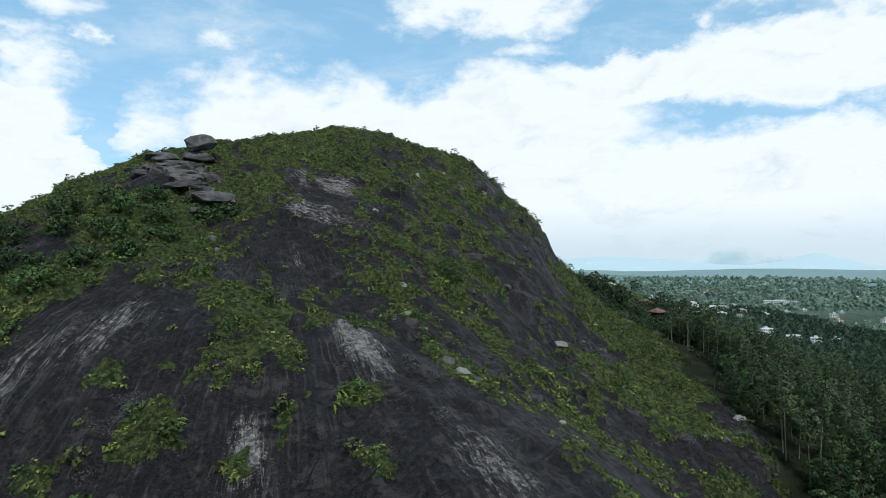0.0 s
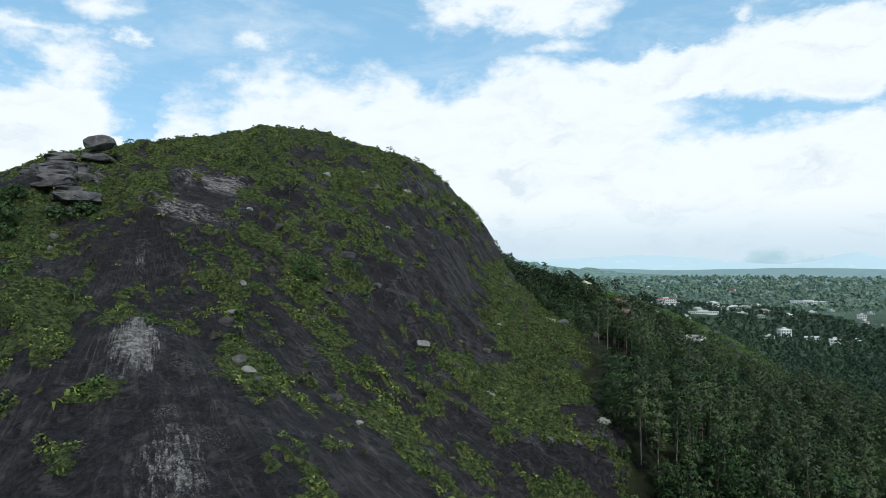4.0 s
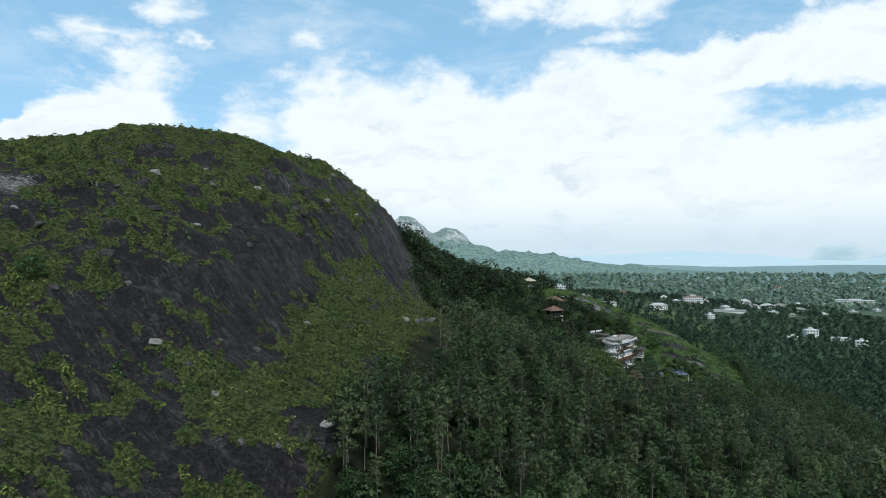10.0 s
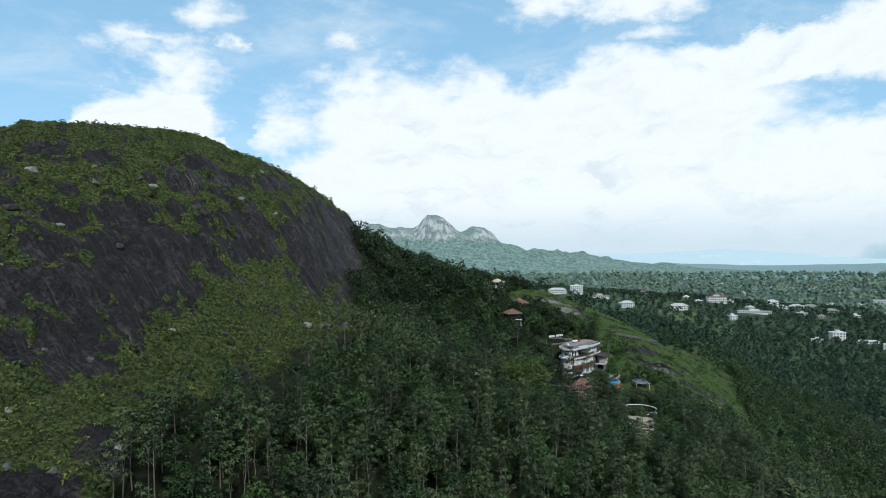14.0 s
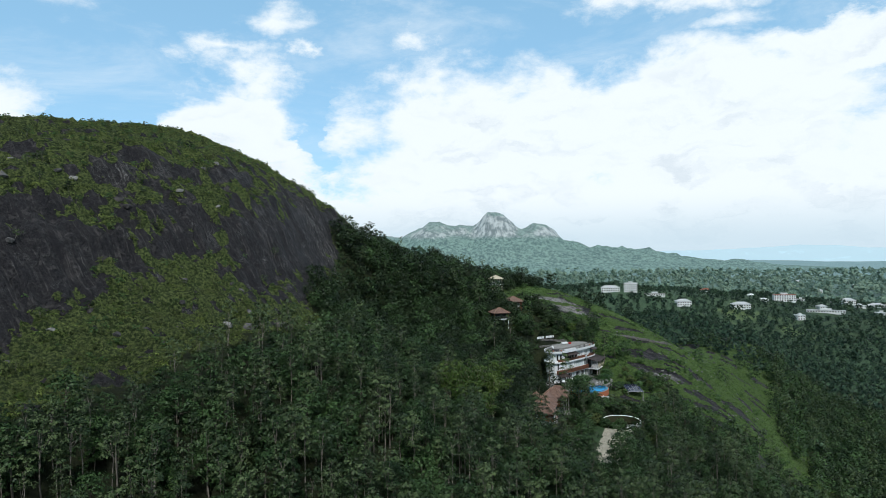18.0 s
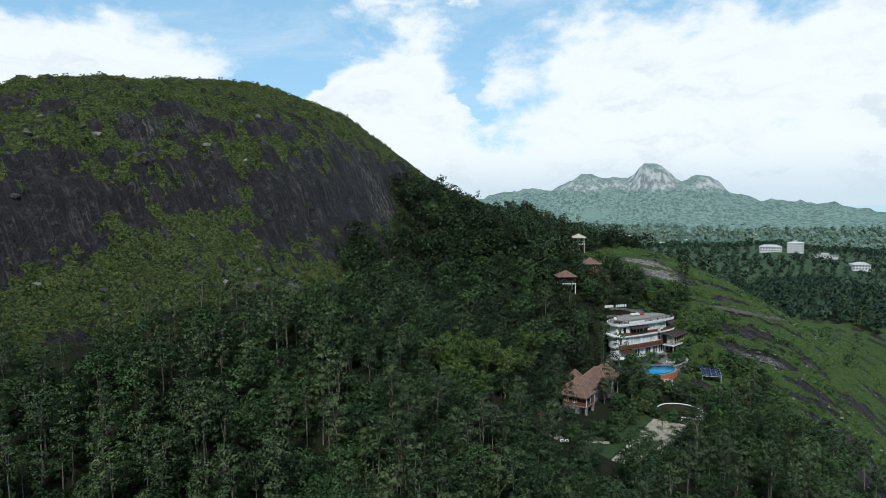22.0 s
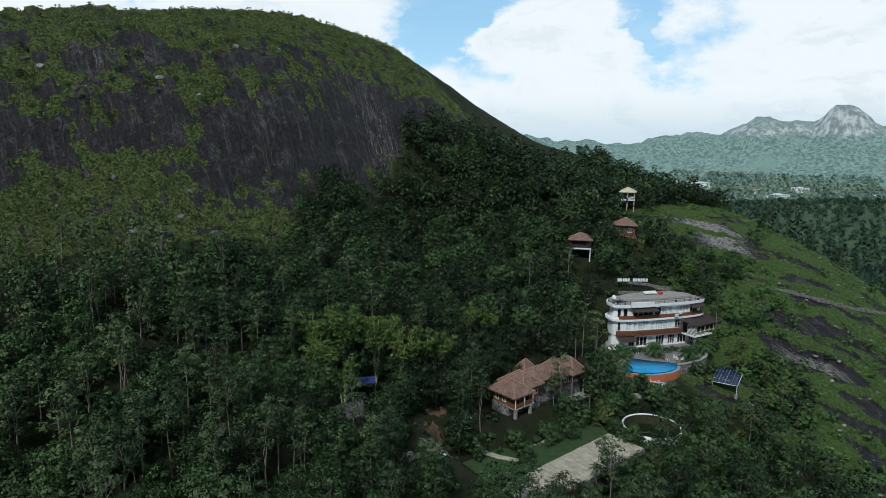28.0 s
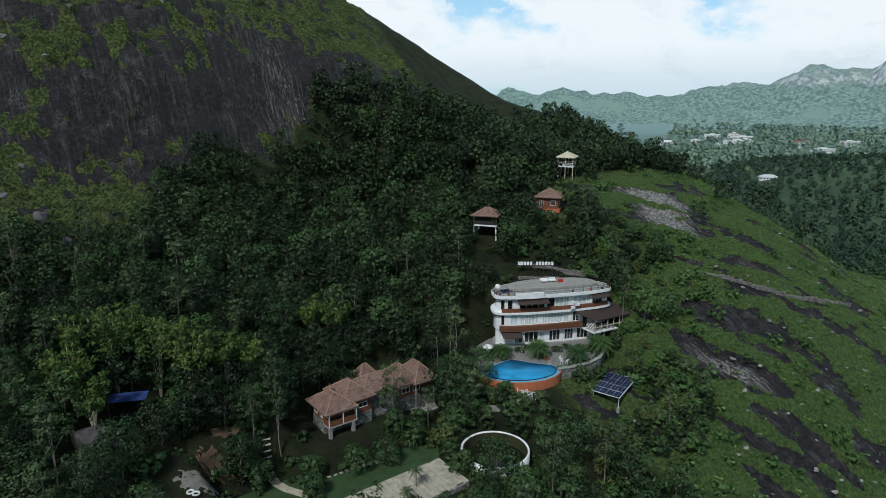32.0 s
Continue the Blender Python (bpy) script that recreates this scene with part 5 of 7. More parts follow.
# ---- pool terrace ----
def pool_line(off=0.0, n=72):
    pts = []
    for i in range(n):
        a = 2 * math.pi * i / n
        c, s = math.cos(a), math.sin(a)
        ry = 4.9 if s < 0 else 2.5 + 1.9 * math.exp(-(((a - 1.65) / 0.42) ** 2))
        pts.append((-9.4 + (7.3 + off) * c, -13.2 + (ry + off) * s))
    return pts


def build_pool():
    deck = thing("pool_deck", (VO[0], VO[1], DECK), VT, "grey paved pool terrace held by a curved stone wall", "terrace", kind="structure")
    edge = [(-17.5, -3), (-17.6, -9.5), (-15.5, -12.5), (-9, -13.6), (-2.2, -14.2), (1.0, -13.6), (4.5, -12.2), (7.4, -10.0), (9.4, -7.0), (10.2, -3.5), (9.8, 0.5), (0, 4), (-12, 3)]
    part("paving", prism(bmesh.new(), edge, -0.6, 0.0), PAVING, deck)
    wall = [(-2.2, -14.4), (1.0, -13.8), (4.5, -12.4), (7.5, -10.2), (9.6, -7.1), (10.4, -3.5), (10.0, 0.5)]
    part("retaining_wall", ring_wall(bmesh.new(), [(x * 0.955, y * 0.955) for x, y in wall], wall, -4.6, 0.25, closed=False), MASONRY, deck, "grey rubble retaining wall")
    part("foundation", prism(bmesh.new(), [(x * 0.97, y * 0.97) for x, y in edge], -4.6, -0.6), MASONRY, deck)
    part("coping", ring_wall(bmesh.new(), [(x * 0.945, y * 0.945) for x, y in wall], [(x * 1.01, y * 1.01) for x, y in wall], 0.25, 0.4, closed=False), CONCRETE, deck)
    rng = np.random.RandomState(3)
    hedge = [(x * 0.93, y * 0.93, 0.35) for x, y in [(wall[i][0] + (wall[i + 1][0] - wall[i][0]) * k / 4, wall[i][1] + (wall[i + 1][1] - wall[i][1]) * k / 4) for i in range(len(wall) - 1) for k in range(4)]]
    hv, hf = leaf_cards(rng, np.array(hedge), np.full(len(hedge), 0.55), 26, 0.16)
    np_part("hedge", mesh_np("hedge", hv, hf, LEAF_FRESH), deck, "clipped green hedge along the wall")
    pool = thing("swimming_pool", (VO[0], VO[1], DECK), VT, "blue kidney-shaped infinity pool with a terracotta outer wall", "pool")
    part("outer_wall", ring_wall(bmesh.new(), pool_line(0.35), pool_line(0.62), -1.75, 0.02), TERRACOTTA, pool, "terracotta painted outer wall")
    part("wall_base", prism(bmesh.new(), pool_line(0.3), -4.2, -0.1), CONCRETE, pool)
    part("rim_channel", prism(bmesh.new(), pool_line(0.4), -0.1, 0.06), POOLBLUE, pool, "pale blue overflow rim")
    part("coping", ring_wall(bmesh.new(), pool_line(-0.32), pool_line(-0.12), 0.06, 0.17), plain("navy_tiles", (0.01, 0.025, 0.07), None, 5, 0.3, bumps=0), pool, "dark navy tiled edge")
    part("water", prism(bmesh.new(), pool_line(-0.3), 0.05, 0.14), WATER, pool, "clear blue pool water", True)
    for x, y, r in ((-14.6, -11.0, 20), (-3.2, -11.6, -20)):
        lad = bmesh.new()
        for dx in (-0.25, 0.25):
            for k in range(8):
                a0, a1 = math.pi * k / 8, math.pi * (k + 1) / 8
                rod(lad, (x + dx, y - 0.45 * math.cos(a0), 0.1 + 0.9 * math.sin(a0)), (x + dx, y - 0.45 * math.cos(a1), 0.1 + 0.9 * math.sin(a1)), 0.03, seg=5)
        part("ladder_rail", lad, PVC, pool)
    # white picket fence and steps below the pool
    fence = thing("picket_fence", (118.2, 262.6, 0), 32, "white picket fence below the pool wall", "fence")
    for i in range(24):
        px, py = i * 0.28, 0.0
        w = Matrix.Rotation(radians(32), 4, "Z") @ Vector((px, py, 0))
        zz = float(height(118.2 + w.x, 262.6 + w.y))
        if i % 12 != 11:
            part("picket", boxed(px - 0.05, px + 0.05, -0.03, 0.03, zz, zz + 1.25), CONCRETE if i % 3 == 0 else WHITE, fence)
    zz = float(height(121, 264.4))
    part("rail", boxed(0, 6.6, 0.03, 0.07, zz + 0.85, zz + 0.95), WHITE, fence)
    st = thing("garden_steps", (122.6, 265.0, float(height(122.6, 265.0))), -20, "white-edged garden steps below the pool", "steps")
    for i in range(7):
        part("step", boxed(-0.7, 0.7, -0.35 * i - 0.35, -0.35 * i, -0.3 - 0.17 * i, 0.9 - 0.17 * i), CONCRETE, st)
    for x in (-0.85, 0.75):
        part("step_rail", rod(bmesh.new(), (x, 0.2, 1.7), (x, -2.6, 0.5), 0.07, seg=5), PVC, st)
        for y in (0.1, -1.2, -2.5):
            part("rail_post", rod(bmesh.new(), (x, y, 0.0 + 0.43 * y), (x, y, 1.65 + 0.43 * y), 0.06, seg=5), PVC, st)
    chute = thing("water_channel", (121.5, 263, float(height(121.5, 263)) + 0.1), 40, "grey concrete channel curving down from the steps", "channel")
    pts = [(0.4, 0.2), (-0.6, -1.6), (-2.2, -3.0), (-4.4, -3.6)]
    part("channel", ring_wall(bmesh.new(), pts, [(x - 0.35, y - 0.35) for x, y in pts], -1.2, 0.12, closed=False), CONCRETE, chute)


build_pool()


def on_deck(lx, ly):
    a = radians(VT)
    return VO[0] + lx * math.cos(a) - ly * math.sin(a), VO[1] + lx * math.sin(a) + ly * math.cos(a), DECK


def palm_meshes(rng, fronds, length, trunk_h, trunk_r):
    V, F = [], []
    for i in range(fronds):
        a = i * 2.39996
        up = 1.25 - 1.35 * (i / fronds)
        d = np.array((math.cos(a), math.sin(a), 0))
        side = np.array((-math.sin(a), math.cos(a), 0))
        prev = None
        for k in range(9):
            s = k / 8
            p = d * length * s * math.cos(up * (1 - 0.4 * s)) + np.array((0, 0, trunk_h + length * (s * math.sin(up) - 0.75 * s * s)))
            if k:
                w = length * 0.2 * math.sin(math.pi * min(1, s * 0.9 + 0.1)) + 0.03
                for sg in (-1, 1):
                    for j in range(2):
                        q = prev + (p - prev) * (0.25 + 0.5 * j)
                        o = len(V)
                        tip = q + side * sg * w + d * w * 0.55 - np.array((0, 0, 0.25 * w))
                        V += [q - (p - prev) * 0.2, q + (p - prev) * 0.22, tip]
                        F.append((o, o + 1, o + 2))
            prev = p
    tv, tf = tubes([((0, 0, -0.3), (0, 0, trunk_h * 0.5), trunk_r * 1.2, trunk_r), ((0, 0, trunk_h * 0.5), (0, 0, trunk_h + 0.1), trunk_r, trunk_r * 1.15)], 8)
    return (np.array(V), np.array(F)), (tv, tf)


def build_palms():
    rng = np.random.RandomState(8)
    (v, f), (tv, tf) = palm_meshes(rng, 46, 2.6, 1.9, 0.24)
    fr, tr = mesh_np("fronds", v, f, LEAF_FRESH), mesh_np("trunk", tv, tf, BARK, True)
    for lx, ly, k in ((-11.7, -7.6, 1.05), (-4.2, -7.4, 1.2), (2.5, -10.8, 1.15), (8.4, -7.2, 1.3)):
        p = thing("date_palm", on_deck(lx, ly), rng.uniform(0, 360), "short date palm with a full green head on the pool deck", "palm", "palms on the deck")
        p.scale = (k,) * 3
        np_part("trunk", tr, p)
        np_part("fronds", fr, p)
    (v, f), (tv, tf) = palm_meshes(rng, 20, 3.6, 7.0, 0.17)
    fr, tr = mesh_np("fronds", v, f, LEAF_GREY), mesh_np("trunk", tv, tf, PALE_BARK, True)
    for x, y, k in ((90, 318, 1.0), (94, 312, 0.8), (73, 288, 0.9), (70, 300, 1.0), (128.5, 236.5, 0.42), (133, 228, 0.5), (131.5, 233, 0.4), (84, 303, 0.7)):
        p = thing("coconut_palm", (x, y, float(height(x, y)) - 0.1), rng.uniform(0, 360), "slim coconut palm with arching fronds above the garden", "palm", "garden palms")
        p.scale = (k,) * 3
        np_part("trunk", tr, p)
        np_part("fronds", fr, p)
    # round hedges and shrubs on the deck
    for lx, ly, r in ((-4.3, -8.6, 0.9), (-7.5, -5.0, 1.1), (0.0, -5.8, 1.3), (4.6, -6.4, 0.9), (-15.2, -5.2, 1.2), (-14.5, -8.2, 1.0), (6.4, -6.2, 0.8), (-11.5, -8.4, 0.7), (1.9, -11.6, 0.6), (-9.5, -4.3, 0.8), (-5.4, -4.1, 1.0), (-2.4, -4.4, 1.1), (2.4, -4.8, 1.2), (5.2, -5.2, 1.2), (7.6, -5.0, 1.1), (-12.6, -4.6, 1.1)):
        hv, hf = leaf_cards(rng, np.array([(0, 0, r * 0.5), (r * 0.4, 0.2, r * 0.7), (-r * 0.4, -0.1, r * 0.6)]), np.array([r, r * 0.7, r * 0.7]), 70, 0.2)
        b = tagged(new("shrub", mesh_np("shrub", hv, hf, LEAF if r > 0.8 else LEAF_FRESH)), "leafy green shrub planted on the pool deck", "shrub", "deck shrubs")
        b.matrix_basis = pose(*on_deck(lx, ly))


build_palms()


def build_deck_furniture():
    def chair_at(lx, ly, turn):
        c = thing("plastic_chair", on_deck(lx, ly), turn, "white plastic garden chair on the pool deck", "chair", "poolside chairs")
        part("seat", boxed(-0.28, 0.28, -0.27, 0.27, 0.42, 0.47, bevel=0.015), PVC, c)
        bk = bmesh.new()
        for i in range(4):
            box(bk, -0.25 + i * 0.14, -0.17 + i * 0.14, 0.22, 0.28, 0.47, 0.95)
        box(bk, -0.28, 0.28, 0.21, 0.29, 0.9, 1.0, 0.01)
        part("backrest", bk, PVC, c)
        for x in (-0.25, 0.25):
            for y in (-0.24, 0.24):
                part("leg", rod(bmesh.new(), (x, y, 0), (x * 0.9, y * 0.9, 0.43), 0.035, seg=5), PVC, c)
            part("armrest", boxed(x - 0.04, x + 0.04, -0.26, 0.26, 0.64, 0.68), PVC, c)

    for lx, ly, t in ((-10.3, -5.6, 10), (-10.9, -5.0, 60), (-7.2, -5.4, -30), (-0.4, -10.0, 30), (0.5, -11.4, 200), (-0.5, -11.3, 120)):
        chair_at(lx, ly, VT + t)
    um = thing("patio_umbrella", on_deck(-14.2, -6.6), VT, "white square patio umbrella on the pool deck", "umbrella")
    part("pole", rod(bmesh.new(), (0, 0, 0), (0, 0, 2.5), 0.04), IRON, um)
    cn = bmesh.new()
    bmesh.ops.create_cone(cn, cap_ends=True, segments=8, radius1=1.25, radius2=0.05, depth=0.55, matrix=Matrix.Translation((0, 0, 2.45)))
    part("canopy", cn, PVC, um, "white cloth canopy")
    part("base", rod(bmesh.new(), (0, 0, 0), (0, 0, 0.12), 0.35, seg=10), CONCRETE, um)
    for lx, ly in ((-3.0, -9.6), (-14.0, -7.8)):
        lo = thing("sun_lounger", on_deck(lx, ly), VT + 20, "dark brown wooden lounger on the deck", "lounger", "loungers")
        part("frame", boxed(-0.35, 0.35, -0.9, 0.5, 0.28, 0.36), WOODRED, lo)
        bk = boxed(-0.35, 0.35, 0, 0.75, 0, 0.06)
        bmesh.ops.transform(bk, matrix=Matrix.Translation((0, 0.5, 0.33)) @ Matrix.Rotation(radians(45), 4, "X"), verts=bk.verts)
        part("backrest", bk, WOODRED, lo)
        for x in (-0.3, 0.3):
            for y in (-0.8, 0.4):
                part("leg", boxed(x - 0.03, x + 0.03, y - 0.03, y + 0.03, 0, 0.28), WOODRED, lo)


build_deck_furniture()


# ---- cottages, huts and lookout ----
def hip_roof(bm, x0, x1, y0, y1, z, rise, over=0.0, thick=0.18):
    """A hipped roof on a rectangle, with the ridge along its longer side."""
    x0, x1, y0, y1 = x0 - over, x1 + over, y0 - over, y1 + over
    w, d = x1 - x0, y1 - y0
    if w > d:
        r = [(x0 + d / 2, (y0 + y1) / 2), (x1 - d / 2, (y0 + y1) / 2)]
    else:
        r = [((x0 + x1) / 2, y0 + w / 2), ((x0 + x1) / 2, y1 - w / 2)]
    e = [bm.verts.new(p) for p in ((x0, y0, z), (x1, y0, z), (x1, y1, z), (x0, y1, z))]
    l = [bm.verts.new((p.co.x, p.co.y, z - thick)) for p in e]
    a, b = [bm.verts.new((*p, z + rise)) for p in r]
    if w > d:
        bm.faces.new((e[0], e[1], b, a)), bm.faces.new((e[1], e[2], b)), bm.faces.new((e[2], e[3], a, b)), bm.faces.new((e[3], e[0], a))
    else:
        bm.faces.new((e[0], e[1], a)), bm.faces.new((e[1], e[2], b, a)), bm.faces.new((e[2], e[3], b)), bm.faces.new((e[3], e[0], a, b))
    for i in range(4):
        bm.faces.new((l[i], l[(i + 1) % 4], e[(i + 1) % 4], e[i]))
    bm.faces.new(l[::-1])
    hips = [(e[0].co.copy(), a.co.copy()), (e[1].co.copy(), (b if w > d else a).co.copy()), (e[2].co.copy(), b.co.copy()), (e[3].co.copy(), (a if w > d else b).co.copy()), (a.co.copy(), b.co.copy())]
    return hips


def tiled_roof(owner, x0, x1, y0, y1, z, rise, mat=None, over=0.6):
    bm = bmesh.new()
    hips = hip_roof(bm, x0, x1, y0, y1, z, rise, over)
    roof = part("roof", bm, mat or TILES, owner, "hipped clay-tile roof, patchy with moss")
    for a, b in hips:
        if (b - a).length > 0.1:
            part("ridge_cap", rod(bmesh.new(), a + Vector((0, 0, 0.03)), b + Vector((0, 0, 0.05)), 0.12, seg=6), RIDGE if mat is None else mat, roof)
    return roof


def small_window(owner, x, y, z, w, h, face):
    """A white window set in a wall. face: the way it looks, x+, y- and so on."""
    t = 0.08
    bm, bar, gl = rect_frame(-w / 2, w / 2, 0, h, t, -0.06, 0.04), boxed(-t / 2, t / 2, -0.05, 0.03, t, h - t), boxed(-w / 2 + t, w / 2 - t, -0.015, 0.0, t, h - t)
    m = Matrix.Translation((x, y, z)) @ Matrix.Rotation(radians({"y-": 0, "x+": 90, "y+": 180, "x-": -90}[face]), 4, "Z")
    for q in (bm, bar, gl):
        bmesh.ops.transform(q, matrix=m, verts=q.verts)
    fr = part("window", bm, WHITE, owner)
    part("mullion", bar, WHITE, fr)
    part("pane", gl, DARK, fr)


def build_cottages():
    z0 = 59.2
    c = thing("stone_cottage", (0, 0, 0), 0, "stone and timber cottage with a clay-tile hipped roof", "cottage")
    part("stone_base", boxed(106.3, 110.6, 231.0, 236.0, z0 - 2.6, z0 + 2.0), MASONRY, c, "grey stone lower wall")
    part("stone_base", boxed(106.3, 111.3, 236.0, 239.3, z0 - 2.6, z0 + 2.0), MASONRY, c, "grey stone lower wall")
    part("upper_wall", boxed(106.4, 110.5, 231.1, 236.0, z0 + 2.0, z0 + 4.2), WOODRED, c, "brown timber upper wall")
    part("upper_wall", boxed(106.4, 111.2, 236.0, 239.2, z0 + 2.0, z0 + 4.75), WOODRED, c, "brown timber upper wall")
    part("porch_floor", boxed(110.6, 113.4, 230.8, 236.4, z0 - 2.4, z0 - 0.05), CONCRETE, c)
    part("balcony_floor", boxed(110.5, 112.6, 230.7, 236.0, z0 + 1.8, z0 + 2.0), CONCRETE, c)
    for y in (231.1, 235.2):
        part("column", boxed(112.1, 112.6, y - 0.25, y + 0.25, z0 - 0.05, z0 + 1.8), CONCRETE, c, "pale square porch column")
    for y in (230.9, 233.4, 235.8):
        part("upper_post", boxed(112.4, 112.52, y - 0.06, y + 0.06, z0 + 2.0, z0 + 4.2), WHITE, c)
    part("balustrade", boxed(112.42, 112.5, 230.9, 235.8, z0 + 2.0, z0 + 2.9), WOODRED, c)
    part("balustrade", boxed(110.5, 112.4, 230.82, 230.9, z0 + 2.0, z0 + 2.9), WOODRED, c)
    part("eave_board", boxed(105.6, 112.6, 230.3, 230.42, z0 + 4.0, z0 + 4.16), CREAM, c, "pale board under the eaves")
    part("eave_board", boxed(112.5, 112.62, 230.42, 236.0, z0 + 4.0, z0 + 4.16), CREAM, c, "pale board under the eaves")
    tiled_roof(c, 105.5, 112.7, 230.2, 236.2, z0 + 4.3, 2.2, over=0.0)
    tiled_roof(c, 104.6, 111.8, 233.8, 240.0, z0 + 4.75, 2.3, over=0.0)
    small_window(c, 111.24, 237.7, z0 + 3.0, 1.7, 0.9, "x+")
    for x in (107.4, 109.4):
        small_window(c, x, 231.06, z0 + 2.5, 0.9, 1.2, "y-")
    part("roof_finial", rod(bmesh.new(), (108.5, 233.2, z0 + 6.4), (108.5, 233.2, z0 + 7.5), 0.12, 0.04), TERRACOTTA, c)
    part("link_wall", boxed(106.2, 110.6, 239.3, 245.0, z0 - 1.5, z0 + 4.8), MASONRY, c)
    tiled_roof(c, 105.2, 111.2, 237.6, 248.4, z0 + 4.95, 2.0, over=0.0)
    d = thing("stone_cottage", (0, 0, 0), 0, "second stone cottage with a steep clay-tile roof under trees", "cottage")
    z1 = z0 + 0.2
    part("stone_base", boxed(106.6, 112.0, 244.6, 251.2, z1 - 2.8, z1 + 2.4), MASONRY, d)
    part("upper_wall", boxed(106.7, 111.9, 244.7, 251.1, z1 + 2.4, z1 + 4.85), WOODRED, d)
    tiled_roof(d, 105.8, 112.6, 243.8, 249.0, z1 + 4.9, 2.6, over=0.0)
    tiled_roof(d, 106.6, 113.4, 246.8, 251.8, z1 + 4.9, 2.7, over=0.0)
    part("eave_board", boxed(112.4, 112.52, 243.9, 247.6, z1 + 4.6, z1 + 4.74), CREAM, d, "pale board under the eaves")
    tiled_roof(d, 103.4, 106.4, 240.0, 243.6, z1 + 5.0, 2.2, over=0.3)
    part("annex_wall", boxed(103.6, 106.2, 240.2, 243.4, z1 - 1.5, z1 + 4.9), WOODRED, d)
    small_window(d, 111.94, 245.8, z1 + 3.2, 1.7, 1.0, "x+")
    small_window(d, 111.94, 248.0, z1 + 3.0, 1.4, 1.6, "x+")
    part("air_conditioner", boxed(111.95, 112.35, 249.0, 249.9, z1 + 2.6, z1 + 3.2, bevel=0.03), PVC, d)
    part("terrace", boxed(112.0, 114.6, 246.4, 251.4, z1 - 3.0, z1 - 0.1), CONCRETE, d)
    for y in (247.2, 251.0):
        part("porch_post", boxed(112.9, 113.1, y - 0.1, y + 0.1, z1 - 0.1, z1 + 4.8), CONCRETE, d)
    st = thing("stone_steps", (0, 0, 0), 0, "rough stone steps and slabs before the cottage", "steps")
    for i in range(6):
        part("step", boxed(113.4 + 0.55 * i, 114.1 + 0.55 * i, 235.2, 237.0, 57.0, z0 - 0.1 - 0.3 * i, bevel=0.04), SLAB, st)
    # hut on stilts
    hz = float(height(80.5, 291.3))
    h = thing("stilt_hut", (80.5, 291.3, hz), 35, "open hut on white stilts with a tiled hipped roof", "hut")
    top = 84.3 - hz
    tiled_roof(h, -3.0, 3.0, -2.6, 2.6, top, 1.7, None, 0.4)
    part("floor", boxed(-3.0, 3.0, -2.6, 2.6, top - 2.6, top - 2.2), WHITE, h, "white edge beam of the raised floor")
    part("room", boxed(-2.4, 2.4, -1.6, 2.4, top - 2.2, top - 0.1), DARK, h)
    for x in (-2.8, 2.8):
        for y in (-2.4, 2.4):
            part("stilt", boxed(x - 0.13, x + 0.13, y - 0.13, y + 0.13, -1.0, top - 2.6), WHITE, h)
            part("post", boxed(x - 0.07, x + 0.07, y - 0.07, y + 0.07, top - 2.2, top), WOODRED, h)
    part("railing", boxed(-3.0, 3.0, -2.62, -2.54, top - 2.2, top - 1.3), IRON, h)
    hz = float(height(80.5, 313))
    h = thing("tiled_lodge", (80.5, 313, hz), 35, "two-storey brick lodge with clay-tile hipped roofs in the wood", "lodge")
    top = 86.8 - hz
    part("lower_wall", boxed(-3.2, 3.2, -3.0, 3.0, -1.0, top - 3.0), TERRACOTTA, h)
    part("upper_wall", boxed(-2.8, 2.8, -2.6, 2.6, top - 3.0, top), WOODRED, h)
    tiled_roof(h, -2.9, 2.9, -2.7, 2.7, top, 2.0)
    tiled_roof(h, -5.4, -1.8, -3.6, -0.4, top - 2.6, 1.2)
    part("annex_wall", boxed(-5.2, -2.0, -3.4, -0.6, -1.0, top - 2.7), TERRACOTTA, h)
    for x in (-1.6, 1.4):
        small_window(h, x, -2.64, top - 2.2, 1.2, 1.4, "y-")
        small_window(h, x, -3.04, top - 4.8, 1.2, 1.2, "y-")
    small_window(h, 2.84, -0.6, top - 2.2, 1.2, 1.4, "x+")
    # lookout pavilion
    hz = float(height(67.3, 334))
    g = thing("lookout_pavilion", (67.3, 334, hz), 30, "white timber lookout pavilion with a pale tiled roof", "pavilion")
    top = 95.0 - hz
    tiled_roof(g, -2.3, 2.3, -2.3, 2.3, top, 1.5, CREAM, 0.5)
    part("floor", boxed(-2.4, 2.4, -2.4, 2.4, top - 2.9, top - 2.6), WHITE, g)
    for x in (-2.2, 0, 2.2):
        for y in (-2.2, 2.2):
            part("post", boxed(x - 0.1, x + 0.1, y - 0.1, y + 0.1, -0.8, top), CREAM, g)
    for y in (-2.25, 2.25):
        part("railing", boxed(-2.3, 2.3, y - 0.05, y + 0.05, top - 1.75, top - 1.6), WHITE, g)
        part("railing", boxed(-2.3, 2.3, y - 0.05, y + 0.05, top - 2.2, top - 2.1), WHITE, g)
    for x in (-2.25, 2.25):
        part("railing", boxed(x - 0.05, x + 0.05, -2.2, 2.2, top - 1.75, top - 1.6), WHITE, g)


build_cottages()


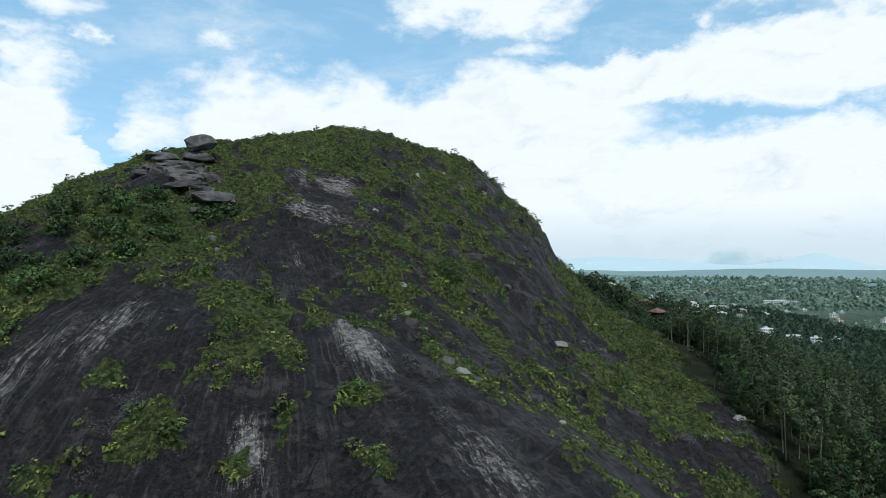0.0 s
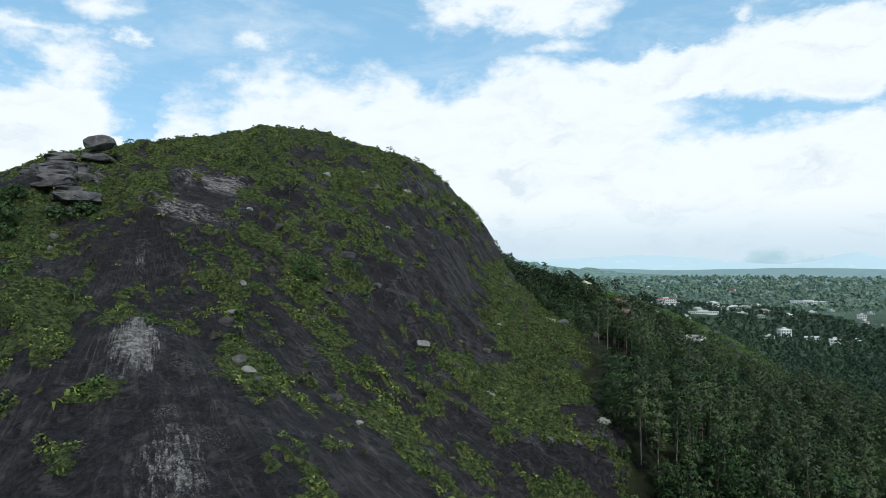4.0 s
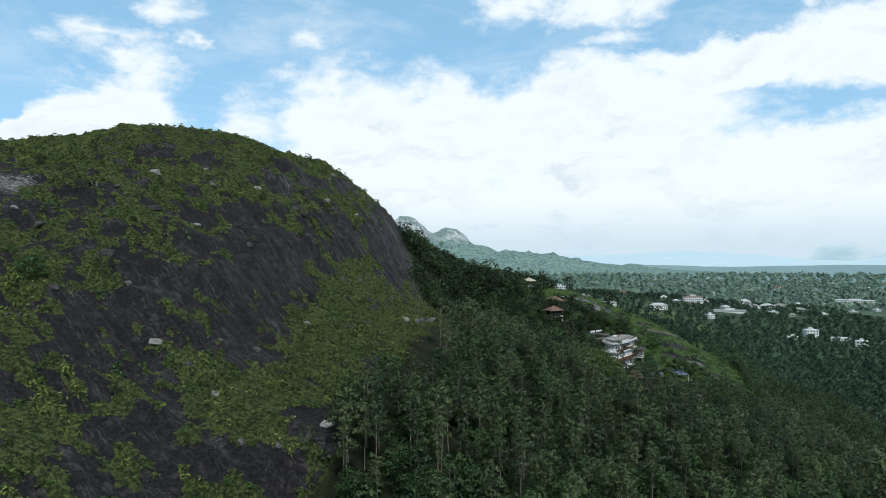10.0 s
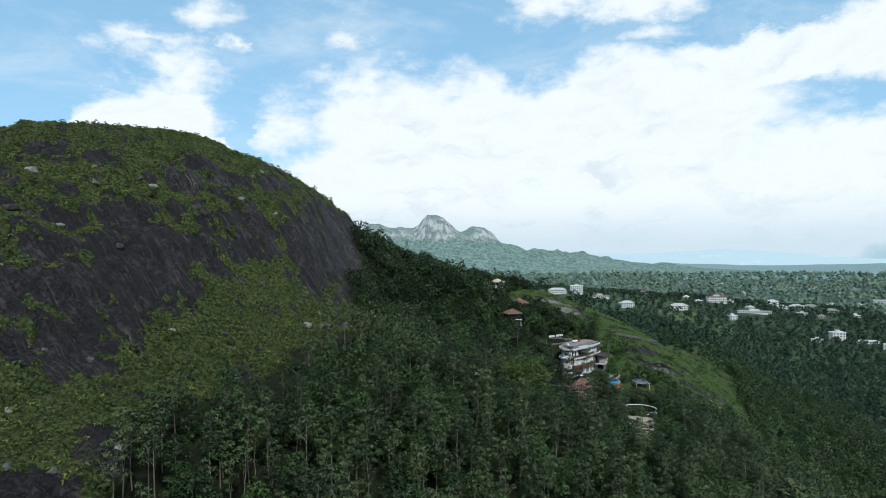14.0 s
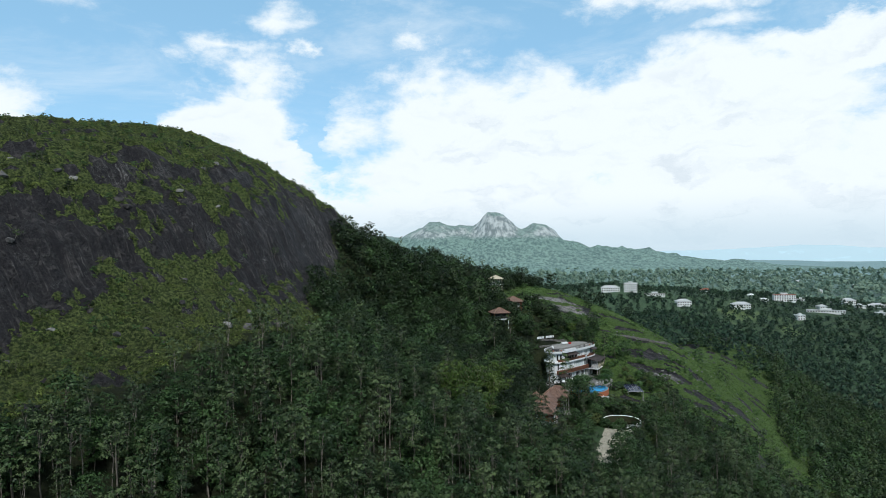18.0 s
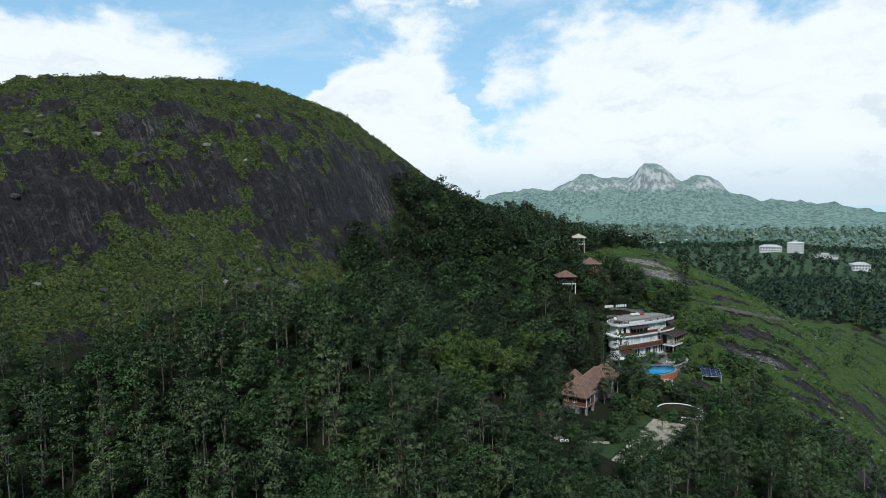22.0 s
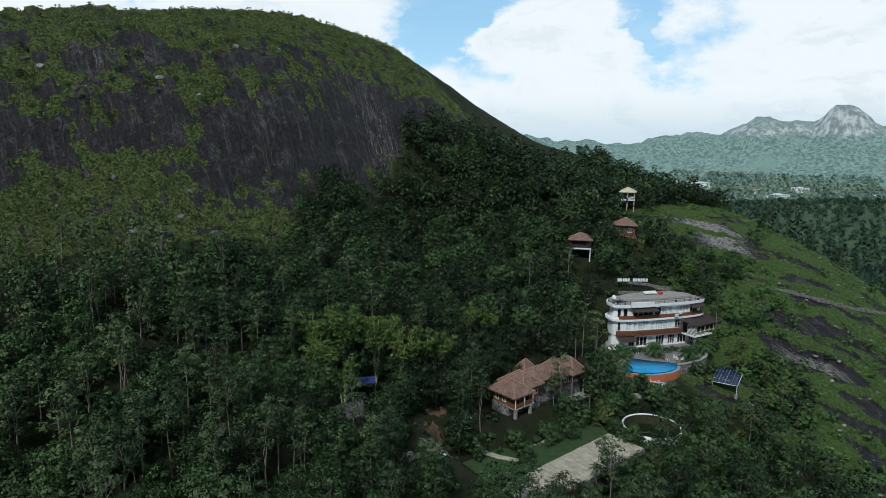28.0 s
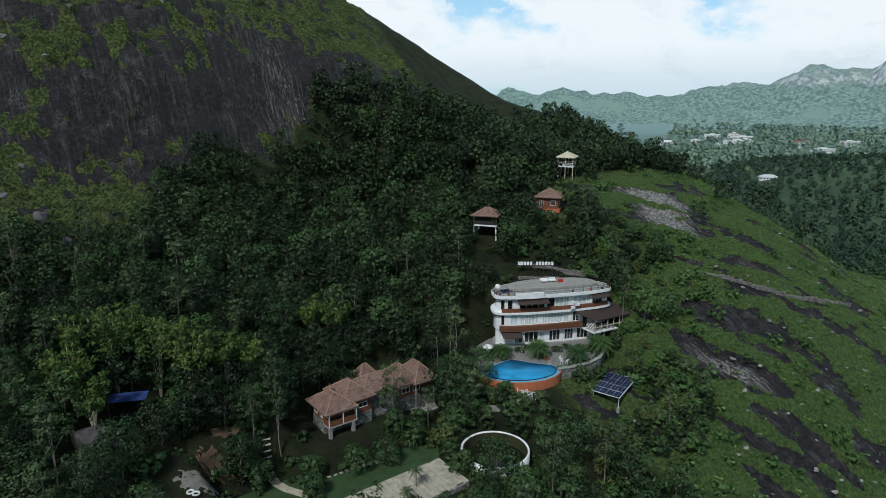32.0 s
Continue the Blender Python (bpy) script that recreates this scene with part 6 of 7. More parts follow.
# ---- tank, solar table, plaza, lawn, walls, sign ----
def build_garden():
    tk = thing("water_tank", (128.5, 251.8, 57.7), 0, "round open white concrete tank, half full of murky water", "tank")
    circ = lambda r: [(r * math.cos(2 * math.pi * i / 56), r * math.sin(2 * math.pi * i / 56)) for i in range(56)]
    part("wall", ring_wall(bmesh.new(), circ(5.2), circ(5.5), -3.6, 0.0), WHITE, tk, "white painted ring wall, stained inside", True)
    part("lining", ring_wall(bmesh.new(), circ(5.1), circ(5.19), -3.0, -0.15), plain("algae_lining", (0.05, 0.05, 0.02), (0.025, 0.03, 0.012), 1.2, 0.8), tk)
    part("water", prism(bmesh.new(), circ(5.1), -3.4, -2.0), TANKWATER, tk)
    so = thing("solar_table", (130.0, 279.3, 59.6), 16, "tilted steel table of blue solar panels on posts", "solar panels")
    tilt = Matrix.Translation((0, 0, 1.8)) @ Matrix.Rotation(radians(5), 4, "X")
    fr = bmesh.new()
    for y in (-3.9, -1.9, 0.1, 2.1, 3.9):
        box(fr, -2.6, 2.6, y - 0.05, y + 0.05, -0.14, -0.06)
    for x in (-2.5, 0, 2.5):
        box(fr, x - 0.06, x + 0.06, -3.9, 3.9, -0.24, -0.142)
    bmesh.ops.transform(fr, matrix=tilt, verts=fr.verts)
    part("frame", fr, PVC, so, "pale steel frame")
    for i in range(4):
        for j in range(4):
            x, y = -2.5 + i * 1.27, -3.85 + j * 1.95
            pn = boxed(x, x + 1.15, y, y + 1.8, -0.05, 0.0)
            bmesh.ops.transform(pn, matrix=tilt, verts=pn.verts)
            p = part("solar_panel", pn, CELLS, so)
            ed = bmesh.new()
            for a in (x - 0.03, x + 0.56, x + 1.15):
                box(ed, a, a + 0.03, y, y + 1.8, -0.05, 0.006)
            bmesh.ops.transform(ed, matrix=tilt, verts=ed.verts)
            part("edge", ed, CONCRETE, p)
    for x in (-2.4, 2.4):
        for y in (-3.6, 3.6):
            part("post", rod(bmesh.new(), (x, y, -2.5), (x, y, 1.55 + 0.087 * y), 0.06, seg=6), PVC, so)
            part("footing", boxed(x - 0.25, x + 0.25, y - 0.25, y + 0.25, -2.6, -0.6), CONCRETE, so)
    # lawn and plaza
    tagged(new("lawn", (lambda bm: (prism(bm, [(115.2, 215), (124.2, 214), (124.6, 243.6), (121, 246), (116.0, 243.5)], 56.4, 57.06), mesh_from(bm, "lawn", LAWN))[1])(bmesh.new())), "clipped dark-green lawn on a terrace", "lawn", kind="structure")
    pz = thing("plaza", (0, 0, 0), 0, "terrace paved with pale weathered stone slabs", "pavement", kind="structure")
    part("bed", boxed(124.3, 132.0, 214.0, 243.4, 55.0, 56.98), SOIL, pz)
    rng = random.Random(4)
    tops = []
    for k in range(4):
        bm = boxed(-0.5, 0.5, -0.5, 0.5, -0.1, 0.0, bevel=0.02)
        me = bpy.data.meshes.new("paving_slab")
        bm.to_mesh(me)
        bm.free()
        me.materials.append(SLAB)
        tops.append(me)
    y = 214.1
    while y < 243.0:
        d = rng.uniform(0.9, 1.3)
        x = 124.4
        while x < 131.6:
            w = min(rng.uniform(0.9, 1.6), 131.9 - x)
            s = new("paving_slab", rng.choice(tops))
            s.parent = pz
            s.matrix_basis = pose(x + w / 2, y + d / 2, 57.07 + rng.uniform(-0.015, 0.02), rng.uniform(-0.6, 0.6), rng.uniform(-0.6, 0.6), 0) @ Matrix.Diagonal((w - 0.05, d - 0.05, 1, 1))
            x += w
        y += d
    part("kerb", boxed(131.95, 132.3, 214, 243.4, 54.5, 57.1), MASONRY, pz)
    rp = thing("flowering_hedge", (132.4, 220.5, 55.4), 0, "strip of red flowering bushes along the terrace", "hedge")
    r2 = np.random.RandomState(2)
    hv, hf = leaf_cards(r2, np.array([(0.5 * (i % 3), i * 0.45, 1.6) for i in range(9)]), np.full(9, 0.7), 30, 0.17)
    np_part("flowers", mesh_np("flowers", hv, hf, leaf_material("red_blossom", (0.12, 0.012, 0.012), (0.4, 0.04, 0.03))), rp)
    path = thing("garden_path", (0, 0, 0), 0, "winding path of pale stone slabs beside the lawn", "path", kind="structure")
    line = [(109.5, 221.6), (111.2, 221.0), (113.4, 220.6), (115.6, 220.6), (117.6, 221.2), (119.4, 222.2), (121.2, 223.2)]
    for (ax, ay), (bx, by) in zip(line[:-1], line[1:]):
        for k in range(4):
            x, y = ax + (bx - ax) * k / 4, ay + (by - ay) * k / 4
            s = new("paving_slab", tops[k])
            s.parent = path
            s.matrix_basis = pose(x, y, max(57.1, float(height(x, y)) + 0.08), 0, 0, math.degrees(math.atan2(by - ay, bx - ax))) @ Matrix.Diagonal((0.52, 1.3, 1, 1))
    for i in range(9):
        s = new("stepping_stone", tops[i % 4])
        s.parent = path
        s.matrix_basis = pose(118.2 + 0.15 * i, 227.5 + i * 0.95, 57.13, 0, 0, 10 * (i % 3)) @ Matrix.Diagonal((1.1, 0.6, 1, 1))
    # retaining walls above the house
    for (x, y, ln, turn, zt, hgt, lab) in ((100.8, 296.2, 13.0, 44, 78.6, 0.8, "long pale stone retaining wall above the sign"), (104.4, 299.0, 8.0, 48, 76.3, 0.6, "low stone wall on a garden terrace"), (101.0, 291.5, 13.0, 50, 74.6, 0.7, "low rubble wall behind the house")):
        w = thing("retaining_wall", (x, y, 0), turn, lab, "wall", "garden walls")
        k = int(ln / 1.1)
        for i in range(k):
            a = -ln / 2 + ln * i / k
            gap = math.sin(i * 12.9898 + ln) * 0.5 + 0.5
            m = a + ln / k / 2
            zg = float(height(x + m * math.cos(radians(turn)), y + m * math.sin(radians(turn))))
            part("stonework", boxed(a, a + ln / k - 0.03, -0.3, 0.3, zg - 0.8, zg + hgt - 0.25 * gap, bevel=0.07), RUBBLE, w)
    sg = thing("hillside_sign", (98.3, 290.3, 75.3), 52, "row of free-standing white letters on a low rail", "sign")
    part("rail", boxed(-4.2, 4.2, 0.06, 0.14, -0.2, -0.06), IRON, sg)
    for i in range(5):
        part("post", boxed(-4.0 + 2 * i - 0.05, -4.0 + 2 * i + 0.05, 0.06, 0.14, -2.6, -0.06), IRON, sg)
    for i, w in enumerate((0.75, 0.6, 0.6, 0.6, 0.55, 0, 0.6, 0.6, 0.6, 0.6, 0.55, 0.6)):
        if w:
            x = -3.9 + i * 0.68
            part("letter_bar", boxed(x, x + w * 0.88, -0.05, 0.05, -0.05, 0.75), WHITE, sg)
    # long low wall along the bare slope
    w = thing("path_wall", (0, 0, 0), 0, "low rubble wall along a track over bare rock", "wall")
    pts = [(119.7, 321.3), (125.1, 325.7), (131, 328.4), (136, 332), (140, 340), (142, 349)]
    rs = random.Random(31)
    for (ax, ay), (bx, by) in zip(pts[:-1], pts[1:]):
        ln = math.hypot(bx - ax, by - ay)
        k = int(ln / 0.9)
        for i in range(k):
            x, y = ax + (bx - ax) * (i + 0.5) / k, ay + (by - ay) * (i + 0.5) / k
            bm = boxed(-ln / k / 2, ln / k / 2 - 0.03, -0.25, 0.25, -0.6, 0.35 + rs.uniform(-0.15, 0.2), bevel=0.08)
            bmesh.ops.transform(bm, matrix=Matrix.Translation((x, y, float(height(x, y)))) @ Matrix.Rotation(math.atan2(by - ay, bx - ax) + rs.uniform(-0.1, 0.1), 4, "Z"), verts=bm.verts)
            part("stone", bm, RUBBLE, w)
    # tarpaulin shelter
    z = float(height(99.4, 205.0))
    t = thing("tarpaulin_shelter", (99.4, 205.0, z), 65, "deep blue tarpaulin shelter half hidden in the wood", "shelter")
    bm = bmesh.new()
    q = [bm.verts.new(p) for p in ((-2.6, -1.0, 2.7), (2.6, -1.0, 2.7), (2.7, 1.2, 3.1), (-2.6, 1.2, 3.1), (-2.6, -1.0, 2.66), (2.6, -1.0, 2.66), (2.7, 1.2, 3.06), (-2.6, 1.2, 3.06))]
    for f in ((0, 1, 2, 3), (7, 6, 5, 4), (0, 4, 5, 1), (1, 5, 6, 2), (2, 6, 7, 3), (3, 7, 4, 0)):
        bm.faces.new([q[i] for i in f])
    part("sheet", bm, BLUE_SHEET, t)
    for x in (-2.5, 2.5):
        for y in (-0.9, 1.1):
            part("pole", rod(bmesh.new(), (x, y, -0.5), (x, y, 2.85 + 0.17 * y), 0.05), BARK, t)
    # stack of tyres by the lower track
    z = float(height(116.3, 208.5))
    for k in range(2):
        ty = bmesh.new()
        n = 18
        for i in range(n):
            a0, a1 = 2 * math.pi * i / n, 2 * math.pi * (i + 1) / n
            rod(ty, (0.42 * math.cos(a0), 0.42 * math.sin(a0), 0), (0.42 * math.cos(a1), 0.42 * math.sin(a1), 0), 0.13, seg=6)
        me = bpy.data.meshes.new("tyre")
        ty.to_mesh(me)
        ty.free()
        me.materials.append(PVC)
        tb = tagged(new("tyre", me), "old white-painted tyre lying on bare ground", "tyre", "tyres")
        tb.matrix_basis = pose(116.3 + 0.8 * k, 208.5 + 0.5 * k, z + 0.18)


def ground_patch(name, label, cx, cy, rx, ry, turn, mat, seed):
    """Bare ground that follows the land, with a ragged edge."""
    n = 44
    g = np.linspace(-1, 1, n)
    U, V = np.meshgrid(g, g)
    c, s = math.cos(radians(turn)), math.sin(radians(turn))
    x, y = cx + U * rx * c - V * ry * s, cy + U * rx * s + V * ry * c
    z = height(x, y) + 0.10 - 0.5 * smooth(0.5, 0.95, np.hypot(U, V) + 0.6 * fbm(x / 1.1 + seed, y / 1.1, 4, 0.65))
    idx = np.arange(n * n).reshape(n, n)
    f = np.stack([idx[:-1, :-1], idx[:-1, 1:], idx[1:, 1:], idx[1:, :-1]], -1).reshape(-1, 4)
    tagged(new(name, mesh_np(name, np.stack([x.ravel(), y.ravel(), z.ravel()], -1), f, mat, True)), label, "ground", kind="structure")


def mesh_from(bm, name, mat):
    me = bpy.data.meshes.new(name)
    bm.to_mesh(me)
    bm.free()
    me.materials.append(mat)
    return me


build_garden()

DIRT = plain("grey_dirt", (0.20, 0.19, 0.165), (0.10, 0.098, 0.085), 0.9, 0.95, bumps=0.5)
ground_patch("dirt_clearing", "grey trodden dirt clearing below the cottage", 114.6, 209.8, 3.8, 2.4, 60, DIRT, 1)
ground_patch("dirt_clearing", "grey dirt and rubble by the lower track", 114.8, 203.6, 3.0, 2.0, 40, DIRT, 4)
ground_patch("soil_bank", "bare red soil bank at the wood's edge", 110.5, 213.5, 3.6, 1.8, 60, SOIL, 2)
ground_patch("soil_bank", "bare reddish soil under the bamboo", 106.5, 216.5, 3.2, 1.8, 75, SOIL, 3)
ground_patch("hill_path", "narrow worn path across the meadow", 43.5, 191.5, 4.5, 1.2, 40, DIRT, 5)


# ---- boulders and outcrops on the rock ----
STONE = plain("weathered_boulder", (0.15, 0.146, 0.143), (0.036, 0.035, 0.038), 0.8, 0.9, bumps=0.9)
PALESTONE = plain("pale_lichened_stone", (0.34, 0.335, 0.32), (0.16, 0.158, 0.15), 2.0, 0.9, bumps=0.6)

CRAG = plain("dark_jointed_crag", (0.085, 0.078, 0.078), (0.016, 0.016, 0.019), 0.9, 0.9, bumps=1.0)


def boulder_mesh(seed, size, angular=0.25, mat=None, sub=3):
    """A weathered block: a hull of scattered points, its edges worn, its faces uneven."""
    rnd = random.Random(seed)
    bm = bmesh.new()
    for i in range(30 if sub > 1 else 14):
        a, c = rnd.uniform(0, 6.28), rnd.uniform(-1, 1)
        q = math.sqrt(1 - c * c)
        k = rnd.uniform(1 - angular * 1.4, 1.0)
        if angular > 0.4:
            k = rnd.uniform(0.8, 0.9) / max(abs(c), abs(q * math.cos(a)), abs(q * math.sin(a)))
        bm.verts.new((q * math.cos(a) * k, q * math.sin(a) * k, c * k))
    r = bmesh.ops.convex_hull(bm, input=bm.verts)
    bmesh.ops.delete(bm, geom=[g for g in r["geom_interior"] if isinstance(g, bmesh.types.BMVert)], context="VERTS")
    if sub > 1:
        bmesh.ops.bevel(bm, geom=list(bm.edges), offset=0.05, segments=1, affect="EDGES", clamp_overlap=True)
        bmesh.ops.triangulate(bm, faces=list(bm.faces))
        bmesh.ops.subdivide_edges(bm, edges=list(bm.edges), cuts=1, use_grid_fill=True)
    off = Vector((seed * 3.7, seed * 1.3, seed * 9.1))
    for v in bm.verts:
        p = v.co.copy()
        p *= min(1.0, 1.35 / max(p.length, 1e-6))
        q = p * (1 + 0.10 * noise.noise(p * 2.3 + off) + 0.05 * noise.noise(p * 6 + off))
        v.co = Vector((q.x * size[0], q.y * size[1], max(q.z, -0.6) * size[2]))
    me = bpy.data.meshes.new("boulder")
    bm.to_mesh(me)
    bm.free()
    me.materials.append(mat or STONE)
    return me


def boulder(x, y, size, seed, label, sink=0.25, turn=0, lift=0.0, mat=None, group="", tilt=0, angular=0.28):
    ob = tagged(new("boulder", boulder_mesh(seed, size, angular, mat)), label, "boulder", group)
    ob.matrix_basis = pose(x, y, float(height(x, y)) + size[2] * (0.5 - sink) + lift, tilt, 0, turn)
    return ob


def build_boulders():
    top = float(height(-60.5, 131))
    perch = tagged(new("balanced_boulder", boulder_mesh(3, (3.7, 2.9, 2.25), 0.10)), "large rounded grey boulder balanced on a rock ledge at the skyline", "boulder")
    perch.matrix_basis = pose(-60.2, 131, 134.4, 4, -6, 20)
    for i, (x, y, s, z) in enumerate(((-60.8, 131.0, (4.6, 3.0, 1.5), 131.6), (-68.5, 130, (4.2, 2.6, 1.3), 131.6), (-66, 127, (3.2, 2.2, 0.9), 130.6))):
        b = tagged(new("ledge_slab", boulder_mesh(20 + i, s, 0.2)), "flat grey slab of a layered rock ledge on the summit", "rock", "summit slabs")
        b.matrix_basis = pose(x, y, z, 3, 8 - 6 * i, 15 * i)
    rnd = random.Random(12)
    for i in range(34):
        k, tier = (i // 2) / 16, i % 2
        x, y = -46 - 19 * k + rnd.uniform(-2.4, 2.4) - 1.6 * tier, 102 + 20 * k + rnd.uniform(-2.0, 2.0) + 2.6 * tier
        r = rnd.uniform(1.5, 3.4)
        boulder(x, y, (r * rnd.uniform(1.2, 1.8), r * 1.2, r * rnd.uniform(0.32, 0.6)), 40 + i, "broad jointed rock slab in a layered outcrop below the summit", 0.38, rnd.uniform(20, 70), lift=0.45 * tier, group="outcrop rocks", tilt=rnd.uniform(-16, 10), angular=0.42, mat=STONE if tier else CRAG)
    spots = ((-2.2, 77.1, 1.3), (-0.5, 75.6, 1.0), (-4.2, 78.5, 1.6), (9, 83.2, 1.0), (10.5, 81.8, 0.7), (-41, 93, 0.9), (-38.5, 89.5, 1.2), (11.0, 153, 1.2), (0.5, 176.5, 1.5), (-1.5, 174, 1.2), (-5, 162.5, 1.8), (3, 182, 1.3),
             (18.5, 208.8, 1.2), (15.5, 205, 0.9), (40.5, 107, 1.2), (43.5, 110, 1.1), (46, 114.5, 1.6), (36, 104, 1.0), (33, 160, 1.4), (38, 172, 1.3), (41, 185, 1.8), (44, 190, 2.4), (39, 196, 1.9), (46, 201, 2.6), (27, 150, 1.0), (30, 139, 1.2),
             (-15, 140, 1.0), (-24, 150, 1.3), (-10, 168, 1.1), (20, 125, 0.9), (25, 130, 1.1), (5, 118, 1.3), (-20, 118, 0.9), (-35, 118, 1.1), (28, 185, 1.4), (33, 200, 1.5))
    for i, (x, y, r) in enumerate(spots):
        pale = i % 4 == 0
        boulder(x, y, (r, r * 0.8, r * 0.7), 100 + i, "pale lichen-spotted boulder in the grass of a ledge" if pale else "dark grey boulder in the grass of a ledge", 0.3, 47 * i, mat=PALESTONE if pale else STONE, group="slope boulders")
    rp = np.random.RandomState(15)
    xs, ys = rp.uniform(-32, 40, 300), rp.uniform(75, 240, 300)
    ok = (grass_cover(xs, ys) > 0.5) & (on_rock(xs, ys) > 0.5)
    for i, (x, y) in enumerate(list(zip(xs[ok], ys[ok]))[:60]):
        r = rp.uniform(0.5, 1.5)
        light = i % 3 == 0
        boulder(x, y, (r * 1.2, r * 0.9, r * 0.75), 300 + i, "pale weathered block lying on a grassy ledge" if light else "dark weathered block half sunk in a grassy ledge", 0.3, 53 * i, mat=PALESTONE if light else CRAG, group="slope boulders", angular=0.45)
    # pale loose stones, too many to count
    rng = np.random.RandomState(6)
    me = boulder_mesh(7, (1, 0.8, 0.6), 0.3, None, 1)
    v = np.array([q.co[:] for q in me.vertices])
    f = np.array([p.vertices[:] for p in me.polygons])
    x, y = jitter_grid(rng, -70, 60, 50, 260, 4.6)
    keep = (rng.uniform(size=len(x)) < 0.35) & (on_rock(x, y) > 0.3) & (grass_cover(x, y) > 0.3)
    x, y = x[keep], y[keep]
    pos = np.stack([x, y, height(x, y) + 0.1], -1)
    sc = rng.uniform(0.12, 0.5, len(x)) ** 1.2
    tagged(new("loose_stones", mesh_np("loose_stones", *place_all(v, f, pos, sc, rng.uniform(0, 6.28, len(x))), PALESTONE)), "pale loose stones scattered in the grass", "stones", kind="stuff")
    x, y = jitter_grid(rng, 112, 175, 270, 400, 4.0)
    keep = (rng.uniform(size=len(x)) < 0.4) & (meadow(x, y) > 0.4) & clear_of(x, y)
    x, y = x[keep], y[keep]
    pos = np.stack([x, y, height(x, y) + 0.1], -1)
    tagged(new("loose_stones", mesh_np("loose_stones", *place_all(v, f, pos, rng.uniform(0.2, 0.8, len(x)), rng.uniform(0, 6.28, len(x))), PALESTONE)), "pale stones strewn over the open slope", "stones", kind="stuff")
    # dark boulders in the lower wood
    for i, (x, y, s) in enumerate(((90.7, 199.5, (3.2, 2.6, 2.6)), (84, 207.5, (2.4, 2.2, 2.0)), (104.2, 199.6, (4.2, 3.4, 3.4)), (104, 219, (1.6, 1.3, 1.6)), (61, 196, (2.6, 2.2, 2.4)), (56, 204, (2.4, 2.0, 2.6)), (66, 186, (2.0, 1.6, 1.8)))):
        boulder(x, y, s, 200 + i, "huge dark boulder among the trees", 0.3, 30 * i, group="forest boulders", mat=CRAG)


build_boulders()


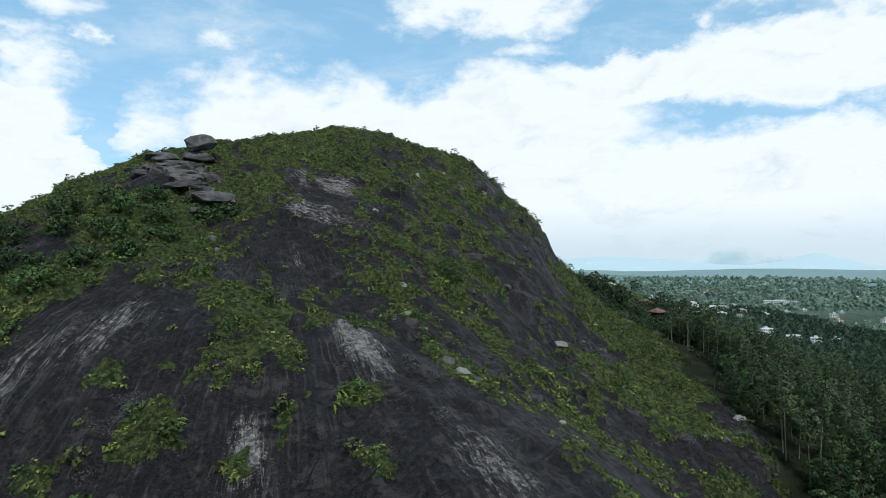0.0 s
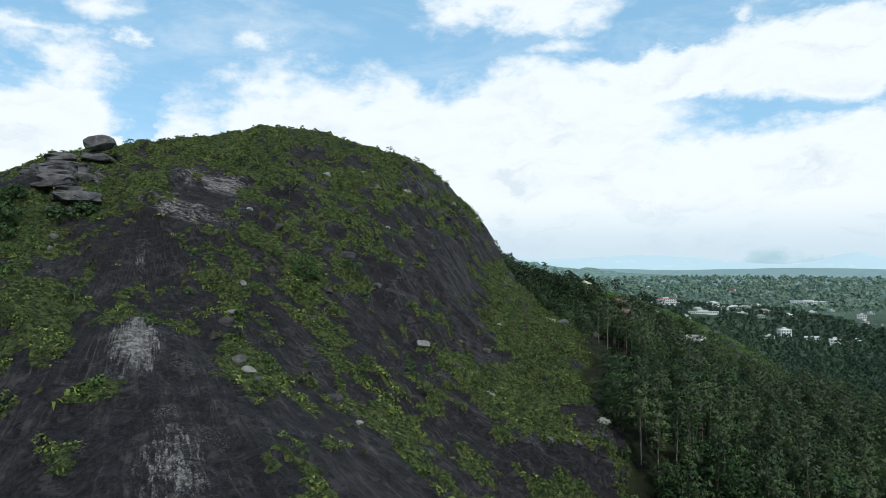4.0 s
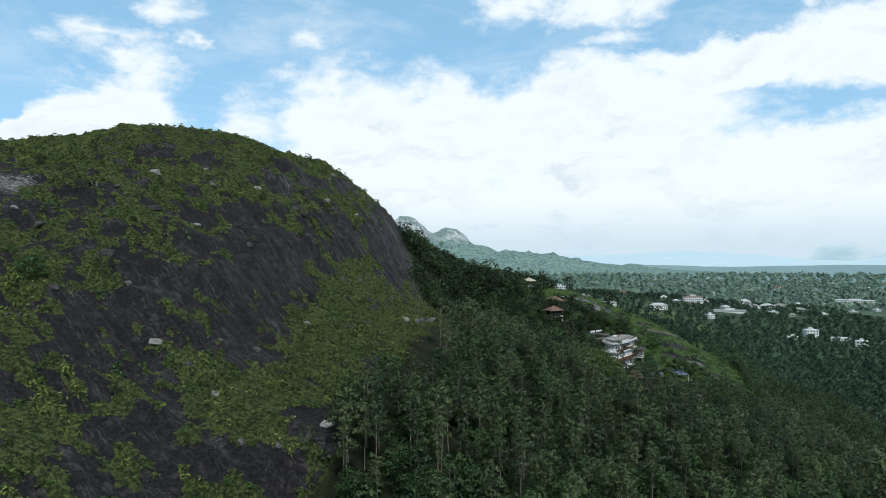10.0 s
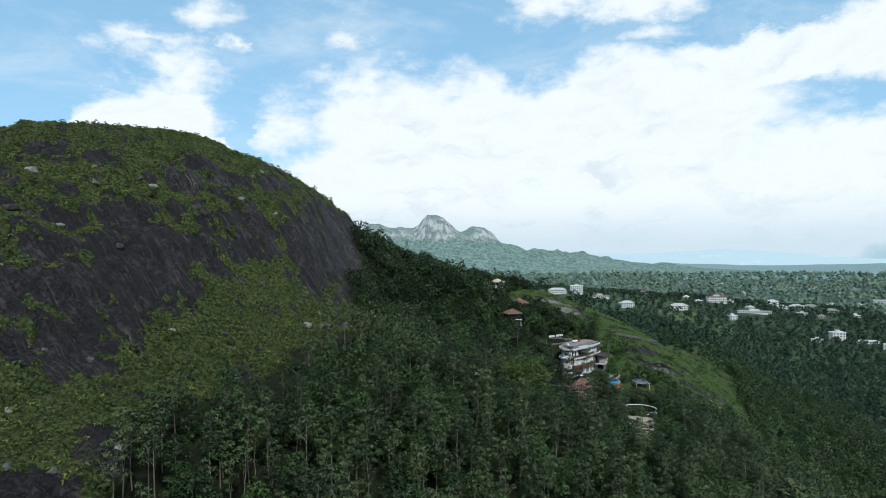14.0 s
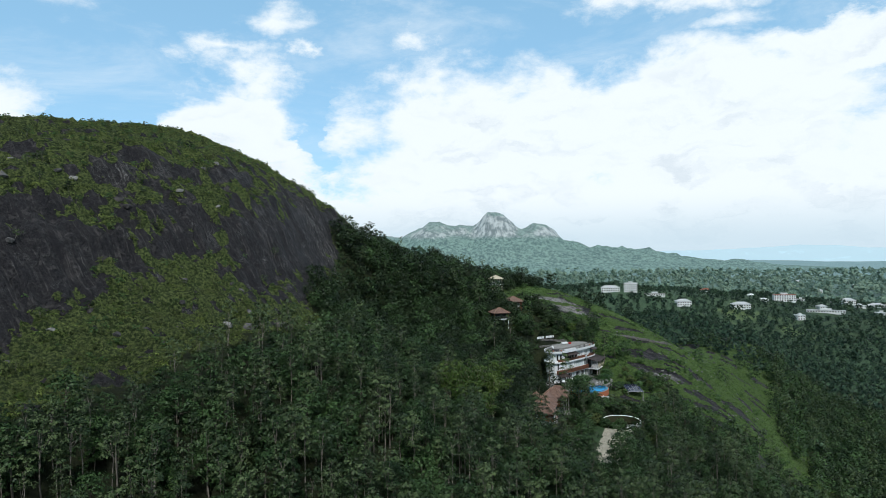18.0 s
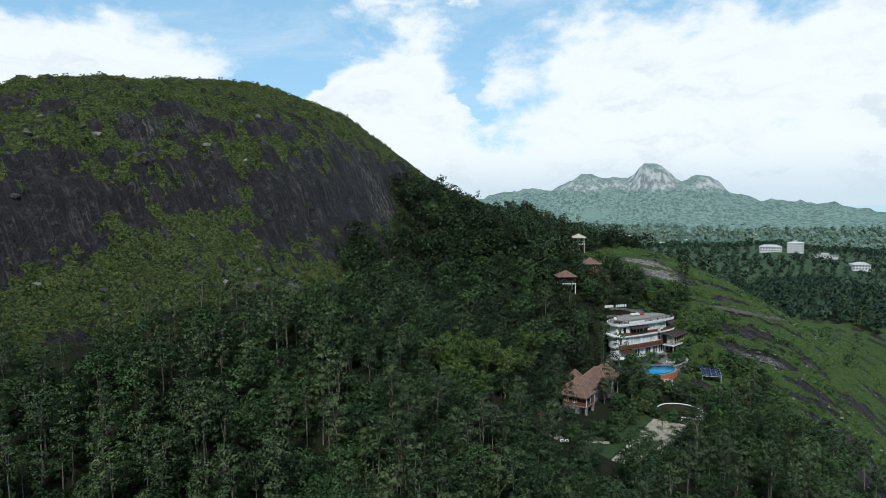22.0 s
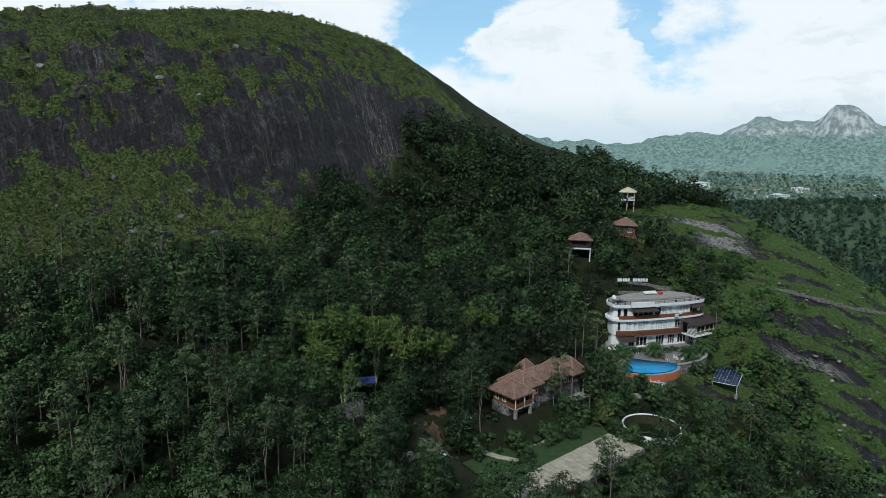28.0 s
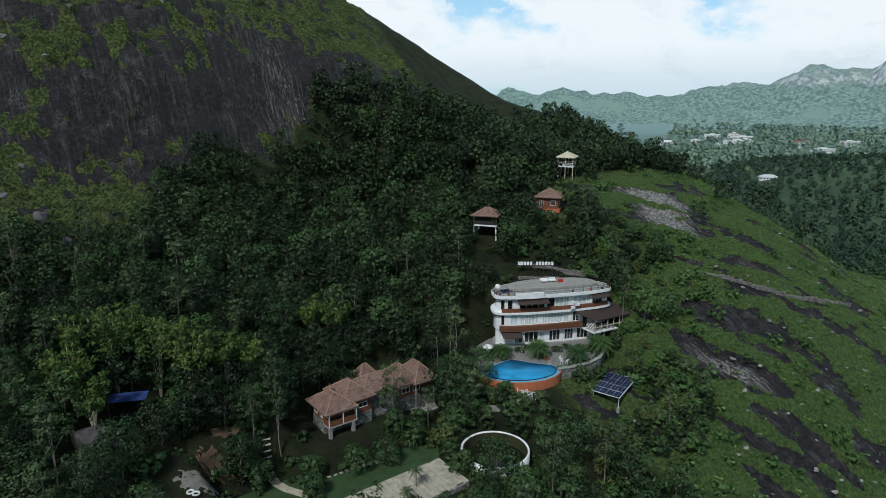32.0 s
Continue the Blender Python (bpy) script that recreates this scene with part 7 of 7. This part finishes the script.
# ---- single trees and bushes that stand out ----
def build_landmark_trees():
    rng = np.random.RandomState(21)

    def tree(x, y, h, r, low, leaf, bark, label, name="broadleaf_tree", per=75, size=0.27, clumps=14, tr=0.16, group=""):
        (lv, lf), cs = crown(rng, h, r, clumps, per, size, low)
        t = thing(name, (x, y, float(height(x, y)) - 0.15), rng.uniform(0, 360), label, "tree", group)
        np_part("trunk", mesh_np("trunk", *trunk_for(rng, h, tr, cs, low), bark, True), t)
        np_part("crown", shade(mesh_np("crown", lv, lf, leaf, attrs={"tone": np.full(len(lv), 0.5)}), rounded(lv, cs)), t)

    for x, y, h, r in ((-52, 70, 3.5, 3.0), (-55.5, 94, 3.2, 2.8), (-49, 92, 3.6, 3.0), (-46, 88, 2.8, 2.6), (-58, 74, 3.0, 2.8), (-50, 76, 3.0, 2.6), (-62, 90, 3.0, 3.0), (-5, 107, 4.2, 2.6), (-57, 82, 3.0, 2.8), (-44, 98, 3.2, 2.4), (-51, 84, 3.4, 2.8), (-60, 98, 3.4, 3.0), (-42, 102, 2.8, 2.2), (-63, 80, 3.2, 3.0), (-47, 80, 2.6, 2.2), (-54, 100, 3.0, 2.6)):
        tree(x, y, h, r, 0.12, LEAF_FRESH if x in (-52, -5, -55.5) else LEAF, BARK, "dense round green bush-tree rooted on the rock", per=75, size=0.22, tr=0.1, group="bush-trees on the rock")
    for x, y, h in ((24, 150, 3.2), (11, 154.5, 3.0), (27, 224.5, 4.2), (45, 109, 4.0), (17, 100, 2.4), (-26, 78, 2.6), (31, 213, 3.2)):
        tree(x, y, h, h * 0.42, 0.5, LEAF_GREY, PALE_BARK, "small thin tree with a pale trunk on a ledge", "small_tree", 22, 0.17, 8, 0.07, "ledge trees")
    xs, ys = rng.uniform(-30, 36, 420), rng.uniform(115, 292, 420)
    ok = (grass_cover(xs, ys) > 0.55) & (on_rock(xs, ys) > 0.6)
    for x, y in list(zip(xs[ok], ys[ok]))[:64]:
        h = rng.uniform(1.6, 3.6)
        tree(x, y, h, h * rng.uniform(0.36, 0.52), 0.35, (LEAF_GREY, LEAF, LEAF_OLIVE, LEAF_DARK)[int(x * 7) % 4], PALE_BARK, "stunted small tree rooted in a grassy ledge of the cliff", "small_tree", 30, 0.17, 8, 0.06, "ledge trees")
    for x, y, h, r in ((52, 305, 12, 3.2), (46, 298, 11, 3.0), (58, 322, 12.5, 3.0), (44, 285, 10, 2.8), (62, 328, 11, 2.6), (40, 280, 9, 3.0)):
        tree(x, y, h, r, 0.4, LEAF_DARK, BARK, "tall dark tree on the saddle's skyline", per=62, size=0.34, group="skyline trees")
    # garden trees by the lawn
    for x, y, h, r in ((119.5, 231.5, 4.5, 2.6), (120.5, 236.5, 4.2, 2.6), (117.5, 225.5, 3.8, 2.2), (121.5, 223.5, 4.0, 2.2), (116.5, 240.5, 4.8, 2.4), (119.2, 242.5, 4.4, 2.6), (124.2, 246.2, 3.2, 1.8), (121.5, 249.5, 5.0, 2.6), (114.8, 218.5, 4.4, 2.4)):
        tree(x, y, h, r, 0.2, LEAF, BARK, "round glossy garden tree beside the lawn", per=95, size=0.21, tr=0.12, group="garden trees")
    for x, y, h in ((117.8, 252.5, 9.5), (119.3, 254.6, 9.0), (116.5, 256.5, 8.0), (113.0, 241.5, 7.0)):
        tree(x, y, h, 1.9, 0.42, LEAF_GREY, PALE_BARK, "slender garden tree with a pale trunk near the cottages", "slender_tree", 60, 0.22, 10, 0.1, "garden trees")
    for x, y, h, r in ((92, 315, 5.0, 2.6), (97, 309, 4.2, 2.4), (101, 313, 5.2, 2.8), (104, 307, 4.6, 2.6), (107, 303, 4.4, 2.4), (112.5, 301, 4.6, 2.9), (103, 319, 4.8, 2.6), (97, 319, 5.4, 2.8), (88, 321, 5.0, 2.6), (108, 312, 4.4, 2.6), (110.5, 307, 4.0, 2.3), (93, 297, 3.4, 2.0), (96.5, 295, 2.8, 1.8), (88, 296, 3.6, 2.2), (100.5, 306, 3.4, 2.0)):
        tree(x, y, h, r, 0.15, LEAF if int(x) % 2 else LEAF_DARK, BARK, "leafy round tree on the garden terraces above the house", per=85, size=0.2, tr=0.11, group="terrace trees")
    # thicket on the slope round the terraces
    for i in range(46):
        a = rng.uniform(0, 1)
        x, y = (rng.uniform(118, 150), rng.uniform(256, 292)) if i % 2 else (rng.uniform(120, 152), rng.uniform(205, 262))
        if not clear_of(np.array([x]), np.array([y]), -0.8)[0] or (y > 257 and x < 129) or math.hypot(x - 135, y - 272) < 7.5 or math.hypot(x - 131, y - 245) < 6:
            continue
        h = rng.uniform(2.0, 4.2) * (0.65 if y > 258 else 1.0)
        tree(x, y, h, h * 0.55, 0.12, (LEAF, LEAF_GREY, LEAF_FRESH, LEAF_DARK)[i % 4], BARK, "young bushy tree on the slope below the terraces", "small_tree", 70, 0.2, 9, 0.07, "slope thicket")
    for x, y in ((117, 258.5), (119.2, 259.6), (121.5, 260.8), (124, 263), (126.4, 265.4), (128.2, 268), (122.6, 263.4), (125.5, 260), (128.5, 262.5), (131, 266)):
        h = rng.uniform(2.0, 3.0)
        tree(x, y, h, h * 0.7, 0.1, (LEAF, LEAF_FRESH)[int(x * 2) % 2], BARK, "leafy green shrub on the bank below the pool", "shrub", 60, 0.17, 8, 0.05, "bank shrubs")
    for i in range(11):
        a = radians(-100 + 11 * i)
        x, y = 128.5 + 7.3 * math.cos(a) + rng.uniform(-0.4, 0.4), 251.8 + 7.3 * math.sin(a) + rng.uniform(-0.4, 0.4)
        h = 57.3 - float(height(x, y)) + rng.uniform(-0.5, 0.4)
        tree(x, y, max(h, 1.6), 1.5, 0.08, (LEAF, LEAF_FRESH, LEAF_DARK)[i % 3], BARK, "leafy shrub growing against the round tank", "shrub", 62, 0.17, 8, 0.05, "tank shrubs")
    for x, y, h in ((135.5, 222, 4.6), (136.5, 230, 4.2), (135, 237, 4.4), (137.5, 216, 4.8), (139, 226, 4.4), (134.8, 242.5, 3.6)):
        tree(x, y, h, h * 0.55, 0.15, LEAF if int(y) % 2 else LEAF_GREY, BARK, "bushy tree on the bank below the paved terrace", per=80, size=0.2, tr=0.1, group="bank trees")
    protos = []
    for leaf in (LEAF, LEAF_FRESH, LEAF_DARK, LEAF_OLIVE, LEAF_GREY):
        (lv, lf), cs = crown(rng, 1.0, 0.62, 10, 58, 0.095, 0.1, 1.15)
        protos.append((shade(mesh_np("foliage", lv, lf, leaf, attrs={"tone": np.full(len(lv), 0.5)}), rounded(lv, cs)), mesh_np("stem", *tubes([((0, 0, -0.2), (0, 0, 0.5), 0.05, 0.02)]), BARK, True)))
    c, sn = math.cos(radians(VT)), math.sin(radians(VT))
    done = 0
    for _ in range(2600):
        low = rng.uniform() < 0.72
        x, y = (rng.uniform(113, 146), rng.uniform(240, 294)) if low else (rng.uniform(84, 113), rng.uniform(286, 322))
        u, v = (x - VO[0]) * c + (y - VO[1]) * sn, -(x - VO[0]) * sn + (y - VO[1]) * c
        on_terrace = -18.6 < u < 11.2 and -18.8 < v < 9.5 and not (u > 2 and v < -14.8 + 0.75 * max(0, u - 2))
        near = math.hypot(x - 128.5, y - 251.8) < 6.3 or math.hypot(x - 130, y - 279.3) < 4.2 or math.hypot(x - 122, y - 263.6) < 2.6
        built = (x < 116.5 and 242 < y < 253) or (x < 132.6 and y < 244.5) or math.hypot(x - 80.5, y - 291.3) < 4.2 or math.hypot(x - 80.5, y - 313) < 5 or math.hypot(x - 98.3, y - 290.3) < 3.4
        if on_terrace or near or built or float(slab_cover(np.array([x]), np.array([y]))[0]) > 0.4 and x > 120:
            continue
        k = int(rng.randint(5))
        b = thing("garden_shrub", (x, y, float(height(x, y)) - 0.05), rng.uniform(0, 360), ("dark green leafy shrub in the hillside garden", "fresh green leafy shrub in the hillside garden", "deep green dense shrub in the hillside garden", "olive green shrub in the hillside garden", "grey-green shrub in the hillside garden")[k], "shrub", "garden shrubs")
        b.scale = (rng.uniform(1.3, 2.9),) * 3
        np_part("foliage", protos[k][0], b)
        np_part("stem", protos[k][1], b)
        done += 1
        if done >= 260:
            break
    # bamboo
    for x, y, k in ((95, 204.5, 1.3), (93, 200, 1.15), (97, 210, 1.2), (98, 198.5, 1.1), (100, 214, 1.1), (90.5, 207, 1.1), (99, 219.5, 1.05), (94.5, 213, 1.1), (100, 223.5, 1.0), (102, 200, 0.9), (92, 238, 0.9), (94, 242, 0.85), (106.0, 304.5, 0.6)):
        t = thing("bamboo_clump", (x, y, float(height(x, y)) - 0.1), rng.uniform(0, 360), "arching light-green bamboo clump above the darker wood", "bamboo", "bamboo clumps")
        cs, rs = [], []
        for i in range(16):
            a, lean = rng.uniform(0, 6.28), rng.uniform(0.8, 3.0)
            hh = rng.uniform(7, 10.5) * k
            p1 = np.array((math.cos(a) * lean * 0.3, math.sin(a) * lean * 0.3, hh * 0.6))
            p2 = np.array((math.cos(a) * lean * k, math.sin(a) * lean * k, hh))
            np_part("culm", mesh_np("culm", *tubes([((p1[0] * 0.15, p1[1] * 0.15, -0.2), p1, 0.05, 0.045), (p1, p2, 0.045, 0.02)], 5), CREAM, True), t, "yellow-green bamboo culm")
            for s in (0.35, 0.7, 1.0):
                q = p1 + (p2 - p1) * s
                cs.append(q - np.array((0, 0, 0.35 * s)))
                rs.append(0.95 * k)
        np_part("leaves", mesh_np("leaves", *leaf_cards(rng, np.array(cs), np.array(rs), 46, 0.26, 0.75, 0.5), LEAF_LIGHT), t)


build_landmark_trees()


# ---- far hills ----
def hill_material(name, wood, rock, haze_glow, rocky, relief=0.8):
    m, n, b = material(name)
    p = coords(n)
    sep = n.add("ShaderNodeSeparateXYZ")
    n.put(sep.inputs[0], p)
    geo = n.add("ShaderNodeSeparateXYZ")
    n.put(geo.inputs[0], n.add("ShaderNodeNewGeometry").outputs["Normal"])
    f = n.noise(p, 0.075, 7, 0.75)
    g = n.noise(p, 0.006, 4, 0.6)
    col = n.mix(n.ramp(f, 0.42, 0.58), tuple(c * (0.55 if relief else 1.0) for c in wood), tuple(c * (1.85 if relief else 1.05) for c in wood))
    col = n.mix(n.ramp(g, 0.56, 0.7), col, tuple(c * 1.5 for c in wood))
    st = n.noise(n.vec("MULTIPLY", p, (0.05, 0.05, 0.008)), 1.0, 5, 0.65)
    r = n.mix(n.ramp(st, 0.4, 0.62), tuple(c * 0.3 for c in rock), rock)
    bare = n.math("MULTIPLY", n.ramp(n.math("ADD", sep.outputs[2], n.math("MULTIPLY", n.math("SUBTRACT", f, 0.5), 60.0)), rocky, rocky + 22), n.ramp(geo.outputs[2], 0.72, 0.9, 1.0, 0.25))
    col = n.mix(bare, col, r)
    n.put(b.inputs["Base Color"], col)
    b.inputs["Roughness"].default_value = 1.0
    b.inputs["Specular IOR Level"].default_value = 0.0
    # distance haze, put in as a bluish emission of the slopes
    b.inputs["Emission Color"].default_value = (*haze_glow, 1)
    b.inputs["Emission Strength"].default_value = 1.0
    if relief:
        bump(n, b, f, relief, 8.0)
    return m


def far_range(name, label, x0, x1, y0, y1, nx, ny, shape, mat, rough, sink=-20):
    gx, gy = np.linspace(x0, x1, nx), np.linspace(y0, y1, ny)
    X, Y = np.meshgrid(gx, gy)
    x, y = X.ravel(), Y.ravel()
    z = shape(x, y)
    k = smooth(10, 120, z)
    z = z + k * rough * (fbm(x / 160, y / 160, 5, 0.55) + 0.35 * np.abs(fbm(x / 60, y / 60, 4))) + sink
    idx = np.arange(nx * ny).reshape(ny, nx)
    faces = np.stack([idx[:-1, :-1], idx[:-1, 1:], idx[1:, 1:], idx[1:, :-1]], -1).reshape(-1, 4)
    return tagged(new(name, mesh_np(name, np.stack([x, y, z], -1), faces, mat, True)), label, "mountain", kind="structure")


def rocky_range(x, y):
    z = dome(x, y, -640, 2900, 100, 190, 200, 0, 2.0) + dome(x, y, -650, 2880, 75, 80, 110, 0.2, 3.0) + dome(x, y, -440, 2930, 75, 75, 110, 0, 2.8)
    z = z + dome(x, y, -900, 2830, 80, 120, 130, 0.3, 2.4) + dome(x, y, -1150, 2800, 150, 420, 260, 0.4, 2.0) + dome(x, y, -1800, 2350, 150, 440, 260, 0.8, 2.0)
    z = z + dome(x, y, -2010, 2240, 45, 70, 70, 0, 2.4) + dome(x, y, -200, 2960, 82, 500, 260, -0.1, 2.0) + dome(x, y, 500, 3000, 38, 700, 260, 0, 2.0) + dome(x, y, -700, 2850, 60, 600, 330, 0, 2.0)
    return z


# wood colour paled for haze, plus a faint bluish emission
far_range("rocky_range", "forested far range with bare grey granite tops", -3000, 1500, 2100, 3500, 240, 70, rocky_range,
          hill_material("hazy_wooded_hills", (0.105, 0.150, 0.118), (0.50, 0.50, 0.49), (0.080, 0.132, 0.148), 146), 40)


def blue_ridges(x, y):
    z = dome(x, y, 2250, 4300, 95, 260, 200, 0, 1.8) + dome(x, y, 1000, 4500, 60, 600, 200, 0, 2.0) + dome(x, y, 2100, 4400, 50, 2600, 250, 0, 2.5) + dome(x, y, -500, 4600, 85, 1600, 200, 0, 2.2)
    return z + dome(x, y, 3600, 3300, 110, 800, 700, 0, 2.0) + dome(x, y, 3900, 2200, 100, 600, 700, 0, 2.0)


# blue-grey base and strong pale emission stand in for thick haze
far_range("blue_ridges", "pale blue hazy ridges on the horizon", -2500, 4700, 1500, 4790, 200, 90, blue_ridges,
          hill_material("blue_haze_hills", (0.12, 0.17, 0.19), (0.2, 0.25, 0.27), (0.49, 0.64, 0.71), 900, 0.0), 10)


# ---- houses of the valley ----
def valley_house(x, y, w, d, floors, turn, roof, label, flat_roof=True):
    z = float(height(x, y))
    hgt = floors * 3.2
    h = thing("valley_house", (x, y, z), turn, label, "house", "valley houses")
    part("wall", boxed(-w / 2, w / 2, -d / 2, d / 2, -2.0, hgt), WHITE, h)
    if flat_roof:
        part("roof", boxed(-w / 2 - 0.5, w / 2 + 0.5, -d / 2 - 0.5, d / 2 + 0.5, hgt, hgt + 0.5), roof, h)
        part("stair_head", boxed(-w * 0.15, w * 0.15, -d * 0.2, d * 0.2, hgt + 0.5, hgt + 2.8), WHITE, h)
    else:
        bm = bmesh.new()
        hip_roof(bm, -w / 2, w / 2, -d / 2, d / 2, hgt, min(w, d) * 0.28, 0.8)
        part("roof", bm, roof, h)
    n = max(2, int(w / 3.2))
    for f in range(floors):
        for i in range(n):
            cx = -w / 2 + w * (i + 0.5) / n
            part("window", boxed(cx - 0.8, cx + 0.8, -d / 2 - 0.06, -d / 2 + 0.02, f * 3.2 + 0.9, f * 3.2 + 2.4), DARK, h)


def build_valley():
    sheet = plain("pale_roof_sheet", (0.62, 0.64, 0.65), (0.5, 0.52, 0.53), 0.2, 0.5, bumps=0)
    red = plain("old_red_tiles", (0.30, 0.10, 0.06), (0.2, 0.07, 0.05), 0.3, 0.8, bumps=0)
    for i, (x, y, w, d, fl, t, r, fr) in enumerate(HOUSES):
        valley_house(x, y, w, d, fl, t, (sheet, red, WHITE, CONCRETE)[r], "white rendered valley house among trees, with a " + ("flat roof" if fr else "pitched roof"), bool(fr))


build_valley()
